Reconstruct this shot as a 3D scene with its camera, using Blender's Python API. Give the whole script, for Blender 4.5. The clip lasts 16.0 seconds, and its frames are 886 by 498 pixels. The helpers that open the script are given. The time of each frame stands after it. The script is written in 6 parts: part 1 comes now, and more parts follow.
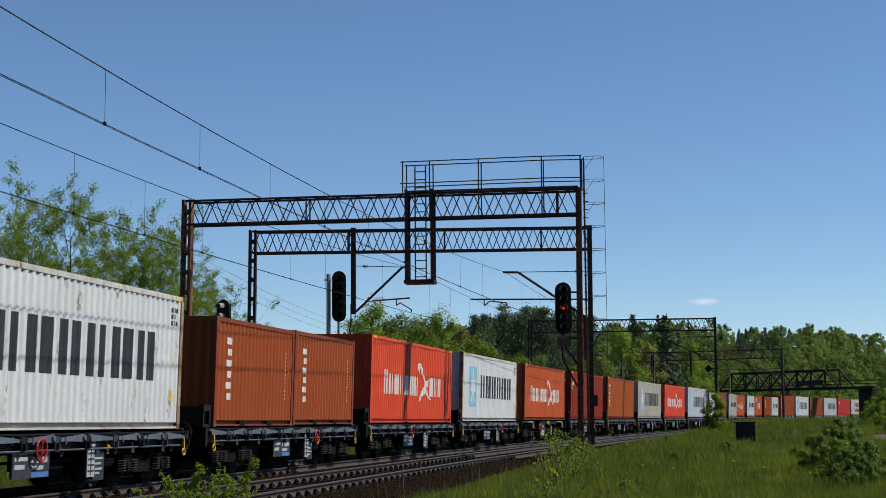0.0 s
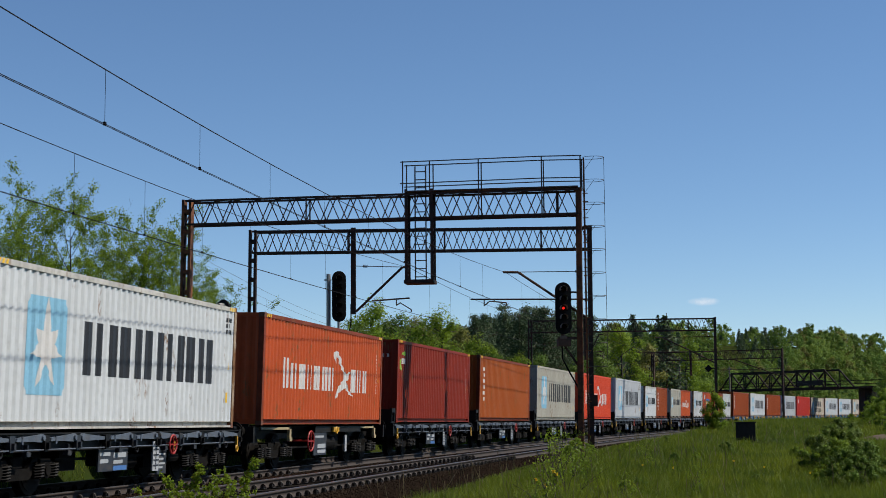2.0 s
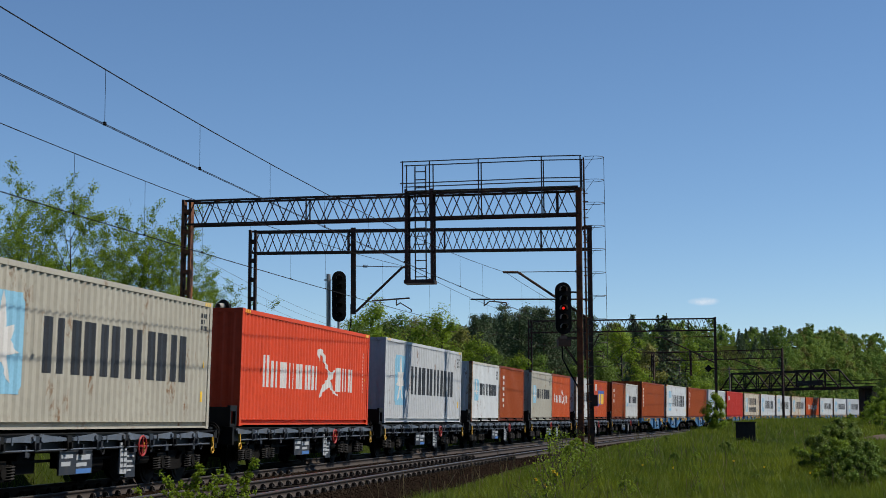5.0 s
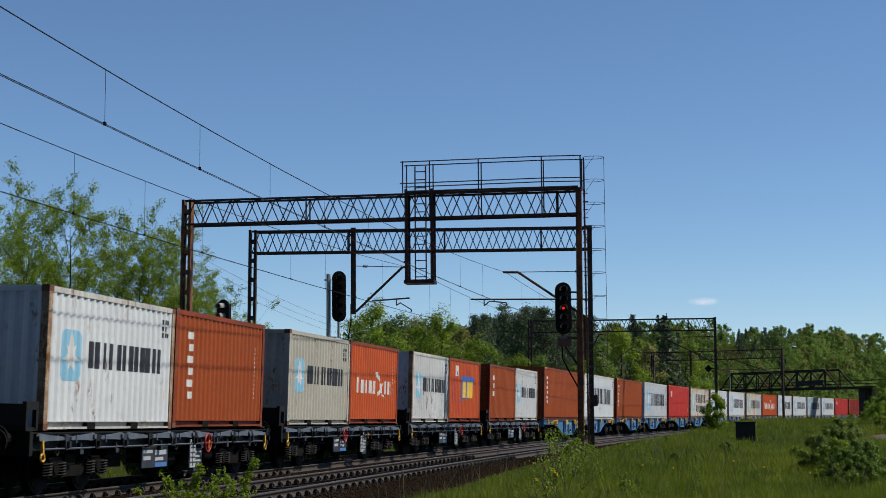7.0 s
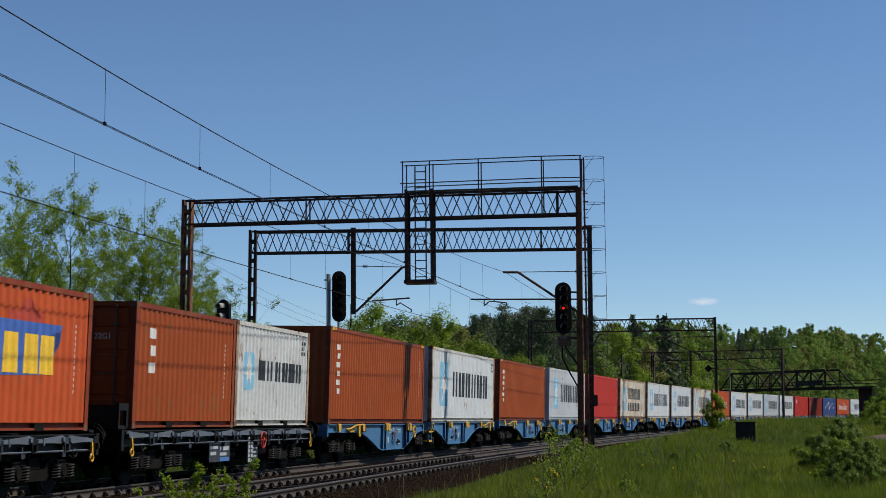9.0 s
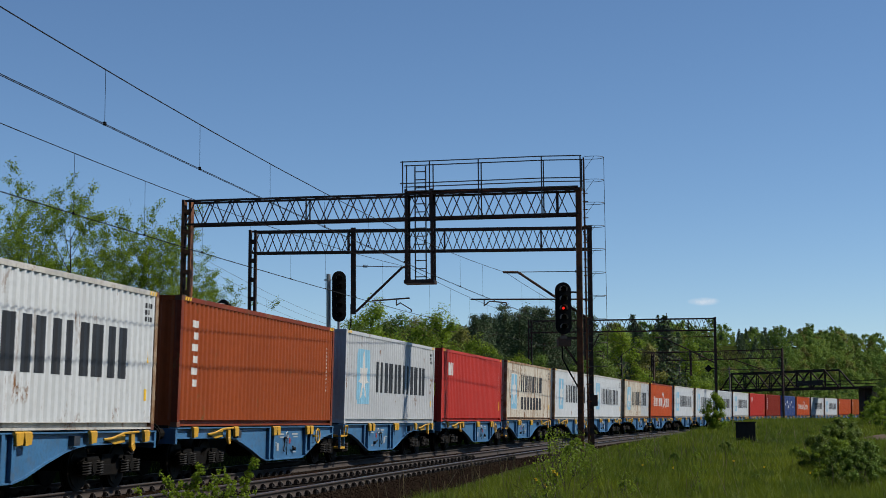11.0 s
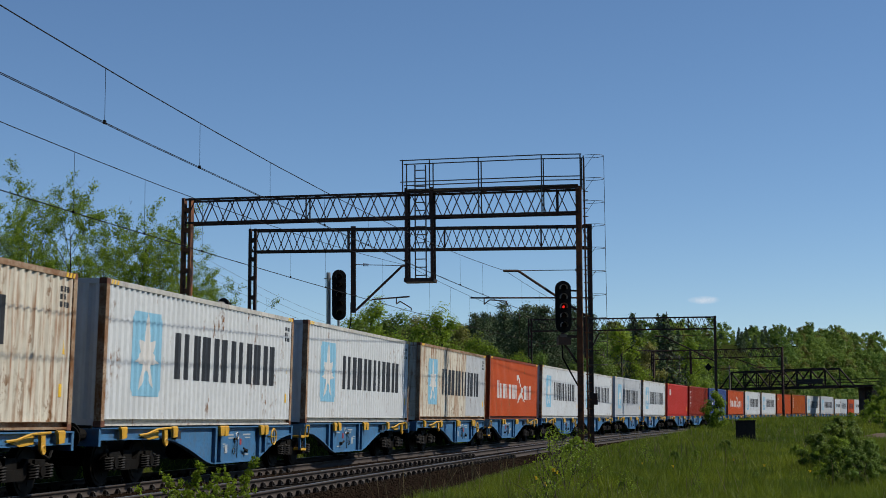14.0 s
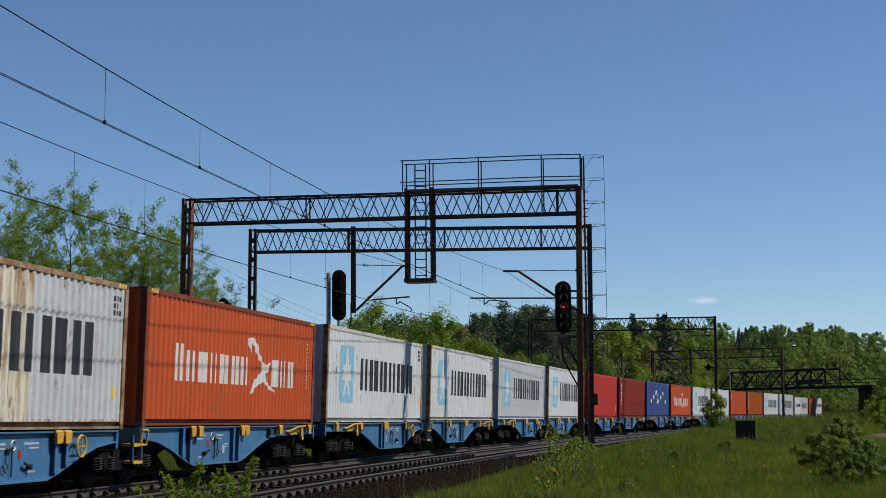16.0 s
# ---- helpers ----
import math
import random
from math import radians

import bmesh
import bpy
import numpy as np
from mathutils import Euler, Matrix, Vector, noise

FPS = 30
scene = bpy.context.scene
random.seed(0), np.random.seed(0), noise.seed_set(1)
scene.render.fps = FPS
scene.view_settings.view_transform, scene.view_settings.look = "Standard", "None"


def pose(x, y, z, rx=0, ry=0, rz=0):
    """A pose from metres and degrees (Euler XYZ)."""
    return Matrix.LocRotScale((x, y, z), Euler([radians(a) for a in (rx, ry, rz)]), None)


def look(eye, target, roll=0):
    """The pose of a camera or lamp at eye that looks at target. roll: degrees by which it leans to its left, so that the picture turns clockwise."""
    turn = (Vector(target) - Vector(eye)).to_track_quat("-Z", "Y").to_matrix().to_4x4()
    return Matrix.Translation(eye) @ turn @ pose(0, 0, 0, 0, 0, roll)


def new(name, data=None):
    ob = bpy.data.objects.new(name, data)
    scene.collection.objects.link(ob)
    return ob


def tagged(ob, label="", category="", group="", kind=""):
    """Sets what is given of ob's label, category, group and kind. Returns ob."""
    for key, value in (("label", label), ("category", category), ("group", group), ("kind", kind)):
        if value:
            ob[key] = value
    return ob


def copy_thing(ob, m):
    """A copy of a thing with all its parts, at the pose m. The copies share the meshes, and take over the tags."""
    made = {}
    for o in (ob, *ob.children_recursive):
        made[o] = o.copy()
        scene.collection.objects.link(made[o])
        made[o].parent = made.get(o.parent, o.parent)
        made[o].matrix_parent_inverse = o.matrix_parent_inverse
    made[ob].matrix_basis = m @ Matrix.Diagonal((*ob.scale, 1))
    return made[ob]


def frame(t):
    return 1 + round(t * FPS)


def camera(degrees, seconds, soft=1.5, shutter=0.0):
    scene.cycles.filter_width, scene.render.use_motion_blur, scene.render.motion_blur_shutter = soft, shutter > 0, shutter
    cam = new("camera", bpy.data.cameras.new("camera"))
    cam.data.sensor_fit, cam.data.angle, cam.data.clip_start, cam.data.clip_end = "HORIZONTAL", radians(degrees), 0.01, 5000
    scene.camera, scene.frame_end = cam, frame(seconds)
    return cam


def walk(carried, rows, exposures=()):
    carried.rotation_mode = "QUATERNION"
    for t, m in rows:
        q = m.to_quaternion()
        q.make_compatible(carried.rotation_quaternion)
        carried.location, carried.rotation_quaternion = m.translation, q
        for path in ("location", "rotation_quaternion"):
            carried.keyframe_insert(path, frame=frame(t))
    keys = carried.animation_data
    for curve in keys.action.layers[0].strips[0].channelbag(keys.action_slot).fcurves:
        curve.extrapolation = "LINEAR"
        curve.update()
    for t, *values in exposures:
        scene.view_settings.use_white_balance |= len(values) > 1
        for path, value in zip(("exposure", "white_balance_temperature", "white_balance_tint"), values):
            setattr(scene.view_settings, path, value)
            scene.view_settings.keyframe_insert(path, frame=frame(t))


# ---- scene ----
# ---------------- camera ----------------
EYE = Vector((0.0, 0.0, 1.244))
PITCH, ROLL, LENS = 6.6212, -0.458, 32.785
cam = camera(LENS, 16.0, 0.7, 0.06)


def aim(dip):
    a = radians(PITCH - dip)
    return look(EYE, EYE + Vector((0, math.cos(a), math.sin(a))), ROLL)


walk(cam, [(0.0, aim(0)), (11.6, aim(0)), (12.0, aim(0.02)), (12.6, aim(0.055)), (15.0, aim(0.055)), (15.5, aim(0.03)), (16.0, aim(0.045))],
     [(0.0, 0.12), (4.0, 0.12), (8.0, 0.06), (12.0, 0.0), (16.0, -0.02)])

# ---------------- light ----------------
SUN_AZ, SUN_EL = radians(1.0), radians(49.0)      # azimuth from +x towards +y
SUN_DIR = Vector((math.cos(SUN_AZ) * math.cos(SUN_EL), math.sin(SUN_AZ) * math.cos(SUN_EL), math.sin(SUN_EL)))
world = bpy.data.worlds.new("sky")
scene.world = world
world.use_nodes = True
wn = world.node_tree.nodes
wl = world.node_tree.links
sky = wn.new("ShaderNodeTexSky")
sky.sky_type = "NISHITA"
sky.sun_disc = False
sky.sun_elevation = SUN_EL
sky.sun_rotation = math.pi / 2 - SUN_AZ
sky.altitude, sky.air_density, sky.dust_density, sky.ozone_density = 1800, 0.98, 0.0, 4.4
deep = wn.new("ShaderNodeHueSaturation")
deep.inputs["Saturation"].default_value = 1.05
deep.inputs["Hue"].default_value = 0.499
wl.new(sky.outputs[0], deep.inputs["Color"])
wl.new(deep.outputs[0], wn["Background"].inputs[0])
wn["Background"].inputs[1].default_value = 0.106
sun = new("sun", bpy.data.lights.new("sun", "SUN"))
sun.data.energy, sun.data.angle, sun.data.color = 5.0, radians(0.53), (1.0, 0.93, 0.82)
sun.matrix_world = look(SUN_DIR * 60, (0, 0, 0))
scene.view_settings.exposure = 0.0

# ---------------- the line of the track ----------------
X0, Y0, Z0, TH0, CURVE, CANT, GRADE = -7.0818, 26.7439, 1.17, 0.194343, 0.000922, 0.030154, 0.004
HALF, DECK = 1.219, 1.17          # half a container's width, deck above the rails
SPACING = 4.0                     # between the two tracks


def rail_point(s, u=0.0, z=0.0, canted=True, c0=0.0):
    """A point s metres along the train's track, u to the right of its centre, z above its rails, and the heading there. c0: the track that carries the cant."""
    s, u, z = float(s), float(u), float(z)
    th = TH0 + CURVE * s
    x = X0 + (math.cos(TH0) - math.cos(th)) / CURVE
    y = Y0 + (math.sin(th) - math.sin(TH0)) / CURVE
    right = Vector((math.cos(th) * math.cos(CANT), -math.sin(th) * math.cos(CANT), -math.sin(CANT)))
    up = Vector((math.sin(CANT) * math.cos(th), -math.sin(CANT) * math.sin(th), math.cos(CANT)))
    o = Vector((x, y, Z0 + GRADE * s)) - HALF * right - DECK * up
    if not canted:
        right, up = Vector((math.cos(th), -math.sin(th), 0)), Vector((0, 0, 1))
    if c0:
        o = o + c0 * Vector((math.cos(th), -math.sin(th), 0))
        u -= c0
    return o + u * right + z * up, th


def track_pose(s, u=0.0, z=0.0):
    """A pose on the track: local x along the line, y to its left, z up."""
    p, th = rail_point(s, u, z)
    right = Vector((math.cos(th) * math.cos(CANT), -math.sin(th) * math.cos(CANT), -math.sin(CANT)))
    up = Vector((math.sin(CANT) * math.cos(th), -math.sin(CANT) * math.sin(th), math.cos(CANT)))
    fwd = Vector((math.sin(th), math.cos(th), 0))
    m = Matrix((fwd, -right, up)).transposed().to_4x4()
    m.translation = p
    return m


def to_track(x, y):
    """s and u of a place in plan."""
    cx = X0 + math.cos(TH0) / CURVE
    cy = Y0 - math.sin(TH0) / CURVE
    dx, dy = x - cx, y - cy
    r = math.hypot(dx, dy)
    th = math.atan2(dy, -dx)
    return (th - TH0) / CURVE, 1 / CURVE - r + HALF


# ---------------- mesh helpers ----------------
class Geo:
    def __init__(self):
        self.v, self.f = [], []

    def add(self, vs, fs):
        n = len(self.v)
        self.v += [tuple(p) for p in vs]
        self.f += [tuple(i + n for i in f) for f in fs]
        return self

    def box(self, x0, x1, y0, y1, z0, z1):
        return self.add([(x, y, z) for x in (x0, x1) for y in (y0, y1) for z in (z0, z1)],
                        [(0, 1, 3, 2), (4, 6, 7, 5), (0, 4, 5, 1), (2, 3, 7, 6), (0, 2, 6, 4), (1, 5, 7, 3)])

    def prism(self, ring, a, b, axis="y"):
        """A flat outline drawn out along an axis: ring of (x, z) for y, (y, z) for x, (x, y) for z."""
        n = len(ring)
        at = {"y": lambda p, t: (p[0], t, p[1]), "x": lambda p, t: (t, p[0], p[1]), "z": lambda p, t: (p[0], p[1], t)}[axis]
        vs = [at(p, a) for p in ring] + [at(p, b) for p in ring]
        fs = [tuple(range(n)), tuple(range(2 * n - 1, n - 1, -1))]
        fs += [(i, i + n, (i + 1) % n + n, (i + 1) % n) for i in range(n)]
        return self.add(vs, fs)

    def beam(self, p, q, w, h, upv=(0, 0, 1)):
        p, q = Vector(p), Vector(q)
        d = (q - p).normalized()
        a = d.cross(Vector(upv))
        if a.length < 1e-4:
            a = d.cross(Vector((1, 0, 0)))
        a.normalize()
        b = a.cross(d)
        a, b = a * w / 2, b * h / 2
        vs = [e + i * a + j * b for e in (p, q) for i, j in ((-1, -1), (1, -1), (1, 1), (-1, 1))]
        return self.add(vs, [(3, 2, 1, 0), (4, 5, 6, 7), (0, 1, 5, 4), (1, 2, 6, 5), (2, 3, 7, 6), (3, 0, 4, 7)])

    def tube(self, p, q, r, n=8, r2=None):
        p, q = Vector(p), Vector(q)
        r2 = r if r2 is None else r2
        d = (q - p).normalized()
        a = d.orthogonal().normalized()
        b = d.cross(a)
        vs = [p + r * (math.cos(t) * a + math.sin(t) * b) for t in [2 * math.pi * i / n for i in range(n)]]
        vs += [q + r2 * (math.cos(t) * a + math.sin(t) * b) for t in [2 * math.pi * i / n for i in range(n)]]
        fs = [(i, (i + 1) % n, (i + 1) % n + n, i + n) for i in range(n)]
        fs += [tuple(range(n - 1, -1, -1)), tuple(range(n, 2 * n))]
        return self.add(vs, fs)

    def chain(self, pts, r, n=5):
        for p, q in zip(pts, pts[1:]):
            self.tube(p, q, r, n)
        return self

    def ring(self, c, R, r, axis="y", n=16, m=5):
        vs, fs = [], []
        for i in range(n):
            t = 2 * math.pi * i / n
            for j in range(m):
                k = 2 * math.pi * j / m
                a, b, o = (R + r * math.cos(k)) * math.cos(t), (R + r * math.cos(k)) * math.sin(t), r * math.sin(k)
                vs.append({"y": (c[0] + a, c[1] + o, c[2] + b), "z": (c[0] + a, c[1] + b, c[2] + o), "x": (c[0] + o, c[1] + a, c[2] + b)}[axis])
                fs.append((i * m + j, ((i + 1) % n) * m + j, ((i + 1) % n) * m + (j + 1) % m, i * m + (j + 1) % m))
        return self.add(vs, fs)

    def mesh(self, name, smooth=False):
        me = bpy.data.meshes.new(name)
        me.from_pydata(self.v, [], self.f)
        bm = bmesh.new()
        bm.from_mesh(me)
        bmesh.ops.recalc_face_normals(bm, faces=bm.faces)
        bm.to_mesh(me)
        bm.free()
        if smooth:
            me.polygons.foreach_set("use_smooth", [True] * len(me.polygons))
        return me


def part(name, geo, material, parent=None, label="", smooth=False, at=None):
    """One mesh object under a thing or a part."""
    me = geo if isinstance(geo, bpy.types.Mesh) else geo.mesh(name, smooth)
    ob = new(name, me)
    if material is not None:
        if not me.materials:
            me.materials.append(material)
        elif me.materials[0] != material:
            ob.material_slots[0].link = "OBJECT"
            ob.material_slots[0].material = material
    if parent is not None:
        ob.parent = parent
    if at is not None:
        ob.matrix_basis = at
    if label:
        ob["label"] = label
    return ob


def thing(name, m=None, label="", category="", group="", kind=""):
    ob = new(name)
    ob.empty_display_size = 0.3
    if m is not None:
        ob.matrix_basis = m
    return tagged(ob, label, category, group, kind)


def bulk(name, v, f, material, smooth=False):
    """A large mesh from arrays: v of n x 3, f of m x 3 or m x 4."""
    me = bpy.data.meshes.new(name)
    v, f = np.asarray(v, np.float32), np.asarray(f, np.int32)
    k = f.shape[1]
    me.vertices.add(len(v))
    me.vertices.foreach_set("co", v.ravel())
    me.loops.add(f.size)
    me.loops.foreach_set("vertex_index", f.ravel())
    me.polygons.add(len(f))
    me.polygons.foreach_set("loop_start", np.arange(len(f), dtype=np.int32) * k)
    if smooth:
        me.polygons.foreach_set("use_smooth", [True] * len(f))
    me.update(calc_edges=True)
    me.materials.append(material)
    return me


# ---------------- materials ----------------
def mat(name, color, rough=0.6, metal=0.0, var=0.25, scale=3.0, bump=0.0, bscale=40.0, color2=None, rust=0.0, streak=0.0,
        spec=0.5, rand=0.0, island=0.0, trans=0.0, coords="Object", emit=None, stretch=(1, 1, 1), dirt=0.0, run_color=(0.16, 0.12, 0.085)):
    m = bpy.data.materials.new(name)
    m.use_nodes = True
    n, l = m.node_tree.nodes, m.node_tree.links
    b = n["Principled BSDF"]
    b.inputs["Roughness"].default_value = rough
    b.inputs["Metallic"].default_value = metal
    b.inputs["Specular IOR Level"].default_value = spec
    tc = n.new("ShaderNodeTexCoord")
    mp = n.new("ShaderNodeMapping")
    mp.inputs["Scale"].default_value = stretch
    l.new(tc.outputs[coords], mp.inputs[0])
    oi = n.new("ShaderNodeObjectInfo")
    shift = n.new("ShaderNodeVectorMath")
    shift.operation = "MULTIPLY_ADD"
    l.new(oi.outputs["Random"], shift.inputs[0])
    shift.inputs[1].default_value = (37, 51, 13)
    l.new(mp.outputs[0], shift.inputs[2])

    def tex(sc, detail, src=None):
        t = n.new("ShaderNodeTexNoise")
        t.inputs["Scale"].default_value = sc
        t.inputs["Detail"].default_value = detail
        l.new(src or shift.outputs[0], t.inputs["Vector"])
        return t.outputs[0]

    def mix(fac, a, c, mode="MIX"):
        x = n.new("ShaderNodeMix")
        x.data_type, x.blend_type = "RGBA", mode
        if isinstance(fac, float):
            x.inputs[0].default_value = fac
        else:
            l.new(fac, x.inputs[0])
        for k, s in ((6, a), (7, c)):
            if isinstance(s, tuple):
                x.inputs[k].default_value = (*s, 1)
            else:
                l.new(s, x.inputs[k])
        return x.outputs[2]

    def ramp(src, lo, hi):
        r = n.new("ShaderNodeMapRange")
        r.inputs[1].default_value, r.inputs[2].default_value = lo, hi
        l.new(src, r.inputs[0])
        return r.outputs[0]

    c1 = tuple(color)
    c2 = tuple(color2) if color2 else tuple(max(0, k * (1 - var)) for k in color)
    col = mix(ramp(tex(scale, 4), 0.35, 0.68), c1, c2)
    col = mix(ramp(tex(scale * 9, 3), 0.45, 0.8), col, tuple(k * (1 - 0.6 * var) for k in c2))
    if rand:
        col = mix(ramp(oi.outputs["Random"], 0, 1), col, mix(float(rand), col, tuple(k * 0.4 for k in c1)))
    if island:
        ge = n.new("ShaderNodeNewGeometry")
        hs = n.new("ShaderNodeHueSaturation")
        l.new(col, hs.inputs["Color"])
        l.new(ramp(ge.outputs["Random Per Island"], 0, 1), hs.inputs["Value"])
        r = hs.inputs["Value"].links[0].from_node
        r.inputs[3].default_value, r.inputs[4].default_value = 1 - island, 1 + island
        col = hs.outputs[0]
    if streak:
        sm = n.new("ShaderNodeMapping")
        sm.inputs["Scale"].default_value = (5.0, 5.0, 0.45)
        l.new(shift.outputs[0], sm.inputs[0])
        st = ramp(tex(2.2, 5, sm.outputs[0]), 0.56 if streak < 0.9 else 0.47, 0.86 if streak < 0.9 else 0.72)
        mu = n.new("ShaderNodeMath")
        mu.operation = "MULTIPLY"
        mu.inputs[1].default_value = streak
        l.new(st, mu.inputs[0])
        col = mix(mu.outputs[0], col, run_color)
    if rust:
        rs = n.new("ShaderNodeMath")
        rs.operation = "MULTIPLY"
        rm = n.new("ShaderNodeMapping")
        rm.inputs["Scale"].default_value = (1.9, 1.9, 0.8)
        l.new(shift.outputs[0], rm.inputs[0])
        l.new(ramp(tex(1.3, 6, rm.outputs[0]), 0.62 - 0.12 * rust, 0.66 + 0.06 * (1 - rust)), rs.inputs[0])
        l.new(ramp(tex(9, 5, rm.outputs[0]), 0.48, 0.56), rs.inputs[1])
        col = mix(rs.outputs[0], col, (0.17, 0.082, 0.03))
    if dirt:
        dm = n.new("ShaderNodeMath")
        dm.operation = "MULTIPLY"
        dm.inputs[1].default_value = dirt
        l.new(ramp(tex(5.5, 6), 0.5, 0.75), dm.inputs[0])
        col = mix(dm.outputs[0], col, (0.09, 0.07, 0.05))
    l.new(col, b.inputs["Base Color"])
    if bump:
        bp = n.new("ShaderNodeBump")
        bp.inputs["Strength"].default_value = bump
        bp.inputs["Distance"].default_value = 0.02
        l.new(tex(bscale, 5), bp.inputs["Height"])
        l.new(bp.outputs[0], b.inputs["Normal"])
    if emit:
        b.inputs["Emission Color"].default_value = (*emit[0], 1)
        b.inputs["Emission Strength"].default_value = emit[1]
    if trans:
        t = n.new("ShaderNodeBsdfTranslucent")
        l.new(col, t.inputs["Color"])
        x = n.new("ShaderNodeMixShader")
        x.inputs[0].default_value = trans
        l.new(b.outputs[0], x.inputs[1])
        l.new(t.outputs[0], x.inputs[2])
        l.new(x.outputs[0], n["Material Output"].inputs[0])
    return m


def paint(name, color, rust=0.3, streak=0.3, var=0.12, run_color=(0.15, 0.10, 0.065)):
    return mat(name, tuple(1.12 * k for k in color), 0.52, 0, var, 0.7, 0.08, 60, rust=rust, streak=streak, spec=0.18, run_color=run_color)


WHITE = paint("white_paint", (0.49, 0.517, 0.533), 0.2, 0.36, 0.1, (0.30, 0.26, 0.2))
DIRTY_WHITE = paint("dirty_white_paint", (0.455, 0.47, 0.47), 0.35, 0.45, 0.15)
BEIGE = paint("beige_grey_paint", (0.335, 0.321, 0.271), 0.3, 0.3)
GREY = paint("pale_grey_paint", (0.399, 0.421, 0.442), 0.1, 0.15)
RUSTY_WHITE = paint("rust_streaked_paint", (0.54, 0.51, 0.43), 0.75, 0.95, 0.15, (0.24, 0.10, 0.03))
BROWN = paint("brown_paint", (0.245, 0.050, 0.011), 0.1, 0.06)
OCHRE_BROWN = paint("orange_brown_paint", (0.29, 0.066, 0.011), 0.1, 0.06)
RED = paint("bright_red_paint", (0.52, 0.056, 0.021), 0.0, 0.05)
ORANGE = paint("orange_paint", (0.40, 0.068, 0.018), 0.3, 0.2)
MAROON = paint("dark_red_paint", (0.190, 0.020, 0.009), 0.05, 0.05)
CRIMSON = paint("crimson_paint", (0.38, 0.032, 0.024), 0.0, 0.03)
NAVY = paint("navy_blue_paint", (0.036, 0.064, 0.185), 0.1, 0.1)
EDGE_WHITE = paint("rust_edged_white_paint", (0.452, 0.444, 0.409), 0.6, 0.6, 0.3)
POST_RUST = mat("rusted_corner_steel", (0.36, 0.29, 0.21), 0.7, 0, 0.3, 2.2, 0.2, 40, color2=(0.17, 0.075, 0.03), rust=0.9, streak=0.4, spec=0.15)
# Grey lightened to stand in for sunlight caught on the lamp hoods.
SIGNAL_HOOD = mat("sunlit_grey_hood", (0.26, 0.25, 0.225), 0.6, 0, 0.3, 6.0, spec=0.3)
EDGE_RED = paint("rust_edged_red_paint", (0.191, 0.035, 0.013), 0.8, 0.5, 0.3)
STRAW = mat("dry_straw", (0.26, 0.21, 0.11), 0.8, 0, 0.3, 1.0, island=0.4, trans=0.3)
# Black steel, with the shade below the wagons put into its colour.
WAGON_BLACK = mat("darkened_black_steel", (0.006, 0.007, 0.009), 0.55, 0, 0.4, 2.0, 0.1, 50, color2=(0.014, 0.012, 0.010), spec=0.2)
WAGON_GREY = mat("slate_grey_steel", (0.026, 0.032, 0.044), 0.5, 0, 0.35, 3.0, 0.08, 50, dirt=0.5)
LEVER_GREY = mat("worn_blue_grey_steel", (0.105, 0.13, 0.17), 0.5, 0, 0.35, 3.0, 0.08, 50, dirt=0.5)
WAGON_BLUE = mat("blue_wagon_paint", (0.042, 0.150, 0.305), 0.5, 0, 0.25, 1.5, 0.08, 50, dirt=0.35, streak=0.3)
# Iron set near black so the bogies read as deep in shade.
BOGIE = mat("darkened_cast_iron", (0.005, 0.0046, 0.0042), 0.75, 0, 0.4, 4.0, 0.3, 30, color2=(0.011, 0.0095, 0.008), spec=0.08)
# Paler than the bogie iron: light on the springs put into the colour.
SPRING = mat("lightened_spring_steel", (0.02, 0.018, 0.016), 0.7, 0, 0.4, 6.0, spec=0.2)
# Wheel colour lowered likewise, to stand in for shade under the train.
STEEL_RIM = mat("darkened_wheel_steel", (0.012, 0.010, 0.008), 0.7, 0.0, 0.3, 4.0, spec=0.1)
YELLOW = mat("yellow_paint", (0.58, 0.32, 0.022), 0.5, 0, 0.2, 8.0, dirt=0.4)
SIGN_WHITE = mat("white_plate", (0.36, 0.38, 0.40), 0.5, 0, 0.15, 6.0)
SIGN_BLUE = mat("blue_plate", (0.06, 0.16, 0.4), 0.5, 0, 0.15, 6.0)
RED_PAINT = mat("red_handwheel_paint", (0.34, 0.02, 0.018), 0.45, 0, 0.15, 6.0)
INK = mat("black_lettering_paint", (0.022, 0.024, 0.03), 0.5, 0, 0.4, 2.0, streak=0.15)
WHITE_INK = mat("white_lettering_paint", (0.60, 0.59, 0.57), 0.5, 0, 0.08, 3.0, streak=0.05)
PALE_BLUE = mat("pale_blue_logo_paint", (0.22, 0.46, 0.62), 0.5, 0, 0.12, 2.0, streak=0.2)
BLUE_INK = mat("blue_logo_paint", (0.05, 0.12, 0.42), 0.5, 0, 0.2, 3.0)
YELLOW_INK = mat("yellow_logo_paint", (0.8, 0.5, 0.03), 0.5, 0, 0.2, 3.0)
FADED_RED = mat("faded_red_patch", (0.42, 0.045, 0.018), 0.55, 0, 0.2, 3.0, streak=0.2)
GREEN_INK = mat("green_logo_paint", (0.25, 0.5, 0.05), 0.5, 0, 0.2, 3.0)
GANTRY = mat("rusty_dark_steel", (0.020, 0.017, 0.016), 0.7, 0, 0.4, 3.0, 0.25, 40, color2=(0.062, 0.028, 0.017), spec=0.3)
# A darker variant of the gantry steel.
BRIDGE_STEEL = mat("dark_bridge_steel", (0.014, 0.011, 0.010), 0.8, 0, 0.4, 1.0, 0.2, 20, color2=(0.03, 0.018, 0.012), spec=0.2)
GANTRY_RUST = mat("rust_brown_steel", (0.045, 0.024, 0.018), 0.75, 0, 0.4, 3.0, 0.25, 40, color2=(0.22, 0.08, 0.028), spec=0.3)
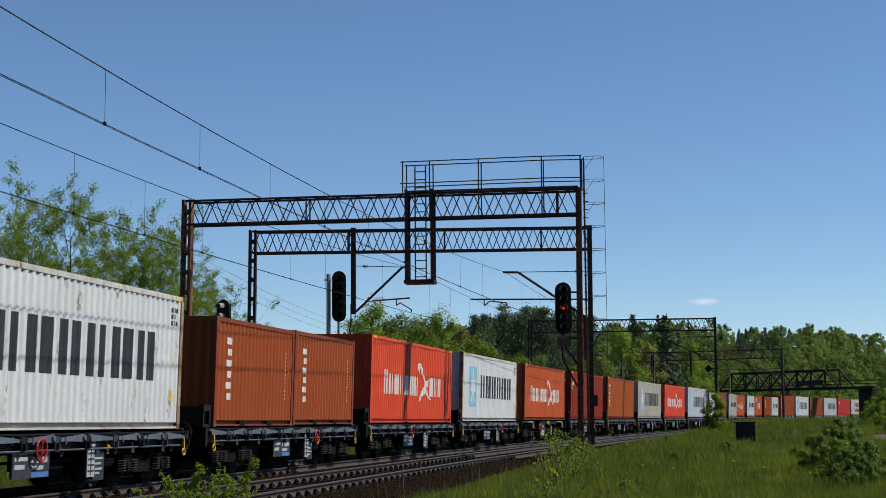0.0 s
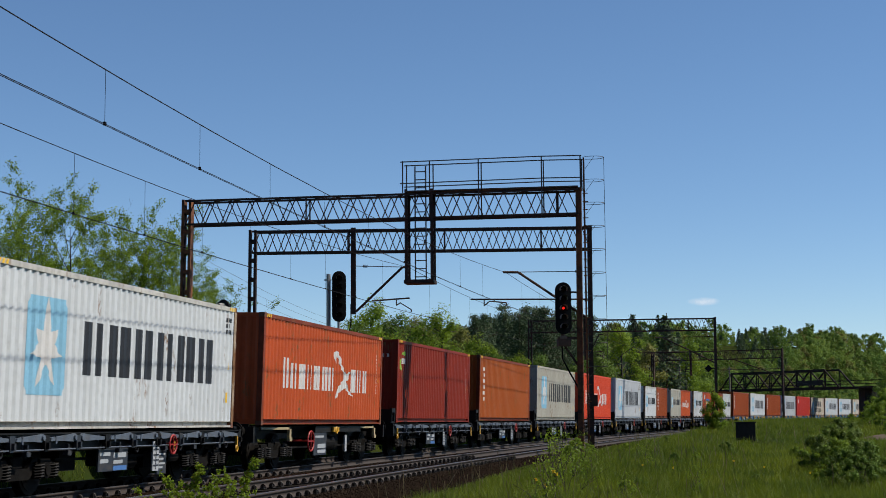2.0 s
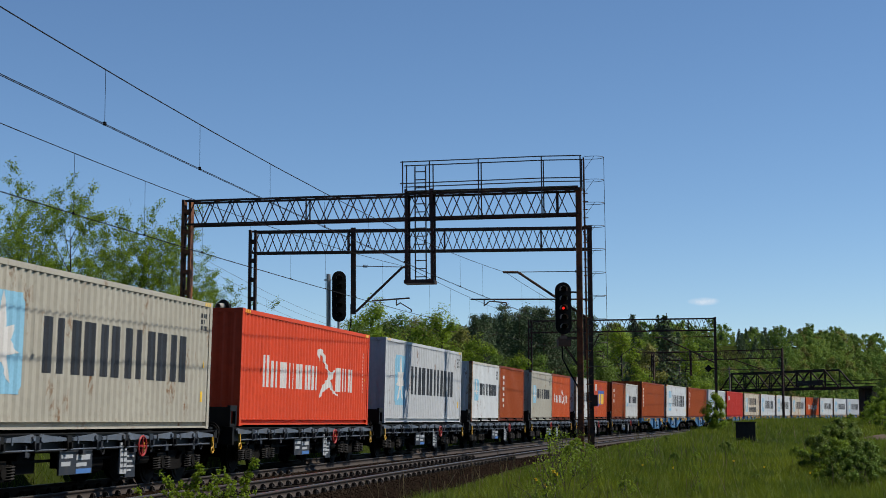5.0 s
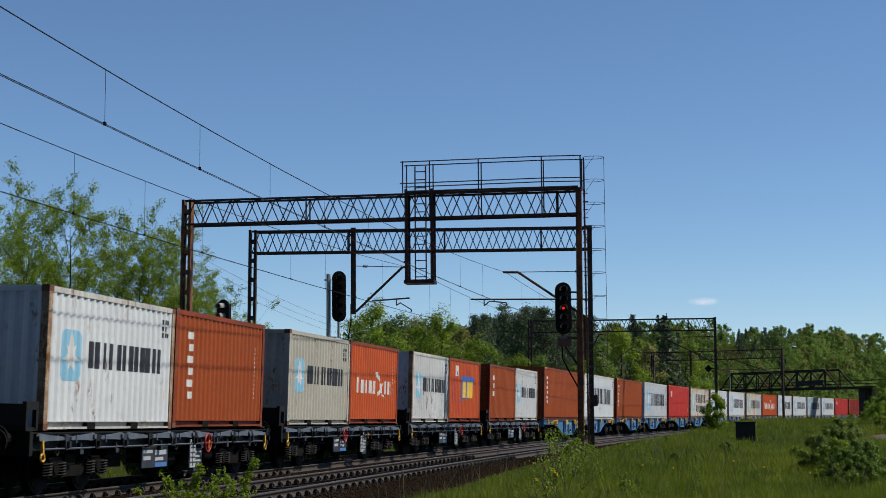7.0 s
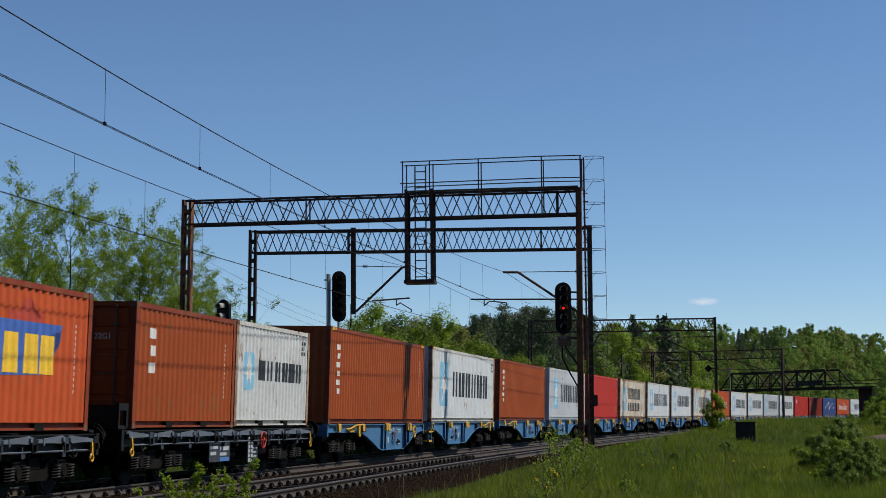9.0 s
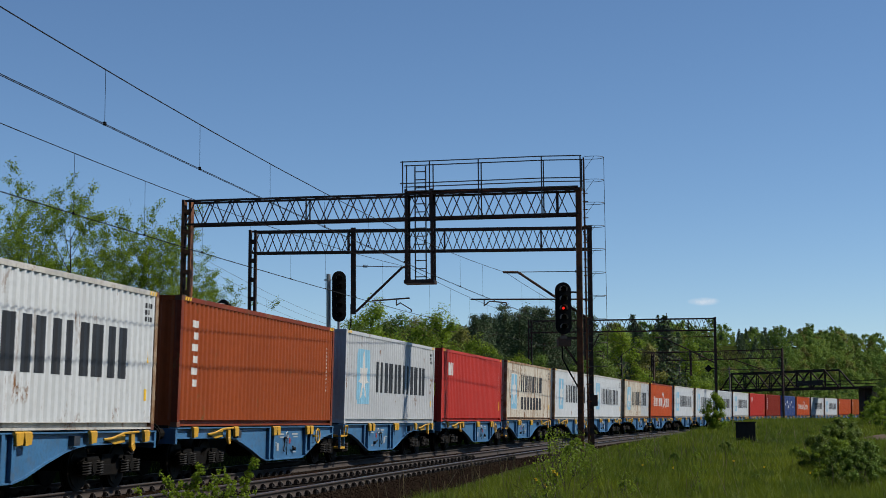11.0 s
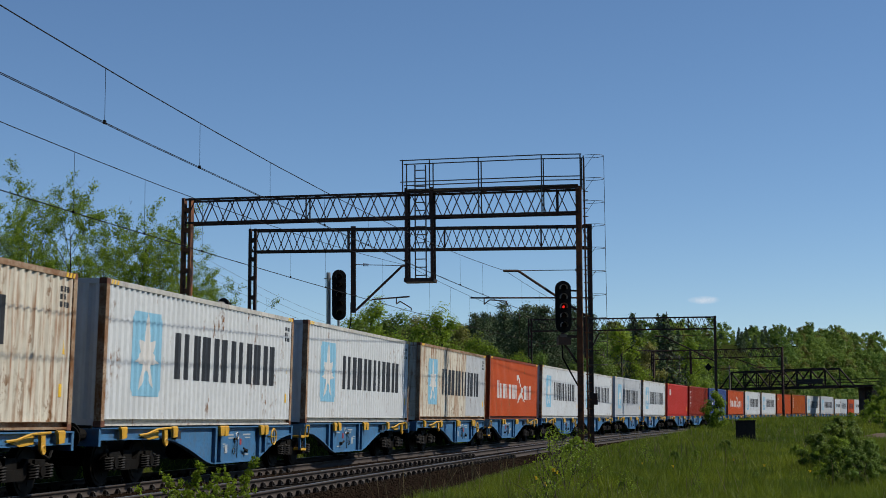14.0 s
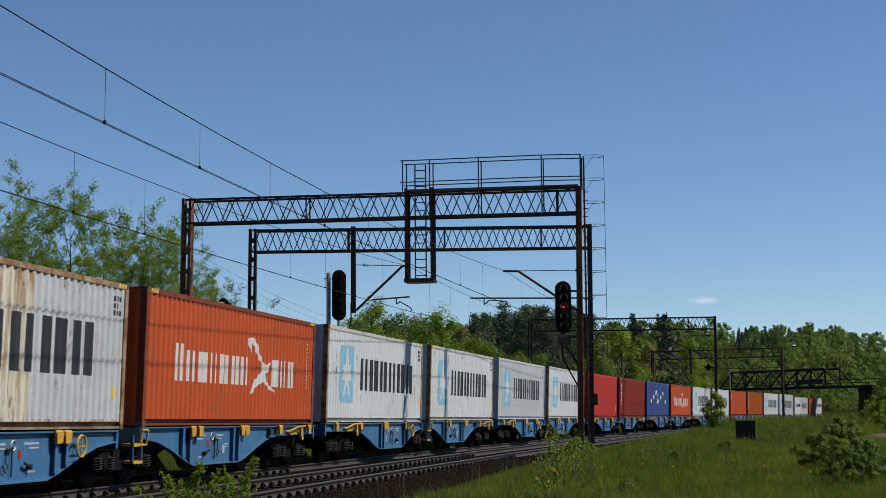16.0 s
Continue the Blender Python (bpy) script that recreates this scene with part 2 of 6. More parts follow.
GALV = mat("galvanised_steel", (0.42, 0.44, 0.46), 0.45, 0.5, 0.2, 4.0)
RAILING = mat("weathered_grey_steel", (0.10, 0.085, 0.075), 0.6, 0.3, 0.3, 4.0)
WIRE = mat("dark_copper_wire", (0.012, 0.011, 0.011), 0.7, 0.0, 0.2, 4.0, spec=0.1)
INSULATOR = mat("brown_porcelain", (0.06, 0.025, 0.015), 0.25, 0, 0.2, 8.0)
SIGNAL_BLACK = mat("matt_black_signal", (0.007, 0.0075, 0.008), 0.6, 0, 0.3, 5.0, spec=0.12)
LENS_DARK = mat("dark_signal_lens", (0.03, 0.012, 0.01), 0.15, 0, 0.2, 8.0)
LENS_RED = mat("lit_red_lens", (0.6, 0.02, 0.01), 0.3, 0, 0.1, 8.0, emit=((1.0, 0.02, 0.012), 1.0))
RAIL_SIDE = mat("rusty_rail_steel", (0.042, 0.029, 0.022), 0.8, 0.1, 0.35, 6.0, 0.2, 40)
RAIL_TOP = mat("polished_rail_head", (0.14, 0.14, 0.145), 0.38, 0.8, 0.15, 6.0)
# Concrete far below its real tone, carrying shade from under the train.
CONCRETE = mat("darkened_concrete", (0.026, 0.021, 0.0165), 0.95, 0, 0.3, 4.0, 0.4, 30, coords="Object", dirt=0.4, spec=0.05)
CLIP = mat("oily_rail_clip", (0.03, 0.024, 0.02), 0.6, 0.3, 0.3, 6.0)
# Dark brown stone, lowered further so shade beside the wheels reads black.
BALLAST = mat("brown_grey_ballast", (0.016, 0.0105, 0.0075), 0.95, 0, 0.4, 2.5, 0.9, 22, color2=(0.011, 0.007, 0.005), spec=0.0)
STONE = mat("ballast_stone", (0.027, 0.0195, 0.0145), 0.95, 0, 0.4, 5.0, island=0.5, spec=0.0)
GROUND = mat("grassy_earth", (0.020, 0.032, 0.007), 0.95, 0, 0.4, 0.25, 0.8, 8, color2=(0.03, 0.034, 0.010), spec=0.0)
GRASS = mat("spring_grass", (0.055, 0.10, 0.009), 0.6, 0, 0.35, 0.3, color2=(0.175, 0.215, 0.016), island=0.35, trans=0.5, spec=0.3)
LEAF_TREE = mat("spring_tree_leaves", (0.25, 0.34, 0.028), 0.55, 0, 0.3, 0.35, color2=(0.15, 0.24, 0.024), island=0.35, trans=0.5, spec=0.2, rand=0.25)
LEAF = mat("young_spring_leaves", (0.24, 0.33, 0.026), 0.55, 0, 0.3, 0.4, color2=(0.17, 0.26, 0.026), island=0.4, trans=0.58, spec=0.2, rand=0.15)
LEAF_DARK = mat("mature_leaves", (0.13, 0.225, 0.030), 0.6, 0, 0.4, 0.3, color2=(0.13, 0.18, 0.028), island=0.4, trans=0.4, spec=0.2, rand=0.35)
# Distance haze is put into this colour: paler, bluer than the near leaves.
LEAF_FAR = mat("hazy_hillside_leaves", (0.23, 0.31, 0.052), 0.6, 0, 0.4, 0.13, color2=(0.11, 0.20, 0.038), island=0.12, trans=0.5, spec=0.2)
LEAF_OLIVE = mat("olive_spring_leaves", (0.24, 0.26, 0.045), 0.6, 0, 0.4, 0.3, color2=(0.20, 0.19, 0.045), island=0.4, trans=0.4, spec=0.3, rand=0.4)
NEEDLE = mat("pine_needles", (0.065, 0.105, 0.045), 0.65, 0, 0.4, 0.4, color2=(0.085, 0.125, 0.05), island=0.4, trans=0.12, spec=0.3, rand=0.4)
BARK = mat("grey_brown_bark", (0.042, 0.033, 0.025), 0.9, 0, 0.4, 2.0, 0.6, 14)
PINE_BARK = mat("pine_bark", (0.12, 0.065, 0.04), 0.9, 0, 0.4, 2.0, 0.6, 14)
PETAL = mat("yellow_petals", (0.75, 0.55, 0.02), 0.6, 0, 0.1, 8.0, trans=0.3)
TIMBER = mat("grey_weathered_pole", (0.16, 0.14, 0.12), 0.85, 0, 0.3, 3.0, 0.4, 20)
EARTH = mat("bare_sandy_earth", (0.15, 0.115, 0.08), 0.95, 0, 0.35, 1.5, 0.6, 9, spec=0.05)


# ---------------- ground ----------------
def smooth(a, b, t):
    t = min(1.0, max(0.0, (t - a) / (b - a)))
    return t * t * (3 - 2 * t)


def ground_z(s, u):
    """Height of the ground above the rails' level at s."""
    bed = -0.42
    if u > 5.4:
        edge = -0.47 + 0.36 * smooth(0, 50, s)
        bank = -0.34 + 0.34 * smooth(5, 45, s) + 0.72 * smooth(52, 105, s)
        z = bed + (edge - bed) * smooth(5.4, 6.1, u) + (bank - edge) * smooth(6.1, 8.2, u)
        z -= 0.2 * smooth(9.5, 13, u) * (1 - smooth(75, 110, s))
        z += 0.09 * noise.noise(Vector((s * 0.12, u * 0.2, 1.0))) * smooth(6.0, 9.0, u)
        z += 5.0 * smooth(16, 70, u) * smooth(150, 300, s)
    elif u < -2.6:
        p, _ = rail_point(s, u, 0, False)
        away = math.hypot(p.x, p.y)
        # Bank added beyond the train, inside its shade, to darken gaps below wagons.
        z = bed + 1.25 * smooth(-2.6, -3.8, u) + 0.45 * smooth(-3.8, -6, u) + 5.0 * smooth(-24, -80, u) * smooth(40, 110, s)
        z += 18.5 * smooth(170, 520, away) * smooth(-14, -70, u) * smooth(60, 160, s)
    else:
        z = bed
    z -= GRADE * s * smooth(14, 120, abs(u - 2))
    return z


def build_ground():
    ss = [-1000, -700, -500] + list(range(-400, -40, 20)) + list(np.arange(-40, 120, 2.0)) + list(range(120, 420, 6)) + [440, 480, 540, 620, 740, 900, 1200, 1600, 2000]
    us = [-1800, -1200, -800, -500, -350, -260] + list(range(-200, -30, 10)) + [-30, -26, -22, -18, -14, -10, -8, -6, -5, -3.8, -3.4, -3, -2.6, 0, 3, 5.4, 5.7] + list(np.arange(6, 16, 0.5)) + list(range(16, 40, 2)) + list(range(40, 130, 8)) + [150, 200, 300, 450, 650, 900]
    v = [tuple(rail_point(s, u, 0, False)[0] + Vector((0, 0, ground_z(s, u)))) for s in ss for u in us]
    n = len(us)
    f = [(i * n + j, i * n + j + 1, (i + 1) * n + j + 1, (i + 1) * n + j) for i in range(len(ss) - 1) for j in range(n - 1)]
    ob = new("ground", bulk("ground", v, f, GROUND, True))
    return tagged(ob, "grassy earth on both sides of the railway line", "ground", "", "structure")


def ground_at(x, y, sink=0.0):
    s, u = to_track(x, y)
    p, _ = rail_point(s, u, 0, False)
    return p.z + ground_z(s, u) - sink


build_ground()

# ---------------- track bed, rails, sleepers ----------------
RAIL_S = (-360.0, 620.0)


def sweep(name, ring, s0, s1, step, u, material, canted=True, c0=0.0):
    """An outline of (u, z) drawn along the track."""
    rows = int((s1 - s0) / step) + 1
    n = len(ring)
    v = []
    for i in range(rows):
        s = s0 + i * step
        v += [tuple(rail_point(s, u + a, b, canted, c0)[0]) for a, b in ring]
    f = [(i * n + j, i * n + (j + 1) % n, (i + 1) * n + (j + 1) % n, (i + 1) * n + j) for i in range(rows - 1) for j in range(n)]
    return bulk(name, v, f, material)


RAIL_RING = [(-0.075, -0.172), (0.075, -0.172), (0.075, -0.155), (0.012, -0.13), (0.012, -0.045), (0.036, -0.035), (0.036, -0.004), (-0.036, -0.004), (-0.036, -0.035), (-0.012, -0.045), (-0.012, -0.13), (-0.075, -0.155)]
HEAD_RING = [(-0.034, -0.006), (0.034, -0.006), (0.034, 0.0), (-0.034, 0.0)]


def build_tracks():
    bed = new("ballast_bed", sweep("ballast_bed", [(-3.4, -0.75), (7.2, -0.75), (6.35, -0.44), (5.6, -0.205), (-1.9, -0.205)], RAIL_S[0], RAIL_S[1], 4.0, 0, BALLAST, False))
    tagged(bed, "dark brown crushed-stone ballast bed under two tracks", "ballast", "", "structure")
    for u, word in ((0.0, "under the train"), (SPACING, "empty beside the train")):
        tr = thing("railway_track", None, "steel rails clipped to concrete sleepers, " + word, "railway track", "railway tracks", "structure")
        for side in (-0.755, 0.755):
            rail = part("rail", sweep("rail", RAIL_RING, RAIL_S[0], RAIL_S[1], 2.0, u + side, RAIL_SIDE, True, u), None, tr, "rusty-sided steel rail")
            part("rail_head", sweep("rail_head", HEAD_RING, RAIL_S[0], RAIL_S[1], 2.0, u + side, RAIL_TOP, True, u), None, rail, "bright worn running surface")
        yield u, tr


TRACKS = list(build_tracks())

# ---------------- containers ----------------
PERIOD = 0.278
DEPTH = 0.036


def wave(x):
    """Depth of the corrugation at x, 0 on a crest and 1 in a valley."""
    t = (x / PERIOD) % 1.0
    if t < 0.26:
        return 0.0
    if t < 0.5:
        return (t - 0.26) / 0.24
    if t < 0.76:
        return 1.0
    return 1.0 - (t - 0.76) / 0.24


def breaks(x0, x1):
    out = []
    k = math.floor(x0 / PERIOD)
    while k * PERIOD < x1:
        for a in (0.0, 0.26, 0.5, 0.76):
            x = (k + a) * PERIOD
            if x0 + 1e-4 < x < x1 - 1e-4:
                out.append(x)
        k += 1
    return out


def corrugated(a0, a1, z0, z1, place):
    """A corrugated sheet from a0 to a1; place(a, depth, z) gives the point."""
    xs = [a0] + breaks(a0, a1) + [a1]
    g = Geo()
    v = []
    for x in xs:
        d = 0.012 + DEPTH * wave(x)
        v += [place(x, d, z0), place(x, d, z1)]
    g.add(v, [(2 * i, 2 * i + 2, 2 * i + 3, 2 * i + 1) for i in range(len(xs) - 1)])
    return g


W = HALF
BOX_MESHES = {}


def box_meshes(L, H):
    key = (L, H)
    if key in BOX_MESHES:
        return BOX_MESHES[key]
    h = L / 2
    d = {}
    a, zb, zt = h - 0.16, 0.155, H - 0.11
    d["near"] = corrugated(-a, a, zb, zt, lambda x, e, z: (x, -W + e, z)).mesh("side_panel")
    d["far"] = corrugated(-a, a, zb, zt, lambda x, e, z: (x, W - e, z)).mesh("side_panel")
    d["end"] = corrugated(-W + 0.14, W - 0.14, 0.14, H - 0.11, lambda y, e, z: (-h + e, y, z)).mesh("end_wall")
    g = Geo()
    g.box(-h + 0.1, h - 0.1, -W + 0.05, W - 0.05, H - 0.03, H - 0.012)
    for i in range(int((L - 0.6) / 0.21)):
        x = -h + 0.35 + i * 0.21
        g.box(x, x + 0.09, -W + 0.09, W - 0.09, H - 0.014, H - 0.002)
    d["roof"] = g.mesh("roof")
    d["top_rail"] = Geo().box(-h + 0.17, h - 0.17, -W + 0.004, -W + 0.06, H - 0.115, H - 0.012).mesh("top_rail")
    rail = [(-W + 0.002, 0.02), (-W + 0.12, 0.02), (-W + 0.12, 0.16), (-W + 0.012, 0.16), (-W + 0.012, 0.15), (-W + 0.09, 0.15), (-W + 0.09, 0.062), (-W + 0.002, 0.062)]
    n = len(rail)
    g = Geo().add([(x, y, z) for x in (-h + 0.17, h - 0.17) for y, z in rail], [(i, i + n, (i + 1) % n + n, (i + 1) % n) for i in range(n)] + [tuple(range(n)), tuple(range(2 * n - 1, n - 1, -1))])
    d["bottom_rail"] = g.mesh("bottom_rail")
    g = Geo()
    ring = [(0, 0), (0.15, 0), (0.15, 0.05), (0.06, 0.06), (0.05, 0.15), (0, 0.15)]
    d["post"] = g.prism(ring, 0.11, H - 0.115, "z").mesh("corner_post")
    d["casting"] = Geo().box(0, 0.178, 0, 0.162, 0, 0.118).box(0.05, 0.13, -0.003, 0.02, 0.035, 0.085).mesh("corner_casting")
    d["sill"] = Geo().box(-h + 0.01, -h + 0.1, -W + 0.15, W - 0.15, 0.02, 0.15).mesh("end_sill")
    d["header"] = Geo().box(-h + 0.01, -h + 0.1, -W + 0.15, W - 0.15, H - 0.115, H - 0.01).mesh("end_header")
    n, step = 5, (H - 0.28) / 5
    ring = [(0.085, 0.15), (0.045, 0.15)]
    for i in range(n):
        z0 = 0.16 + i * step
        ring += [(0.045, z0 + 0.04), (0.03, z0 + 0.06), (0.03, z0 + step - 0.06), (0.045, z0 + step - 0.04)]
    ring += [(0.045, H - 0.12), (0.085, H - 0.12)]
    d["door"] = Geo().prism(ring, 0.01, W - 0.16).mesh("door")
    g = Geo().tube((0.0, 0, 0.1), (0.0, 0, H - 0.08), 0.019, 6)
    g.box(-0.02, 0.04, -0.05, 0.05, 0.4, 0.46).box(-0.02, 0.04, -0.05, 0.05, H - 0.5, H - 0.44).beam((-0.015, 0, 1.1), (-0.015, 0.32, 1.1), 0.02, 0.03)
    d["bar"] = g.mesh("locking_bar")
    BOX_MESHES[key] = d
    return d


def decal(name, polys, face="side", L=12.192, H=2.896, lift=0.004):
    """Flat painted shapes of (x, z) that follow the corrugated side or end."""
    bm = bmesh.new()
    for poly in polys:
        try:
            bm.faces.new([bm.verts.new((x, 0, z)) for x, z in poly])
        except ValueError:
            pass
    bmesh.ops.triangulate(bm, faces=bm.faces)
    xs = [v.co.x for v in bm.verts]
    for x in breaks(min(xs), max(xs)):
        bmesh.ops.bisect_plane(bm, geom=list(bm.verts) + list(bm.edges) + list(bm.faces), plane_co=(x, 0, 0), plane_no=(1, 0, 0))
    for v in bm.verts:
        e = 0.012 + DEPTH * wave(v.co.x) - lift
        v.co = (v.co.x, -W + e, v.co.z) if face == "side" else (-L / 2 + e, -v.co.x, v.co.z)
    me = bpy.data.meshes.new(name)
    bm.normal_update()
    bm.to_mesh(me)
    bm.free()
    return me


def rect(x0, x1, z0, z1):
    return [(x0, z0), (x1, z0), (x1, z1), (x0, z1)]


def word_bars(x0, x1, z0, z1, n, fill=0.33, first=0.0):
    """Plain upright bars, two for each character, at the size of the painted wording; first: how much taller the first pair is."""
    w = (x1 - x0) / n
    out = []
    for i in range(n):
        top = z1 + (first if i == 0 else 0)
        for k in (0, 1):
            a = x0 + (i + 0.06 + 0.44 * k) * w
            out.append(rect(a, a + fill * w * (1.0, 0.86, 1.08)[(i + k) % 3], z0, top))
    return out


def star(cx, cz, R, r, n=7):
    """A star whose upright ray is the longest."""
    pts = []
    for i in range(2 * n):
        a = math.pi / 2 + math.pi * i / n
        q = R * (1.1, 0.66, 0.74, 0.98, 0.9, 0.76, 0.7)[(i // 2) % 7] if i % 2 == 0 else r
        pts.append((cx + q * math.cos(a), cz + q * math.sin(a)))
    return [[(cx, cz), pts[i], pts[(i + 1) % (2 * n)]] for i in range(2 * n)]


def rounded(x0, x1, z0, z1, r):
    """An upright panel with its corners cut off."""
    return [(x0 + r, z0), (x1 - r, z0), (x1, z0 + r), (x1, z1 - r), (x1 - r, z1), (x0 + r, z1), (x0, z1 - r), (x0, z0 + r)]


def figure(x, z, k, w):
    """A plain white leaping shape: a wavy upper stroke and two tapering lower ones; k its height, w its width."""
    upper = [(0.02, 1.0), (0.14, 1.04), (0.24, 0.98), (0.34, 0.86), (0.40, 0.72), (0.50, 0.60), (0.58, 0.52), (0.78, 0.60), (0.72, 0.44), (0.62, 0.36), (0.44, 0.38), (0.46, 0.54), (0.32, 0.68), (0.24, 0.84), (0.14, 0.92), (0.10, 0.72), (0.02, 0.9)]
    lower = [(0.44, 0.38), (0.62, 0.36), (0.64, 0.22), (0.78, 0.12), (1.0, 0.0), (0.74, 0.06), (0.56, 0.20), (0.44, 0.16), (0.30, 0.10), (0.14, -0.06), (0.18, 0.16), (0.34, 0.30)]
    return [[(x + a * w, z + b * k) for a, b in q] for q in (upper, lower)]


DECALS = {}


def livery(kind, L, H):
    """The painted shapes of a kind of container: name, mesh, material."""
    key = (kind, L, H)
    if key in DECALS:
        return DECALS[key]
    h, out = L / 2, []

    def put(name, polys, m, face="side", lift=0.004):
        out.append((name, decal(name, polys, face, L, H, lift), m))

    def blocks(polys, m):
        for q in polys:
            put("wording_bar", [q], m)

    codes = [rect(h - 0.62 + 0.09 * i, h - 0.56 + 0.09 * i, H - 0.38 - 0.14 * r, H - 0.28 - 0.14 * r) for r in range(3) for i in range(4 - r % 2)]
    warn = [[(h - 0.5, 1.38), (h - 0.32, 1.38), (h - 0.41, 1.72)]]
    small = [rect(h - 0.48, h - 0.38, 0.62, 0.82)]
    tall = [rect(h - 0.62, h - 0.59, H - 1.9 + 0.11 * i, H - 1.84 + 0.11 * i) for i in range(12)] + [rect(h - 0.44, h - 0.415, H - 1.5 + 0.12 * i, H - 1.44 + 0.12 * i) for i in range(8)]
    if kind in ("star", "star_two", "star_patch"):
        if kind == "star_patch":
            put("repair_panel", [rect(h - 4.1, h - 0.2, 0.2, H - 0.15)], GREY, lift=0.002)
        if kind == "star_two":
            put("panel_border", [rounded(-h + 1.13, -h + 2.72, 0.53, 2.31, 0.16)], WHITE_INK, lift=0.003)
            put("logo_panel", [rounded(-h + 1.18, -h + 2.67, 0.58, 2.26, 0.14)], PALE_BLUE, lift=0.006)
            put("star_emblem", star(-h + 1.9, 1.44, 0.8, 0.3), WHITE_INK, lift=0.009)
            blocks(word_bars(-h + 3.66, -h + 9.6, 1.45, 2.28, 6) + word_bars(-h + 3.56, -h + 9.5, 0.55, 1.18, 7), INK)
        elif L > 8:
            put("logo_panel", [rounded(-h + 1.36, -h + 2.98, 0.62, 2.36, 0.14)], PALE_BLUE)
            put("star_emblem", star(-h + 2.17, 1.46, 0.82, 0.3), WHITE_INK, lift=0.008)
            blocks(word_bars(-h + 3.62, -h + 10.85, 1.02, 2.03, 6), INK)
        else:
            put("logo_panel", [rounded(-h + 0.60, -h + 1.48, 0.90, 1.84, 0.16)], PALE_BLUE)
            put("star_emblem", star(-h + 1.04, 1.36, 0.46, 0.17), WHITE_INK, lift=0.008)
            blocks(word_bars(-h + 1.80, -h + 5.52, 1.16, 1.67, 6), INK)
        put("code_marking", codes, INK)
        put("warning_sticker", warn if H > 2.7 else small, YELLOW_INK)
        if H > 2.7:
            put("height_label", [rect(h - 0.56, h - 0.46, 0.6, 0.84)], YELLOW_INK)
    elif kind == "wing":
        if L > 8:
            blocks(word_bars(-h + 1.66, -h + 6.72, 0.99, 1.68, 7, 0.27, 0.13) + word_bars(-h + 8.45, -h + 10.4, 0.99, 1.70, 3, 0.27), WHITE_INK)
            for q in figure(-h + 6.5, 0.84, 1.32, 2.35):
                put("emblem", [q], WHITE_INK)
        else:
            blocks(word_bars(-h + 0.8, -h + 3.3, 0.98, 1.4, 7, 0.27, 0.07) + word_bars(h - 1.85, h - 0.9, 0.98, 1.42, 3, 0.27), WHITE_INK)
            for q in figure(-h + 3.2, 0.86, 0.82, 1.2):
                put("emblem", [q], WHITE_INK)
        put("code_marking", tall, WHITE_INK)
        put("warning_sticker", warn, YELLOW_INK)
    elif kind in ("column", "column_short"):
        n = 6 if kind == "column" else 3
        z1 = H * 0.86
        k = 0.265 if kind == "column" else 0.36
        blocks([rect(-h + 0.78 + 0.05 * (i % 2), -h + 1.10, z1 - (i + 1) * k, z1 - (i + 1) * k + k * 0.6) for i in range(n)], WHITE_INK)
        put("code_marking", tall, WHITE_INK)
        put("warning_sticker", [rect(h - 0.46, h - 0.36, 1.2, 1.45)], YELLOW_INK)
    elif kind == "badge":
        a, b = -h + 1.16, 1.86
        put("badge", [rect(a, a + 0.26, b, b + 0.52)], WHITE_INK)
        put("badge", [[(a + 0.32, b), (a + 0.56, b), (a + 0.68, b + 0.52), (a + 0.46, b + 0.52)]], WHITE_INK)
        put("badge", [rect(a + 0.74, a + 0.88, b, b + 0.52)], WHITE_INK)
        put("code_marking", tall, WHITE_INK)
        put("warning_sticker", warn, YELLOW_INK)
        put("caution_label", [rect(h - 0.55, h - 0.35, 0.5, 0.92)], YELLOW_INK)
    elif kind == "leaf":
        a = -h + 0.3
        put("emblem", [[(a + 0.28, 2.42), (a + 0.75, 2.52), (a + 0.88, 2.42), (a + 0.72, 2.34), (a + 0.66, 2.42)]], GREEN_INK)
        put("emblem", [[(a, 2.1), (a + 0.06, 1.94), (a + 0.22, 1.84), (a + 0.5, 1.84), (a + 0.28, 1.92), (a + 0.2, 2.06), (a + 0.24, 2.2), (a + 0.1, 2.24)]], GREEN_INK)
        for i in range(3):
            put("wording_block", [rect(a + 0.26 + 0.2 * i, a + 0.40 + 0.2 * i, 2.06, 2.26)], WHITE_INK)
        put("code_marking", tall, WHITE_INK)
        put("warning_sticker", warn, YELLOW_INK)
    elif kind == "block":
        put("faded_patch", [rect(-h + 0.6, -h + 1.36, 0.8, 1.86)], FADED_RED, lift=0.003)
        put("faded_patch", [rect(-h + 1.6, -h + 2.1, 0.28, 0.95)], FADED_RED, lift=0.003)
        put("emblem", [[(-h + 2.42, 0.8), (-h + 2.62, 0.95), (-h + 4.4, 1.0), (-h + 4.4, 1.72), (-h + 4.72, 1.78), (-h + 4.9, 1.9), (-h + 2.42, 1.9)]], BLUE_INK)
        put("crown", [[(-h + 2.75, 1.90), (-h + 4.1, 1.90), (-h + 4.1, 2.08), (-h + 3.6, 2.08), (-h + 3.55, 2.3), (-h + 3.3, 2.3), (-h + 3.25, 2.08), (-h + 2.75, 2.08)]], FADED_RED)
        for k in range(3):
            a = -h + 2.66 + 0.68 * k
            put("wording_block", [[(a, 1.0), (a + 0.56, 1.0), (a + 0.52, 1.69), (a + 0.02, 1.69)]], YELLOW_INK, lift=0.008)
        put("sticker", [rect(-h + 1.3, -h + 1.76, 1.87, 2.3)], WHITE_INK)
        put("sticker_mark", [rect(-h + 1.45, -h + 1.62, 1.92, 2.06)], BLUE_INK, lift=0.007)
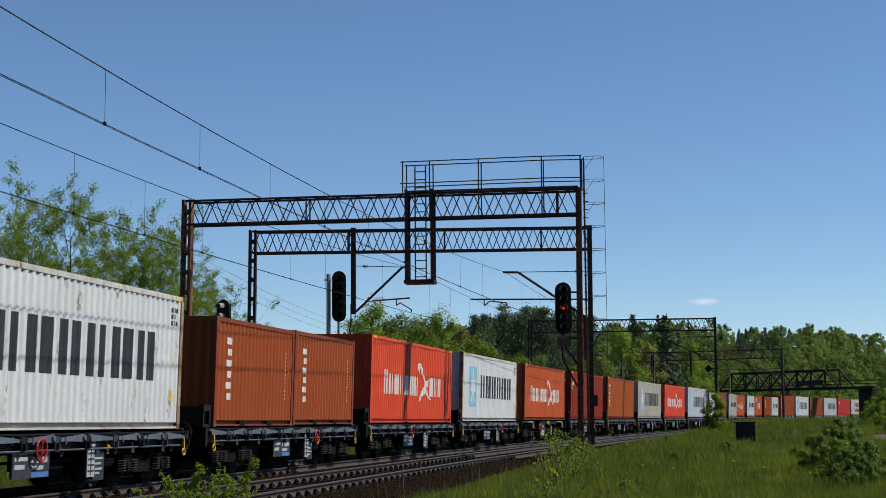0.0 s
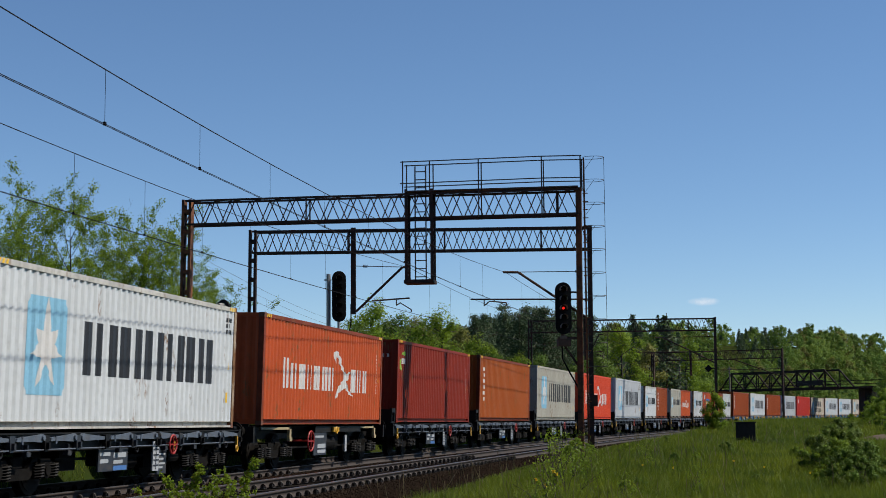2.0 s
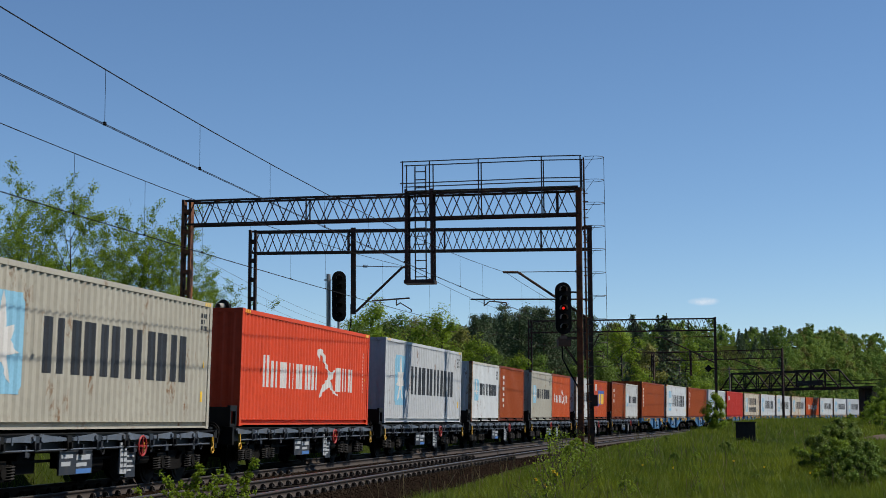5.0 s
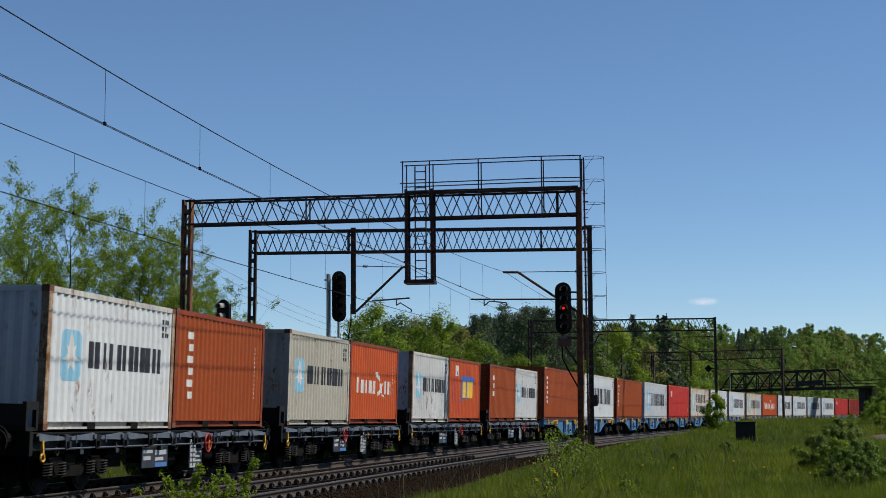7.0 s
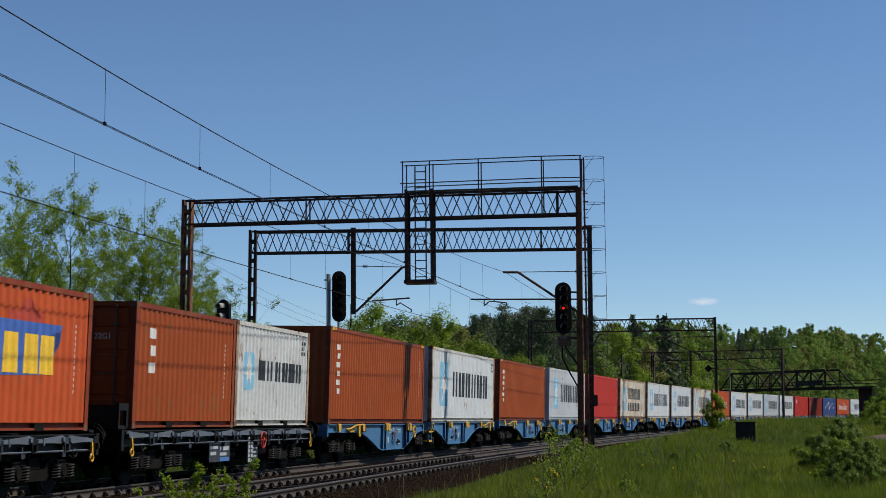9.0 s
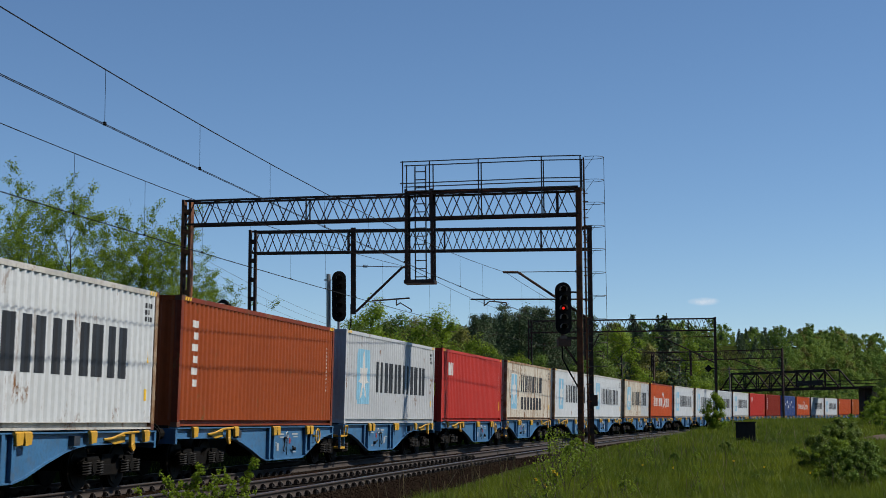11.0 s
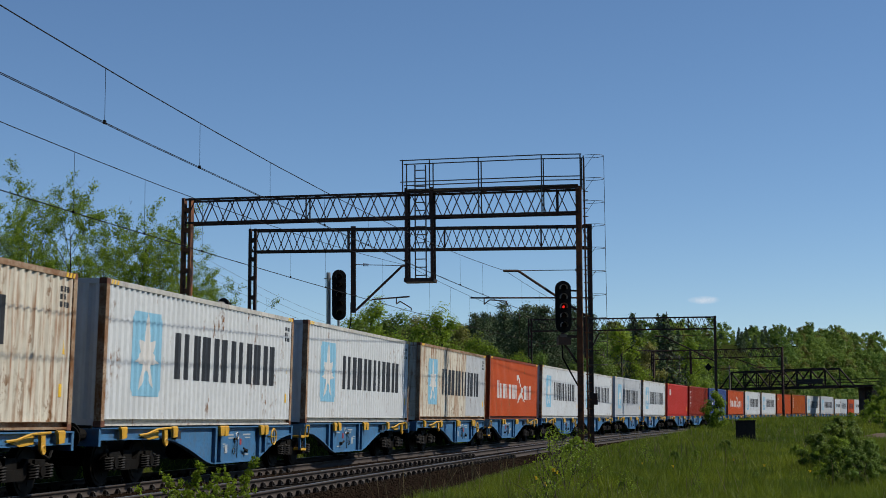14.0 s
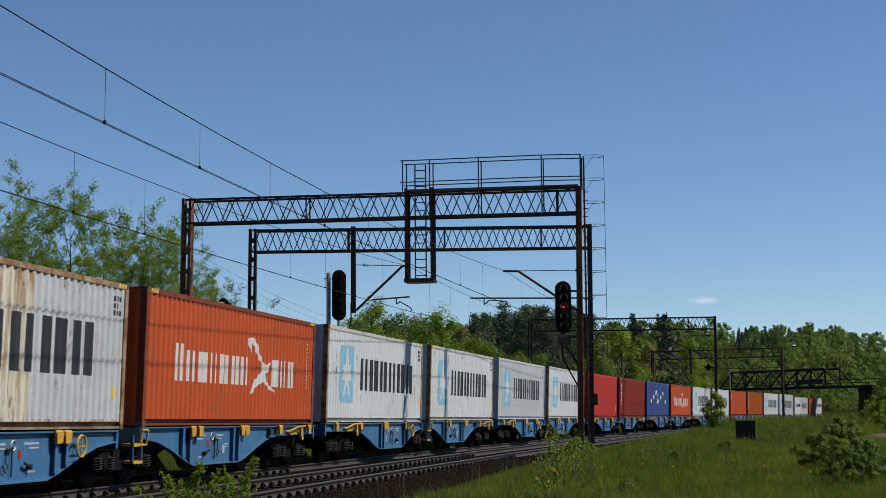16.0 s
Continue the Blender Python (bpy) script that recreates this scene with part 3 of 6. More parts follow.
        put("code_marking", tall, WHITE_INK)
    elif kind == "dots":
        for q in figure(-1.0, 0.9, 1.3, 1.2) + [rect(-h + 2 + 1.3 * i, -h + 2.6 + 1.3 * i, H * (0.4 + 0.12 * (i % 3)), H * (0.5 + 0.12 * (i % 3))) for i in range(7)]:
            put("emblem", [q], WHITE_INK)
    elif kind == "wide":
        blocks(word_bars(-h + 0.8, h - 0.8, H * 0.35, H * 0.7, 4), INK if L < 8 else WHITE_INK)
    if kind not in ("column_short", "badge"):
        put("end_marking", [rect(-0.85 + 0.0 * i, -0.79, 0.7 + 0.13 * i, 0.79 + 0.13 * i) for i in range(9)] if kind in ("star", "star_patch", "wing", "column") else [rect(0.1 + 0.14 * i, 0.2 + 0.14 * i, H - 0.62 - 0.2 * r, H - 0.5 - 0.2 * r) for r in range(2) for i in range(6 - 2 * r)], WHITE_INK if kind not in ("star", "star_two", "star_patch") else INK, "end")
    DECALS[key] = out
    return out


PAINTS = {"WHITE": WHITE, "DIRTY_WHITE": DIRTY_WHITE, "BEIGE": BEIGE, "GREY": GREY, "RUSTY_WHITE": RUSTY_WHITE, "BROWN": BROWN, "OCHRE_BROWN": OCHRE_BROWN, "RED": RED, "ORANGE": ORANGE, "MAROON": MAROON, "CRIMSON": CRIMSON, "NAVY": NAVY}
LABELS = {"WHITE": "white", "DIRTY_WHITE": "stained white", "BEIGE": "beige-grey", "GREY": "pale grey", "RUSTY_WHITE": "rust-streaked cream", "BROWN": "brown", "OCHRE_BROWN": "orange-brown",
          "RED": "bright red", "ORANGE": "orange", "MAROON": "dark red", "CRIMSON": "crimson", "NAVY": "navy blue"}
MARKS = {"star_patch": "with star panel, grey patch", "star": "with pale-blue star panel, black wording", "star_two": "with star emblem, two wording lines", "wing": "with white wording and a winged emblem",
         "column": "with white wording down one edge", "column_short": "with short white wording down one edge", "badge": "with a small white badge", "leaf": "with a small green and white emblem",
         "block": "with a blue and yellow emblem", "dots": "with scattered white shapes", "wide": "with broad plain wording"}


def words(text, size):
    """Painted characters as a thin mesh."""
    cu = bpy.data.curves.new("lettering", "FONT")
    cu.body, cu.size, cu.extrude = text, size, 0.001
    ob = new("lettering", cu)
    bpy.context.view_layer.update()
    me = bpy.data.meshes.new_from_object(ob.evaluated_get(bpy.context.evaluated_depsgraph_get()))
    bpy.data.objects.remove(ob)
    return me


def build_container(L, H, color, kind, doors=False):
    d = box_meshes(L, H)
    m = PAINTS[color]
    edge = POST_RUST if color == "RUSTY_WHITE" else EDGE_WHITE if color in ("WHITE", "DIRTY_WHITE") else EDGE_RED if color in ("BROWN", "OCHRE_BROWN", "ORANGE") else m
    size = "long" if L > 8 else "short"
    root = thing("shipping_container", None, LABELS[color] + " " + size + " steel container " + MARKS[kind], "shipping container", "containers on the train")
    part("side_panel", d["near"], m, root)
    part("side_panel", d["far"], m, root)
    part("roof", d["roof"], m, root)
    flip = Matrix.Rotation(math.pi, 4, "Z")
    part("end_wall", d["end"], m, root, at=flip if doors else Matrix.Identity(4))
    part("end_sill", d["sill"], m, root)
    part("end_sill", d["sill"], m, root, at=flip)
    part("end_header", d["header"], m, root)
    part("end_header", d["header"], m, root, at=flip)
    way = Matrix.Identity(4) if doors else flip
    for k in (1, -1):
        side = Matrix.Diagonal((1, k, 1, 1))
        dr = part("door", d["door"], m, root, at=way @ Matrix.Translation((-L / 2, 0, 0)) @ (Matrix.Identity(4) if k > 0 else Matrix.Translation((0, -W + 0.16, 0))))
        for y in (0.28, 0.8):
            part("locking_bar", d["bar"], RAILING, dr, "steel locking bar", at=Matrix.Translation((0, y, 0)))
    for r in (0, 1):
        part("top_rail", d["top_rail"], edge, root, at=flip if r else Matrix.Identity(4))
        part("bottom_rail", d["bottom_rail"], edge, root, at=flip if r else Matrix.Identity(4))
    for i, (sx, sy) in enumerate(((-1, -1), (1, -1), (1, 1), (-1, 1))):
        q = Matrix.Translation((sx * L / 2, sy * W, 0)) @ Matrix.Rotation(math.pi / 2 * i, 4, "Z")
        part("corner_post", d["post"], POST_RUST if edge in (EDGE_WHITE, POST_RUST) else edge, root, at=q)
        for z in (0, H - 0.118):
            qq = Matrix.Translation((sx * L / 2, sy * W, z)) @ Matrix.Rotation(math.pi / 2 * i, 4, "Z")
            part("corner_casting", d["casting"], CASTING if (L < 8 or edge is not m) else m, root, at=qq)
    if doors and kind in ("column_short", "badge"):
        part("size_code", words("22G1" if L < 8 else "45G1", 0.17), WHITE_INK, root, "white size code", at=Matrix(((0, 0, -1, -L / 2 + 0.024), (-1, 0, 0, -0.30), (0, 1, 0, H - 0.78), (0, 0, 0, 1))))
    if L < 8:
        # Solid near-black plates paint in the shade of the forklift openings.
        for x in (-1.03, 1.03):
            part("forklift_pocket", Geo().box(x - 0.18, x + 0.18, -W - 0.001, -W + 0.1, 0.015, 0.14), BOGIE, root, "dark plate standing in for a shaded forklift opening")
    if doors and color == "CRIMSON":
        hp = part("height_plate", Geo().box(-L / 2 + 0.0, -L / 2 + 0.028, -0.95, -0.35, 1.02, 1.52), YELLOW_INK, root, "yellow height warning plate")
        part("plate_wording", words("9'6\nHIGH", 0.15), INK, hp, at=Matrix(((0, 0, -1, -L / 2 - 0.003), (-1, 0, 0, -0.45), (0, 1, 0, 1.27), (0, 0, 0, 1))))
    if H > 2.7:
        if "hazard" not in BOX_MESHES:
            g = Geo()
            for i in range(3):
                a = 0.2 + 0.14 * i
                g.prism([(a, H - 0.105), (a + 0.07, H - 0.105), (a + 0.11, H - 0.02), (a + 0.04, H - 0.02)], -0.004, 0.004)
            BOX_MESHES["hazard"] = g.mesh("hazard_stripes")
        for x in (-L / 2, L / 2 - 0.7):
            part("hazard_stripes", BOX_MESHES["hazard"], YELLOW_INK, root, "yellow height-warning stripes", at=Matrix.Translation((x, -W + 0.0, 0)))["kind"] = "stuff"
    for name, me, ink in livery(kind, L, H):
        o = part(name, me, ink, root)
        if name in ("code_marking", "end_marking"):
            o["kind"] = "stuff"
    return root


CASTING = mat("rusty_casting", (0.16, 0.06, 0.03), 0.75, 0, 0.4, 5.0, 0.2, 40)

L40, L20, H8, H9 = 12.192, 6.058, 2.591, 2.896
# each wagon of the train from its front: its kind and its load
PLAN = [
    ("black", [(L40, H9, "WHITE", "star")]),
    ("black", [(L20, H8, "BROWN", "column"), (L20, H8, "BROWN", "column")]),
    ("black", [(L40, H9, "RED", "wing")]),
    ("black", [(L40, H9, "WHITE", "star")]),
    ("frame", [(L40, H9, "ORANGE", "wing")]),
    ("black", [(L40, H9, "MAROON", "leaf")]),
    ("black", [(L40, H9, "OCHRE_BROWN", "column")]),
    ("black", [(L40, H9, "BEIGE", "star")]),
    ("black", [(L40, H9, "RED", "wing")]),
    ("black", [(L40, H9, "GREY", "star")]),
    ("black", [(L20, H8, "WHITE", "star"), (L20, H8, "BROWN", "column")]),
    ("black", [(L20, H8, "BEIGE", "star"), (L20, H8, "ORANGE", "wing")]),
    ("black", [(L20, H8, "DIRTY_WHITE", "star"), (L20, H8, "ORANGE", "block")]),
    ("black", [(L20, H8, "BROWN", "column_short"), (L20, H8, "DIRTY_WHITE", "star")]),
    ("blue", [(L40, H9, "BROWN", "column")]),
    ("blue", [(L40, H9, "WHITE", "star")]),
    ("blue", [(L40, H9, "BROWN", "column")]),
    ("blue", [(L40, H9, "GREY", "star")]),
    ("blue", [(L40, H9, "CRIMSON", "badge")]),
    ("blue", [(L40, H9, "RUSTY_WHITE", "star_two")]),
    ("blue", [(L40, H9, "WHITE", "star")]),
    ("blue", [(L40, H9, "WHITE", "star")]),
    ("blue", [(L40, H9, "RUSTY_WHITE", "star_patch")]),
    ("blue", [(L40, H9, "ORANGE", "wing")]),
    ("blue", [(L40, H9, "WHITE", "star")]),
    ("blue", [(L40, H9, "WHITE", "star")]),
    ("blue", [(L40, H9, "GREY", "star")]),
    ("blue", [(L40, H9, "WHITE", "star")]),
    ("blue", [(L40, H9, "CRIMSON", "badge")]),
    ("blue", [(L40, H9, "MAROON", "column")]),
    ("blue", [(L40, H9, "NAVY", "dots")]),
    ("blue", [(L40, H9, "ORANGE", "wing")]),
    ("blue", [(L40, H9, "WHITE", "star")]),
    ("blue", [(L40, H9, "WHITE", "star")]),
    ("blue", [(L40, H9, "ORANGE", "leaf")]),
    ("blue", [(L40, H9, "OCHRE_BROWN", "column")]),
    ("blue", [(L40, H9, "WHITE", "star")]),
    ("blue", [(L40, H9, "GREY", "star")]),
    ("blue", [(L20, H8, "WHITE", "star"), (L20, H8, "GREY", "wide")]),
    ("blue", [(L20, H8, "ORANGE", "wide"), (L20, H8, "WHITE", "star")]),
]
PITCH_BLACK, PITCH_BLUE = 14.295, 13.50


def slot(i):
    """Where the load of wagon i begins along the track when wagon 10 is at 0."""
    return (i - 10) * PITCH_BLACK if i < 14 else 4 * PITCH_BLACK + (i - 14) * PITCH_BLUE


def run(t):
    """How far the train still has to go at t seconds."""
    return 137.34 - 19.735 * t + 0.5 * 0.0331 * t * t


# ---------------- wagons ----------------
WHEEL_R = 0.46
MESH = {}


def build_bogie(wagon, x):
    if "bogie" not in MESH:
        g = Geo()
        for sy in (-1, 1):
            y0, y1 = (sy * 1.0 - 0.05, sy * 1.0 + 0.05)
            ring = [(-1.25, 0.52), (-1.12, 0.66), (-0.5, 0.68), (-0.32, 0.5), (0.32, 0.5), (0.5, 0.68), (1.12, 0.66), (1.25, 0.52), (1.2, 0.46), (0.62, 0.5), (0.4, 0.3), (-0.4, 0.3), (-0.62, 0.5), (-1.2, 0.46)]
            g.prism(ring, y0, y1)
        g.box(-0.22, 0.22, -1.0, 1.0, 0.42, 0.7)
        MESH["bogie"] = g.mesh("bogie")
        g = Geo().tube((0, -0.86, 0), (0, 0.86, 0), 0.085, 8)
        for sy in (-1, 1):
            g.tube((0, sy * 0.69, 0), (0, sy * 0.815, 0), WHEEL_R, 24)
            g.tube((0, sy * 0.672, 0), (0, sy * 0.69, 0), WHEEL_R + 0.028, 24)
            g.tube((0, sy * 0.815, 0), (0, sy * 0.835, 0), WHEEL_R - 0.07, 24)
            for k in range(3):
                a = 2 * math.pi * k / 3
                g.tube((0.25 * math.cos(a), sy * 0.83, 0.25 * math.sin(a)), (0.25 * math.cos(a), sy * 0.842, 0.25 * math.sin(a)), 0.04, 6)
        MESH["wheelset"] = g.mesh("wheelset")
        g = Geo().tube((0, 0, 0), (0, -0.14, 0), 0.15, 12).tube((0, -0.14, 0), (0, -0.17, 0), 0.10, 12).box(-0.2, 0.2, -0.1, 0.04, 0.1, 0.2)
        MESH["axle_box"] = g.mesh("axle_box")
        g = Geo()
        coil = [(0.1 * math.cos(2 * math.pi * i / 6), 0.1 * math.sin(2 * math.pi * i / 6), 0.05 * i / 6) for i in range(34)]
        v, f = [], []
        for i, p in enumerate(coil):
            o = Vector((p[0], p[1], 0)).normalized() * 0.022
            for e in (o + Vector((0, 0, 0)), Vector((0, 0, 0.022)), -o, Vector((0, 0, -0.022))):
                v.append(tuple(Vector(p) + e))
            if i:
                f += [(4 * i - 4 + k, 4 * i - 4 + (k + 1) % 4, 4 * i + (k + 1) % 4, 4 * i + k) for k in range(4)]
        g.add(v, f)
        MESH["spring"] = g.mesh("coil_spring")
        MESH["shoe"] = Geo().prism([(-0.05, -0.18), (0.03, -0.16), (0.0, 0.0), (0.03, 0.16), (-0.05, 0.18), (-0.08, 0)], -0.05, 0.05).mesh("brake_block")
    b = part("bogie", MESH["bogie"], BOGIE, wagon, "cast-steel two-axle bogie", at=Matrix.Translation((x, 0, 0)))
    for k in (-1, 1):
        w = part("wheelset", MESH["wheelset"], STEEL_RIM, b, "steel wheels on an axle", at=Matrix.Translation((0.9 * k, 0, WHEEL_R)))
        for sy in (-1, 1):
            part("axle_box", MESH["axle_box"], BOGIE, b, at=Matrix.Translation((0.9 * k, sy * 1.0, WHEEL_R)) @ Matrix.Rotation(0 if sy < 0 else math.pi, 4, "Z"))
            for e in (-0.28, 0.28):
                part("coil_spring", MESH["spring"], SPRING, b, at=Matrix.Translation((0.9 * k + e, sy * 1.1, 0.32)))
            part("brake_block", MESH["shoe"], BOGIE, b, at=Matrix.Translation((0.9 * k - 0.5 * k, sy * 0.75, WHEEL_R)))
    return b


def end_gear(wagon, half, ends=(0, 1)):
    """Buffers, coupling and hoses at the ends named."""
    if "buffer" not in MESH:
        MESH["buffer"] = Geo().tube((0, 0, 0), (0.36, 0, 0), 0.12, 10).tube((0.36, 0, 0), (0.56, 0, 0), 0.085, 10).tube((0.56, 0, 0), (0.60, 0, 0), 0.24, 16).box(-0.03, 0.02, -0.18, 0.18, -0.18, 0.18).mesh("buffer")
        MESH["hook"] = Geo().beam((0, 0, 0), (0.35, 0, -0.02), 0.06, 0.1).beam((0.35, 0, 0), (0.55, 0, -0.12), 0.05, 0.06).ring((0.62, 0, -0.14), 0.09, 0.025, "y", 10, 5).mesh("coupling")
        MESH["hose"] = Geo().chain([(0, 0.35, 0), (0.18, 0.35, -0.2), (0.3, 0.35, -0.38), (0.45, 0.32, -0.3)], 0.028, 6).mesh("brake_hose")
    for k in ends:
        m = Matrix.Rotation(math.pi * k, 4, "Z")
        for sy in (-0.875, 0.875):
            part("buffer", MESH["buffer"], BOGIE, wagon, at=m @ Matrix.Translation((half, sy, 1.02)))
        part("coupling", MESH["hook"], BOGIE, wagon, at=m @ Matrix.Translation((half, 0, 1.0)))
        part("brake_hose", MESH["hose"], WAGON_BLACK, wagon, at=m @ Matrix.Translation((half, 0, 0.92)))


def build_black_wagon(swapped=False):
    """swapped: the handwheel stands by the data plate instead of the load plate."""
    hx, px = (-0.72, 0.28) if swapped else (1.98, 0.0)
    root = thing("flat_wagon", None, "black steel flat wagon carrying containers on two bogies", "freight wagon", "container wagons")
    hl = PITCH_BLACK / 2 - 0.6
    g = Geo()
    for sy in (-1, 1):
        y = sy * 1.16
        g.box(-hl, hl, y - 0.07, y + 0.07, 1.10, 1.125).box(-hl, hl, y - 0.05, y + 0.05, 0.80, 0.83).box(-hl, hl, y - 0.012, y + 0.012, 0.83, 1.1)
        g.box(-hl, hl, sy * 0.36 - 0.09, sy * 0.36 + 0.09, 0.72, 1.1)
    for i in range(13):
        x = -hl + 0.3 + i * (2 * hl - 0.6) / 12
        g.box(x - 0.05, x + 0.05, -1.14, 1.14, 0.88, 1.07)
    for k in (-1, 1):
        g.box(k * hl - 0.06, k * hl + 0.06, -1.25, 1.25, 0.72, 1.14)
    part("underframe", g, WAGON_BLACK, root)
    MESH["lever"] = Geo().prism([(-0.52, -0.03), (-0.5, 0.03), (0.36, 0.085), (0.46, 0.10), (0.52, 0.05), (0.5, -0.02), (0.42, -0.05), (0.1, -0.035)], -0.04, 0.02).tube((0.44, -0.04, 0.03), (0.44, -0.08, 0.03), 0.05, 10).box(-0.34, -0.3, -0.055, -0.03, -0.08, 0.06).mesh("folding_spigot")
    MESH["bracket"] = Geo().prism([(-0.06, -0.16), (0.06, -0.16), (0.1, 0.12), (-0.1, 0.12)], -0.07, 0.02).box(-0.03, 0.03, -0.13, -0.06, -0.12, 0.0).mesh("bracket")
    n = 10
    for i in range(n):
        x = -hl + 0.75 + i * (2 * hl - 1.5) / (n - 1)
        part("folding_spigot", MESH["lever"], LEVER_GREY, root, at=Matrix.Translation((x, -1.24, 1.01)) @ (Matrix.Rotation(math.pi, 4, "Z") @ Matrix.Translation((0, 0.02, 0)) if i % 3 == 0 else Matrix.Identity(4)))
        part("bracket", MESH["bracket"], WAGON_BLACK if i % 2 else WAGON_GREY, root, at=Matrix.Translation((x + 0.58, -1.23, 0.96)))
    part("brake_rod", Geo().tube((-hl + 0.5, -1.27, 0.83), (hl - 0.5, -1.27, 0.83), 0.014, 6), LEVER_GREY, root, "thin grey pull rod")
    for x in (-4.6, -3.0, -0.7, 1.7, 3.4, 5.0):
        part("rod_guide", Geo().box(x - 0.07, x + 0.07, -1.3, -1.2, 0.72, 0.8).box(x - 0.02, x + 0.02, -1.28, -1.2, 0.8, 0.92), WAGON_GREY, root)
    for x in (-hl + 1.0, -2.9, 0.2, 2.6, hl - 1.0):
        part("rope_hook", Geo().ring((x, -1.25, 0.78), 0.07, 0.02, "y", 10, 5), WAGON_BLACK, root)
    # end platform boxes that stand between the loads
    for k in (-1, 1):
        g = Geo()
        x = k * (hl - 0.08)
        g.box(x - 0.22, x + 0.22, -1.2, 1.2, 1.15, 1.22).box(x - 0.24, x - 0.18, -1.2, 1.2, 1.22, 1.62) if k < 0 else g.box(x - 0.1, x + 0.1, -1.15, 1.15, 1.15, 1.2)
        if k < 0:
            g.box(x - 0.26, x + 0.2, -1.22, -1.14, 1.52, 1.66).box(x - 0.26, x - 0.2, -1.22, -1.14, 1.2, 1.55).box(x + 0.12, x + 0.2, -1.22, -1.14, 1.2, 1.55)
        part("end_platform", g, WAGON_BLACK, root, "dark folding end stanchion")
    for k in (-1, 1):
        part("towing_hook", Geo().beam((k * (hl - 0.35), -1.28, 0.98), (k * (hl - 0.35), -1.3, 0.74), 0.05, 0.05).ring((k * (hl - 0.35), -1.3, 0.68), 0.07, 0.022, "y", 10, 5), YELLOW, root, "yellow towing hook")
    p = part("data_plate", Geo().box(-1.55, -0.15, -1.21, -1.17, 0.36, 0.8), WAGON_GREY, root, "grey plate with rows of small writing")
    part("plate_marking", Geo().box(-1.48, -1.0, -1.216, -1.211, 0.66, 0.73).box(-1.48, -1.1, -1.216, -1.211, 0.52, 0.6).box(-0.85, -0.25, -1.216, -1.211, 0.62, 0.72).box(-0.85, -0.4, -1.216, -1.211, 0.5, 0.57), SIGN_WHITE, p)["kind"] = "stuff"
    part("blue_field", Geo().box(-0.85, -0.2, -1.216, -1.211, 0.37, 0.46), SIGN_BLUE, p)
    p = part("load_plate", Geo().box(1.05 + px, 1.38 + px, -1.26, -1.23, 0.3, 0.92), SIGN_WHITE, root, "white plate with a grid of figures")
    g = Geo().box(1.2 + px, 1.22 + px, -1.268, -1.261, 0.33, 0.9)
    for z in (0.4, 0.51, 0.62, 0.73, 0.84):
        g.box(1.08 + px, 1.35 + px, -1.268, -1.261, z, z + 0.03)
    part("plate_marking", g, WAGON_GREY, p)["kind"] = "stuff"
    p = part("side_plate", Geo().box(1.45 + px, 1.95 + px, -1.2, -1.17, 0.22, 0.76), WAGON_GREY, root, "grey plate with small writing")
    g = Geo()
    for k, z in enumerate((0.62, 0.52, 0.42, 0.34)):
        g.box(1.52 + px, (1.88, 1.8, 1.86, 1.74)[k] + px, -1.206, -1.201, z, z + 0.04)
    part("plate_marking", g, SIGN_WHITE, p)["kind"] = "stuff"
    hw = part("handwheel", Geo().ring((hx, -1.33, 0.84), 0.2, 0.02, "y", 18, 6), RED_PAINT, root, "red brake handwheel")
    part("spokes", Geo().beam((hx - 0.2, -1.33, 0.84), (hx + 0.2, -1.33, 0.84), 0.025, 0.025).beam((hx, -1.33, 0.64), (hx, -1.33, 1.04), 0.025, 0.025).tube((hx, -1.34, 0.84), (hx, -1.1, 0.84), 0.03, 8), RED_PAINT, hw)
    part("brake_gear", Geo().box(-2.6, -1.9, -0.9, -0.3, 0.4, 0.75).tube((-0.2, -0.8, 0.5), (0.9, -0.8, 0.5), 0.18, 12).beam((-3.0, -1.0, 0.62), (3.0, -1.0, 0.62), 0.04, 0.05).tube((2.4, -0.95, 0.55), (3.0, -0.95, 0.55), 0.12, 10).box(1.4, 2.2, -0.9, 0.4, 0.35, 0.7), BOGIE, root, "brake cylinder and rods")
    part("valve_lever", Geo().tube((2.35, -1.2, 0.72), (2.35, -1.2, 0.9), 0.03, 6).beam((2.35, -1.22, 0.86), (2.52, -1.22, 0.82), 0.03, 0.05), YELLOW, root, "yellow valve lever")
    for x in (-hl + 2.1, hl - 2.1):
        build_bogie(root, x)
    end_gear(root, hl)
    return root


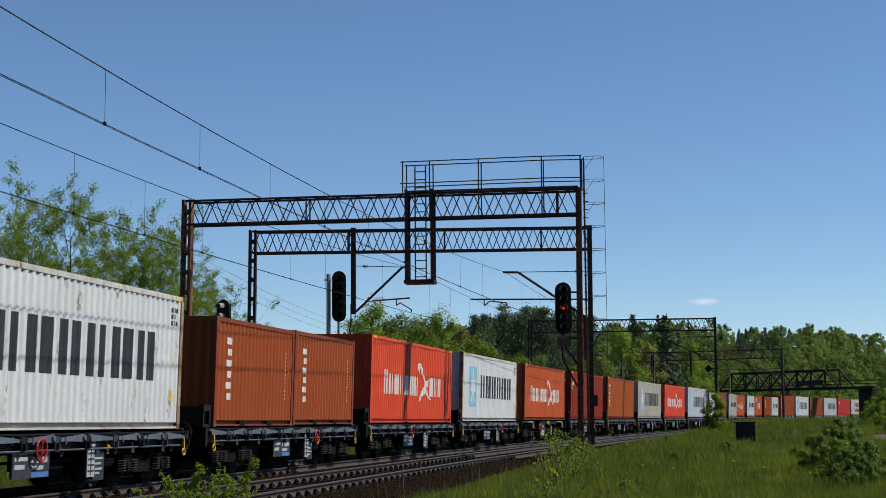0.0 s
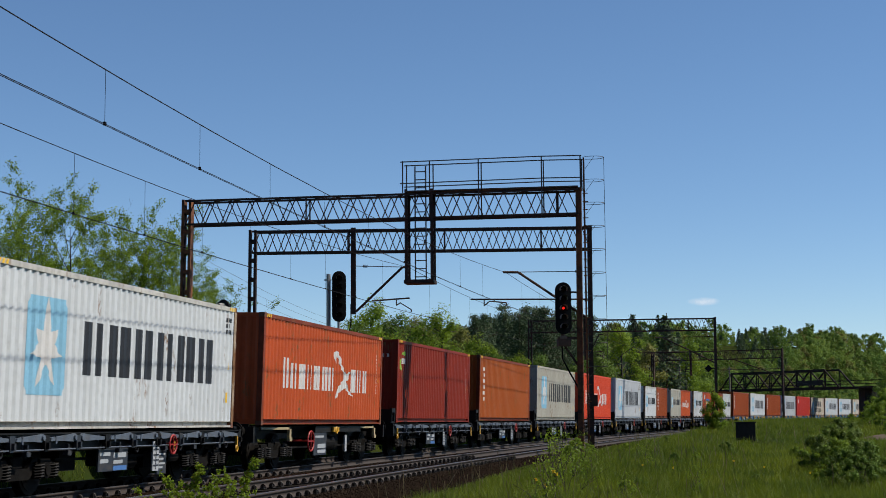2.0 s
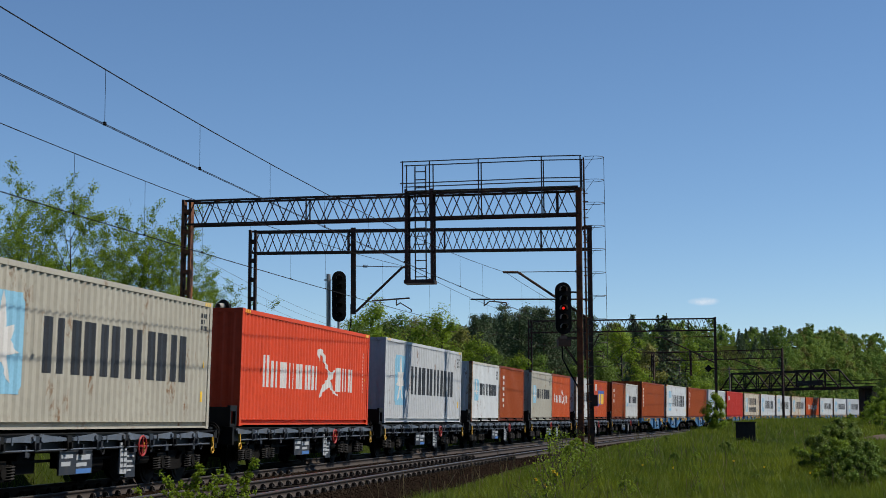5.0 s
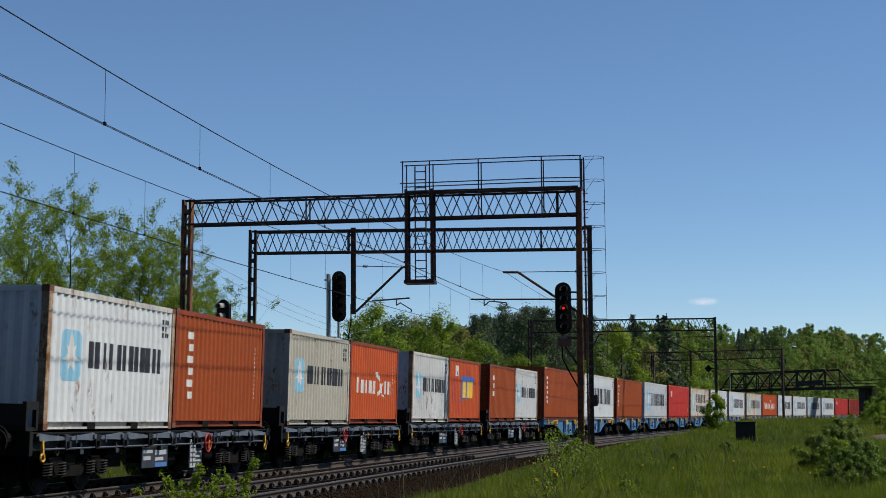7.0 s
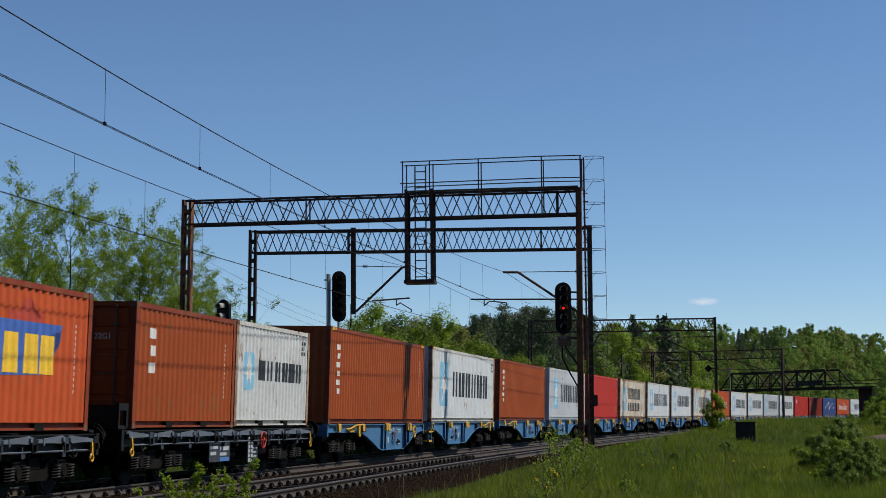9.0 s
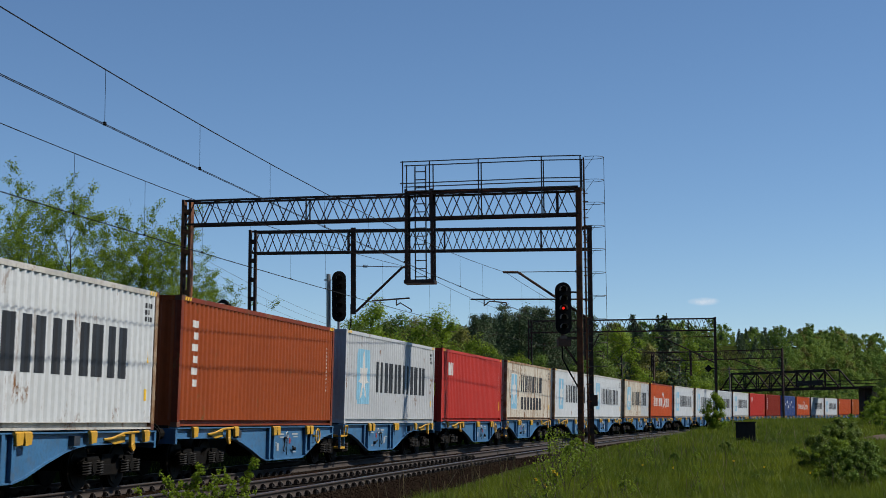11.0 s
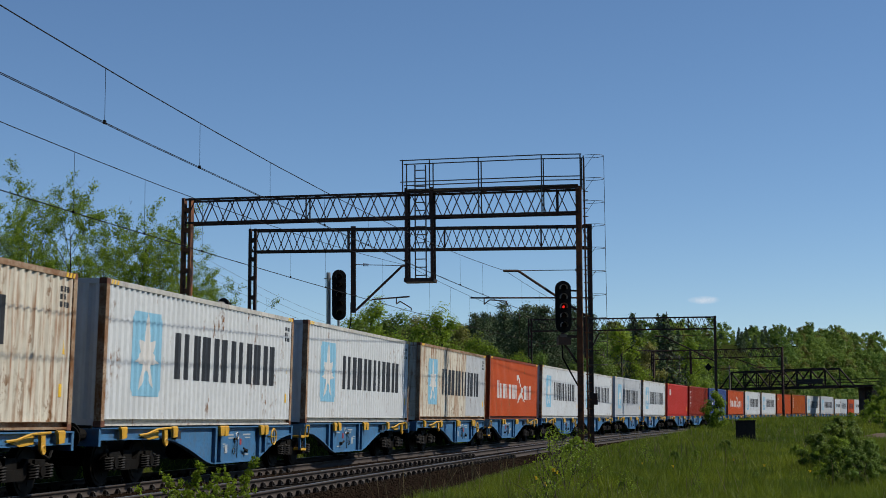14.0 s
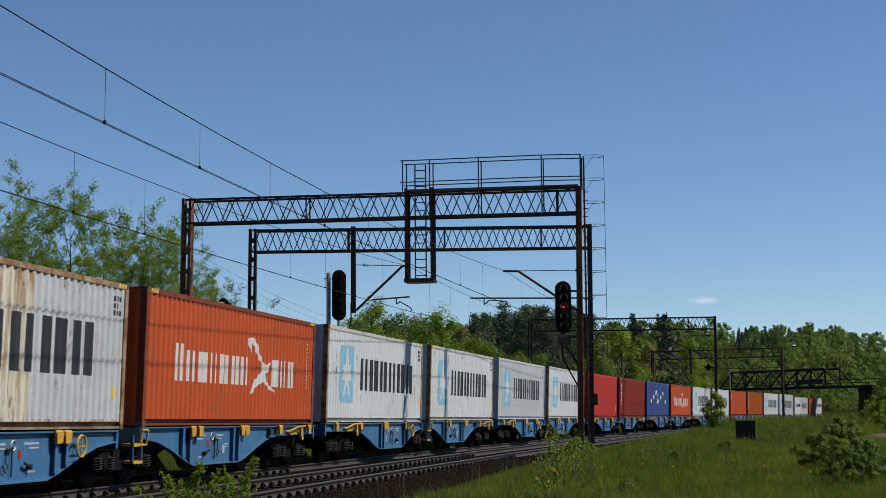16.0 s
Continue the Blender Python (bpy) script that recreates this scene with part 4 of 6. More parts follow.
def build_blue_wagon(rear):
    """One half of an articulated pair, which shares a bogie at the joint: the rear half has its joint at the front (-x) end."""
    q = 1 if rear else -1
    root = thing("articulated_wagon", None, "blue steel container wagon with a deep-bellied side and yellow catches", "freight wagon", "container wagons")
    hl = PITCH_BLUE / 2 - 0.6

    def span(a, b):
        return (q * a, q * b) if q > 0 else (q * b, q * a)

    for sy in (-1, 1):
        y = sy * 1.17
        ring = [(-hl, 1.13), (-hl, 0.93), (-5.75, 0.90), (-5.2, 0.84), (-4.44, 0.66), (-3.5, 0.38), (-3.14, 0.30), (-0.12, 0.30), (0.35, 0.38), (1.12, 0.60), (1.9, 0.79), (2.4, 0.87), (2.9, 0.91), (hl, 0.93), (hl, 1.13)]
        ring = [(q * a, b) for a, b in ring]
        g = Geo().prism(ring, y - 0.012, y + 0.012)
        lower = ring[1:-1]
        for (a, za), (b, zb) in zip(lower, lower[1:]):
            g.beam((a, y, za), (b, y, zb), 0.13, 0.03)
        g.box(-hl, hl, y - 0.09, y + 0.09, 1.13, 1.155)
        sill = part("side_sill", g, WAGON_BLUE, root, "deep-bellied blue side sill")
        for x, z in ((-3.85, 0.50), (-3.4, 0.37), (-0.58, 0.32), (-0.2, 0.32)):
            a, b = q * x - 0.03, q * x + 0.03
            part("rib", Geo().box(a, b, y + sy * 0.012, y + sy * 0.1, z, 1.12).box(a - 0.03, b + 0.03, y + sy * 0.088, y + sy * 0.102, z + 0.04, 1.12), WAGON_BLUE, sill)
        if sy < 0:
            g = Geo()
            for a, b, z0, z1 in ((-1.62, -1.12, 0.93, 0.97), (-1.62, -1.25, 0.86, 0.89), (-1.05, -0.75, 0.72, 0.75), (-1.05, -0.8, 0.66, 0.68), (-2.85, -2.3, 0.93, 0.97), (-2.85, -2.45, 0.86, 0.89), (-2.75, -2.35, 0.45, 0.48)):
                g.box(*span(a, b), y - 0.018, y - 0.013, z0, z1)
            part("inscription_field", g, SIGN_WHITE, sill, "small pale writing")["kind"] = "stuff"
            part("ring_emblem", Geo().ring((q * -1.89, y - 0.016, 0.92), 0.085, 0.018, "y", 14, 4), SIGN_WHITE, sill, "white ring emblem")
            part("load_label", Geo().box(*span(-1.2, -1.02), y - 0.02, y - 0.013, 0.52, 0.72), SIGN_WHITE, sill)
            part("red_label", Geo().box(*span(-2.2, -2.08), y - 0.02, y - 0.013, 0.7, 0.85), RED_PAINT, sill)
            g = Geo().ring((q * -1.58, y - 0.05, 0.56), 0.075, 0.012, "y", 12, 4).beam((q * -1.8, y - 0.05, 0.9), (q * -1.8, y - 0.05, 0.4), 0.02, 0.02).beam((q * -1.8, y - 0.05, 0.85), (q * -1.6, y - 0.05, 0.85), 0.03, 0.06).beam((q * -1.6, y - 0.05, 0.85), (q * -1.58, y - 0.05, 0.63), 0.016, 0.016)
            part("release_chain", g, WAGON_BLACK, sill, "dark pull ring on a chain")
            part("lashing_hook", Geo().tube((q * -2.45, y - 0.01, 0.55), (q * -2.45, y - 0.1, 0.55), 0.045, 8).beam((q * -2.45, y - 0.08, 0.55), (q * -2.2, y - 0.08, 0.62), 0.03, 0.04), SPRING, sill)
            part("junction_box", Geo().box(*span(2.1, 2.35), y - 0.13, y - 0.012, 0.9, 1.08), WAGON_GREY, sill)
    flap = Geo().prism([(-0.13, 0.0), (0.13, 0.0), (0.15, -0.05), (0.12, -0.2), (-0.1, -0.22), (-0.13, -0.05)], -1.33, -1.27).tube((-0.15, -1.29, -0.01), (0.15, -1.29, -0.01), 0.035, 8).mesh("catch")
    for x in (-3.4, -2.95, -0.1, 0.22, 2.9, 5.5) if rear else (-3.75, -3.4, -0.75, -0.45, 2.5, 5.2):
        part("catch", flap, YELLOW, root, "yellow folding catch", at=Matrix.Translation((q * x, 0, 1.15)))
    bx = 4.25 if rear else -3.55
    part("release_bar", Geo().chain([(bx - 0.75, -1.26, 1.0), (bx - 0.45, -1.3, 1.02), (bx + 0.05, -1.34, 1.12), (bx + 0.75, -1.34, 1.14)], 0.026, 6), YELLOW, root, "yellow bent release bar")
    part("release_hook", Geo().prism([(bx + 0.4, 1.1), (bx + 0.57, 1.1), (bx + 0.6, 0.86), (bx + 0.51, 0.78), (bx + 0.42, 0.84)], -1.34, -1.28).ring((bx + 0.51, -1.33, 0.84), 0.07, 0.025, "y", 10, 5), YELLOW, root, "yellow hook on the release bar")
    part("release_plate", Geo().prism([(bx - 0.6, 0.98), (bx + 0.3, 1.08), (bx + 0.3, 0.94), (bx - 0.2, 0.9)], -1.25, -1.2), YELLOW, root)
    if rear:
        x = -hl - 0.2
        st = part("end_step", Geo().box(x - 0.24, x - 0.2, -1.26, -1.2, 0.42, 1.0), WAGON_BLUE, root, "blue end step with yellow treads")
        part("stile", Geo().box(x + 0.2, x + 0.24, -1.26, -1.2, 0.42, 1.0), WAGON_BLUE, st)
        for z in (0.42, 0.77):
            part("tread", Geo().box(x - 0.24, x + 0.24, -1.28, -1.0, z, z + 0.06), YELLOW, st, "yellow tread")
        part("grab_handle", Geo().chain([(-6.25, -1.27, 0.8), (-6.25, -1.3, 1.1), (-5.95, -1.3, 1.1), (-5.95, -1.27, 0.8), (-6.25, -1.27, 0.8)], 0.022, 6), YELLOW, root, "yellow grab handle")
    else:
        hw = part("handwheel", Geo().ring((4.3, -1.33, 0.88), 0.2, 0.022, "y", 18, 6), YELLOW, root, "yellow brake handwheel")
        part("spokes", Geo().beam((4.11, -1.33, 0.88), (4.49, -1.33, 0.88), 0.02, 0.02).beam((4.3, -1.33, 0.69), (4.3, -1.33, 1.07), 0.02, 0.02).tube((4.3, -1.34, 0.88), (4.3, -1.15, 0.88), 0.025, 8), YELLOW, hw)
    g = Geo()
    for sy in (-1, 1):
        g.box(-hl, hl, sy * 0.3 - 0.08, sy * 0.3 + 0.08, 0.78, 1.1)
    for i in range(7):
        x = -hl + 0.2 + i * (2 * hl - 0.4) / 6
        g.box(x - 0.06, x + 0.06, -1.15, 1.15, 0.9, 1.09)
    for k in (-1, 1):
        g.box(k * hl - 0.05, k * hl + 0.05, -1.24, 1.24, 0.8, 1.14)
    g.box(*span(-hl - 0.58, -hl), -0.3, 0.3, 0.72, 1.05)
    part("underframe", g, WAGON_BLUE, root)
    part("brake_gear", Geo().tube((-1.0, -0.7, 0.6), (0.2, -0.7, 0.6), 0.2, 12).box(0.6, 1.5, -0.9, -0.3, 0.5, 0.8), BOGIE, root, "brake cylinder and reservoir")
    build_bogie(root, q * 4.25)
    if rear:
        build_bogie(root, -PITCH_BLUE / 2)
    end_gear(root, hl, (0,) if rear else (1,))
    return root


def build_frame_wagon():
    root = thing("frame_wagon", None, "low black container wagon with pale swing-out arms and exposed bogies", "freight wagon", "container wagons")
    hl = PITCH_BLACK / 2 - 0.6
    g = Geo()
    for sy in (-1, 1):
        g.box(-hl, hl, sy * 0.55 - 0.08, sy * 0.55 + 0.08, 0.78, 1.12)
    for x in (-5.9, -3.0, 0.0, 3.0, 5.9):
        g.box(x - 0.1, x + 0.1, -1.0, 1.0, 0.94, 1.14)
    for k in (-1, 1):
        g.box(k * hl - 0.06, k * hl + 0.06, -1.2, 1.2, 0.74, 1.14)
    part("underframe", g, WAGON_BLACK, root)
    part("side_channel", Geo().box(-1.0, 3.9, -1.12, -1.06, 0.95, 1.12), WAGON_BLACK, root)
    for x in (-4.4, 4.5):
        arm = part("swing_arm", Geo().prism([(x - 1.0, -1.0), (x + 0.5, -1.26), (x + 0.72, -1.2), (x + 0.6, -1.08), (x - 0.8, -0.86)], 1.05, 1.11, "z"), ARM_STRAW, root, "pale straw-coloured swing-out arm")
        part("arm_stop", Geo().box(x + 0.52, x + 0.66, -1.28, -1.2, 0.78, 1.06).box(x + 0.48, x + 0.7, -1.3, -1.22, 0.74, 0.84), ARM_STRAW, arm)
    part("catch", Geo().ring((0.9, -1.2, 1.0), 0.09, 0.03, "y", 10, 5).box(0.6, 1.2, -1.2, -1.14, 0.96, 1.1), YELLOW, root, "yellow locking catch")
    hw = part("handwheel", Geo().ring((-2.0, -1.3, 0.72), 0.28, 0.024, "y", 20, 6), RED_PAINT, root, "red brake handwheel")
    part("spokes", Geo().beam((-2.28, -1.3, 0.72), (-1.72, -1.3, 0.72), 0.03, 0.03).beam((-2.0, -1.3, 0.44), (-2.0, -1.3, 1.0), 0.03, 0.03).tube((-2.0, -1.31, 0.72), (-2.0, -0.6, 0.72), 0.03, 8), RED_PAINT, hw)
    p = part("data_plate", Geo().box(-1.25, 0.0, -1.16, -1.12, 0.3, 0.94), WAGON_GREY, root, "dark plate with rows of small writing")
    part("plate_marking", Geo().box(-0.9, -0.1, -1.167, -1.161, 0.5, 0.62).box(-0.9, -0.1, -1.167, -1.161, 0.36, 0.45).box(-1.15, -0.3, -1.167, -1.161, 0.8, 0.86), SIGN_WHITE, p)["kind"] = "stuff"
    part("label_strip", Geo().box(2.0, 2.2, -1.16, -1.12, 0.35, 0.85), SIGN_WHITE, root)
    part("air_tank", Geo().tube((0.2, -0.85, 0.62), (1.3, -0.85, 0.62), 0.22, 14), BOGIE, root, "dark brake cylinder")
    part("brake_gear", Geo().beam((-3.0, -1.0, 0.55), (3.2, -1.0, 0.55), 0.04, 0.05).box(1.5, 2.1, -0.9, -0.4, 0.4, 0.8), BOGIE, root, "brake rods")
    for x in (-4.6, 4.3):
        build_bogie(root, x)
    end_gear(root, hl)
    return root


ARM_STRAW = mat("straw_coloured_paint", (0.44, 0.36, 0.2), 0.55, 0, 0.3, 5.0, dirt=0.5)
TRAIN = []


def build_train():
    proto = {"black": build_black_wagon(), "swapped": build_black_wagon(True), "blue": build_blue_wagon(False), "rear": build_blue_wagon(True), "frame": build_frame_wagon()}
    used, made = set(), {}
    for i, (kind, loads) in enumerate(PLAN):
        if i in (0, 2, 11):
            kind = "swapped"
        if kind == "blue" and i % 2:
            kind = "rear"
        if kind in used:
            wagon = copy_thing(proto[kind], Matrix.Identity(4))
        else:
            wagon = proto[kind]
            used.add(kind)
        TRAIN.append((wagon, slot(i) + 6.096, 0.0))
        at = slot(i) + (0.35 if i == 22 else 0.0)
        for L, H, color, style in loads:
            key = (L, H, color, style)
            if key in made:
                box = copy_thing(made[key], Matrix.Identity(4))
            else:
                box = made[key] = build_container(L, H, color, style, doors=(style == "column_short" or (L > 8 and color in ("CRIMSON", "BEIGE", "RUSTY_WHITE"))))
            TRAIN.append((box, at + L / 2, DECK))
            at += L + 0.076


build_train()


# ---------------- gantries ----------------
def lattice_post(g, base, top, along, wide=0.28, deep=0.42):
    """Two channels with battens between them; along: the way in which they stand apart."""
    a = Vector(along).normalized() * deep / 2
    b = Vector((-along[1], along[0], 0)).normalized()
    base, top = Vector(base), Vector(top)
    for k in (-1, 1):
        g.beam(base + k * a, top + k * a, 0.10, wide, b)
    n = max(3, int((top - base).length / 0.75))
    for i in range(n):
        p = base.lerp(top, (i + 0.4) / n)
        for k in (-1, 1):
            g.beam(p - a + k * b * wide * 0.45, p + a + k * b * wide * 0.45, 0.16, 0.014, b)


def truss(root, left, right, low, high, width, panel, material):
    """A lattice beam between two posts: four chords, and zigzag lacing on its faces."""
    left, right = Vector(left), Vector(right)
    d = (right - left).normalized()
    side = Vector((-d.y, d.x, 0)).normalized() * width / 2
    n = int(round((right - left).length / panel))
    for k in (-1, 1):
        for z in (low, high):
            part("chord", Geo().beam(left + k * side + Vector((0, 0, z)), right + k * side + Vector((0, 0, z)), 0.065, 0.075), material, root)
    g = Geo()
    for i in range(n):
        p, q, m = left.lerp(right, i / n), left.lerp(right, (i + 1) / n), left.lerp(right, (i + 0.5) / n)
        m2, m3 = left.lerp(right, max(0.0, (i - 0.5) / n)), left.lerp(right, (i + 0.5) / n)
        # the back face is laced half a panel out of step with the front
        for k, ends in ((-1, ((p, low, m, high), (m, high, q, low))), (1, ((m2, low, p, high), (p, high, m3, low)))):
            for a, za, b, zb in ends:
                if (a - b).length > 0.01:
                    part("lacing_bar", Geo().beam(a + k * side + Vector((0, 0, za)), b + k * side + Vector((0, 0, zb)), 0.03, 0.034), material, root)
        for z in (low, high):
            g.beam(p + side + Vector((0, 0, z)), q - side + Vector((0, 0, z)), 0.035, 0.02)
        if i and i % 6 == 0:
            for k in (-1, 1):
                g.beam(p + k * side + Vector((0, 0, low)), p + k * side + Vector((0, 0, high)), 0.05, 0.05)
    part("flat_bracing", g, material, root, "flat bracing between the chords")["kind"] = "stuff"


def build_signal_gantry():
    root = thing("signal_gantry", None, "tall rusty lattice gantry with railed walkway and hanging cage", "railway gantry")
    R, Lp = Vector((4.93, 54.0, 0)), Vector((-9.60, 56.2, 0))
    top = 9.70
    for p, nm in ((R, "post"), (Lp, "post")):
        g = Geo()
        d = (R - Lp).normalized()
        gz = ground_at(p.x, p.y, 0.1)
        lattice_post(g, (p.x - 0.07, p.y, gz), (p.x, p.y, top), d if p is Lp else Vector((-d.y, d.x, 0)), 0.36 if p is Lp else 0.2, 0.27 if p is Lp else 0.3)
        part(nm, g, GANTRY_RUST, root, "rusty laced steel post")
    truss(root, (Lp.x, Lp.y, 0), (R.x, R.y, 0), top - 0.97, top - 0.08, 0.6, 0.76, GANTRY)
    d = (R - Lp).normalized()
    n = Vector((-d.y, d.x, 0))
    # walkway with railing on the half over the near track
    def at(t, side, z):
        return Vector((R.x, R.y, 0)) - d * t + n * side + Vector((0, 0, z))
    part("walkway", Geo().beam(at(0, 0, top + 0.02), at(6.3, 0, top + 0.02), 0.75, 0.04), RAILING, root, "steel grating walkway")
    for side in (-0.42, 0.42):
        for z in (0.32, 1.12):
            part("handrail", Geo().beam(at(-0.15, side, top + z), at(1.3, side, top + z + 0.02), 0.035, 0.035).beam(at(1.3, side, top + z + 0.02), at(6.5, side, top + z - 0.02), 0.035, 0.035), RAILING, root)
        for t in (-0.1, 1.3, 3.6, 5.4, 6.4):
            part("railing_post", Geo().beam(at(t, side, top - (1.0 if t in (1.3, 3.6) else 0.05)), at(t, side, top + 1.13), 0.045, 0.045), RAILING, root)
    # hanging cage with a ladder
    for t in (5.35, 6.3):
        for side in (-0.3, 0.3):
            part("hanger", Geo().beam(at(t, side, top - 3.3), at(t, side, top + 0.1), 0.10, 0.11), GANTRY, root)
    part("cage_floor", Geo().beam(at(5.28, 0, top - 3.3), at(6.38, 0, top - 3.3), 0.8, 0.13), GANTRY, root)
    for t in (5.35, 6.3):
        g = Geo()
        for i in range(9):
            g.beam(at(t, -0.3, top - 3.2 + 0.24 * i), at(t, 0.3, top - 2.96 + 0.24 * i), 0.02, 0.02).beam(at(t, 0.3, top - 3.2 + 0.24 * i), at(t, -0.3, top - 2.96 + 0.24 * i), 0.02, 0.02)
        part("cage_mesh", g, GANTRY, root, "wire mesh on the cage side")["kind"] = "stuff"
    g = Geo()
    for t in (5.62, 6.02):
        g.beam(at(t, 0.05, top - 3.2), at(t, 0.05, top + 1.0), 0.05, 0.05)
    for i in range(14):
        g.beam(at(5.62, 0.05, top - 3.1 + 0.3 * i), at(6.02, 0.05, top - 3.1 + 0.3 * i), 0.035, 0.035)
    part("cage_ladder", g, RAILING, root, "steel rung ladder")
    # ladder with safety hoops up the near post
    g = Geo()
    for i in range(30):
        z = 0.8 + 0.3 * i
        g.beam(at(-0.2, -0.2, z), at(-0.2, 0.2, z), 0.03, 0.03)
        g.beam(at(-0.14, 0.0, z), at(-0.34, 0.0, z), 0.03, 0.03)
    for side in (-0.2, 0.2):
        g.beam(at(-0.2, side, 0.5), at(-0.2, side, top + 1.1), 0.04, 0.04)
    part("ladder", g, GANTRY_RUST, root, "rusty rung ladder")
    for i in range(10):
        z = 10.80 - 0.84 * i
        pts = [at(-0.25, -0.3, z)] + [at(-0.55 - 0.38 * math.sin(math.pi * j / 8), -0.33 * math.cos(math.pi * j / 8), z) for j in range(9)] + [at(-0.25, 0.3, z)]
        part("hoop", Geo().chain(pts, 0.011, 4).tube(at(-0.25, -0.2, z - 0.45), at(-0.6, -0.32, z), 0.010, 4), RAILING, root)
    part("hoop_bar", Geo().tube(at(-0.93, 0.0, 3.2), at(-0.93, 0.0, 10.80), 0.011, 4), RAILING, root)
    return root


def cantilever(root, foot, mess, tip, inner, register, flat, material=GANTRY):
    """A bracket that holds the wires: a rising tube with a level end, a top tie, the register tube and its bent arm, insulators.
    mess: where the messenger hangs; tip: where the contact wire is held; inner, register: ends of the register tube; flat: length of the level end."""
    foot, mess, tip, inner, register = (Vector(q) for q in (foot, mess, tip, inner, register))
    d = foot - mess
    d.z = 0
    d.normalize()
    part("bracket_tube", Geo().chain([foot, mess + d * flat, mess - d * 0.08], 0.05, 8), material, root, "rising steel tube")
    part("register_tube", Geo().tube(inner, register, 0.032, 6), material, root)
    drop = inner + (register - inner).normalized() * 0.55
    part("steady_arm", Geo().chain([drop, drop + Vector((0, 0, -0.26)), drop.lerp(tip, 0.25) + Vector((0, 0, -0.02)), tip + Vector((0, 0, 0.1)), tip], 0.024, 6), material, root, "bent arm that holds the contact wire")
    hold = Vector((foot.x, foot.y, mess.z + 0.06))
    part("tie_rod", Geo().tube(mess, hold, 0.016, 5), material, root)
    for a, b in ((hold, mess), (foot, mess)):
        g = Geo()
        way = (b - a).normalized()
        for i in range(5):
            p = a + way * (0.3 + 0.045 * i)
            g.tube(p, p + way * 0.02, 0.06, 8)
        part("insulator", g, INSULATOR, root, "brown ribbed insulator")["kind"] = "stuff"


def build_wire_gantry(right, left, top, panel=0.66):
    root = thing("catenary_gantry", None, "dark lattice portal that carries the overhead wires over both tracks", "railway gantry", "portals over the line")
    right, left = Vector(right), Vector(left)
    d = (right - left).normalized()
    for p in (right, left):
        g = Geo()
        lattice_post(g, (p.x - 0.06, p.y, ground_at(p.x, p.y, 0.1)), (p.x, p.y, top), d if p is left else Vector((-d.y, d.x, 0)), 0.28 if p is left else 0.18, 0.22 if p is left else 0.24)
        part("post", g, GANTRY, root, "laced steel post")
    truss(root, (left.x, left.y, 0), (right.x, right.y, 0), top - 0.95, top - 0.08, 0.5, panel, GANTRY)
    return root


build_signal_gantry()
PORTALS = []


def portal(pr, pl, dr, dl, ytop):
    """pr, pl: sideways tangents of the posts; dr, dl: their distances ahead."""
    r, l = Vector((pr * dr, dr, 0)), Vector((pl * dl, dl, 0))
    top = EYE.z + ytop * dr
    root = build_wire_gantry(r, l, top)
    s, _ = to_track((r.x + l.x) / 2, (r.y + l.y) / 2)
    PORTALS.append((root, r, l, top, s))
    return root


portal(0.0981, -0.1270, 60.4, 61.0, 0.1309)
portal(0.1803, 0.0575, 111.5, 113.0, 0.0689)
portal(0.2243, 0.1385, 154.5, 161.0, 0.0479)
# each track's wires: place across, stagger at the supports, heights of the messenger at supports and mid-span, and of the contact wire
LINES = ((SPACING, (0.35, -0.3), 7.06, 6.50, 5.74, "empty"), (0.0, (0.3, -0.3), 7.39, 6.79, 5.56, "occupied"))


def build_arms():
    for i, (root, r, l, top, s) in enumerate(PORTALS):
        def at(u, z):
            return rail_point(s, u, z, False)[0]

        cr = at(SPACING, 5.2)
        cantilever(root, (r.x - 0.1, r.y, cr.z), at(3.68, 7.07), at(3.72, 5.75), at(2.25, 6.02), (r.x - 0.1, r.y, cr.z + 0.8), 0.53)
        d = (r - l).normalized()
        foot = Vector((l.x, l.y, 0)) + d * ((r - l).length * 0.30)
        cl = at(0.0, 5.6)
        part("drop_post", Geo().beam((foot.x, foot.y, cl.z - 0.1), (foot.x, foot.y, top + 0.05), 0.2, 0.2), GANTRY, root, "short hanging steel post")
        cantilever(root, (foot.x + 0.1, foot.y, cl.z), at(-0.35, 7.40), at(-0.2, 5.57), at(-0.27, 6.14), at(-1.85, 6.06), 0.2)


build_arms()
root, r, l, top, s = PORTALS[0]
part("junction_box", Geo().box(r.x - 0.14, r.x + 0.16, r.y - 0.42, r.y - 0.13, 1.89, 2.34), GANTRY, root, "dark steel box on the post")
root, r, l, top, s = PORTALS[1]
g = Geo().prism([(r.x - 0.57, 4.85), (r.x - 0.28, 5.14), (r.x - 0.57, 5.43), (r.x - 0.86, 5.14)], r.y - 0.05, r.y - 0.02).beam((r.x - 0.5, r.y, 5.14), (r.x + 0.05, r.y, 5.14), 0.06, 0.06)
part("diamond_board", g, SIGNAL_BLACK, root, "black diamond-shaped board on an arm")


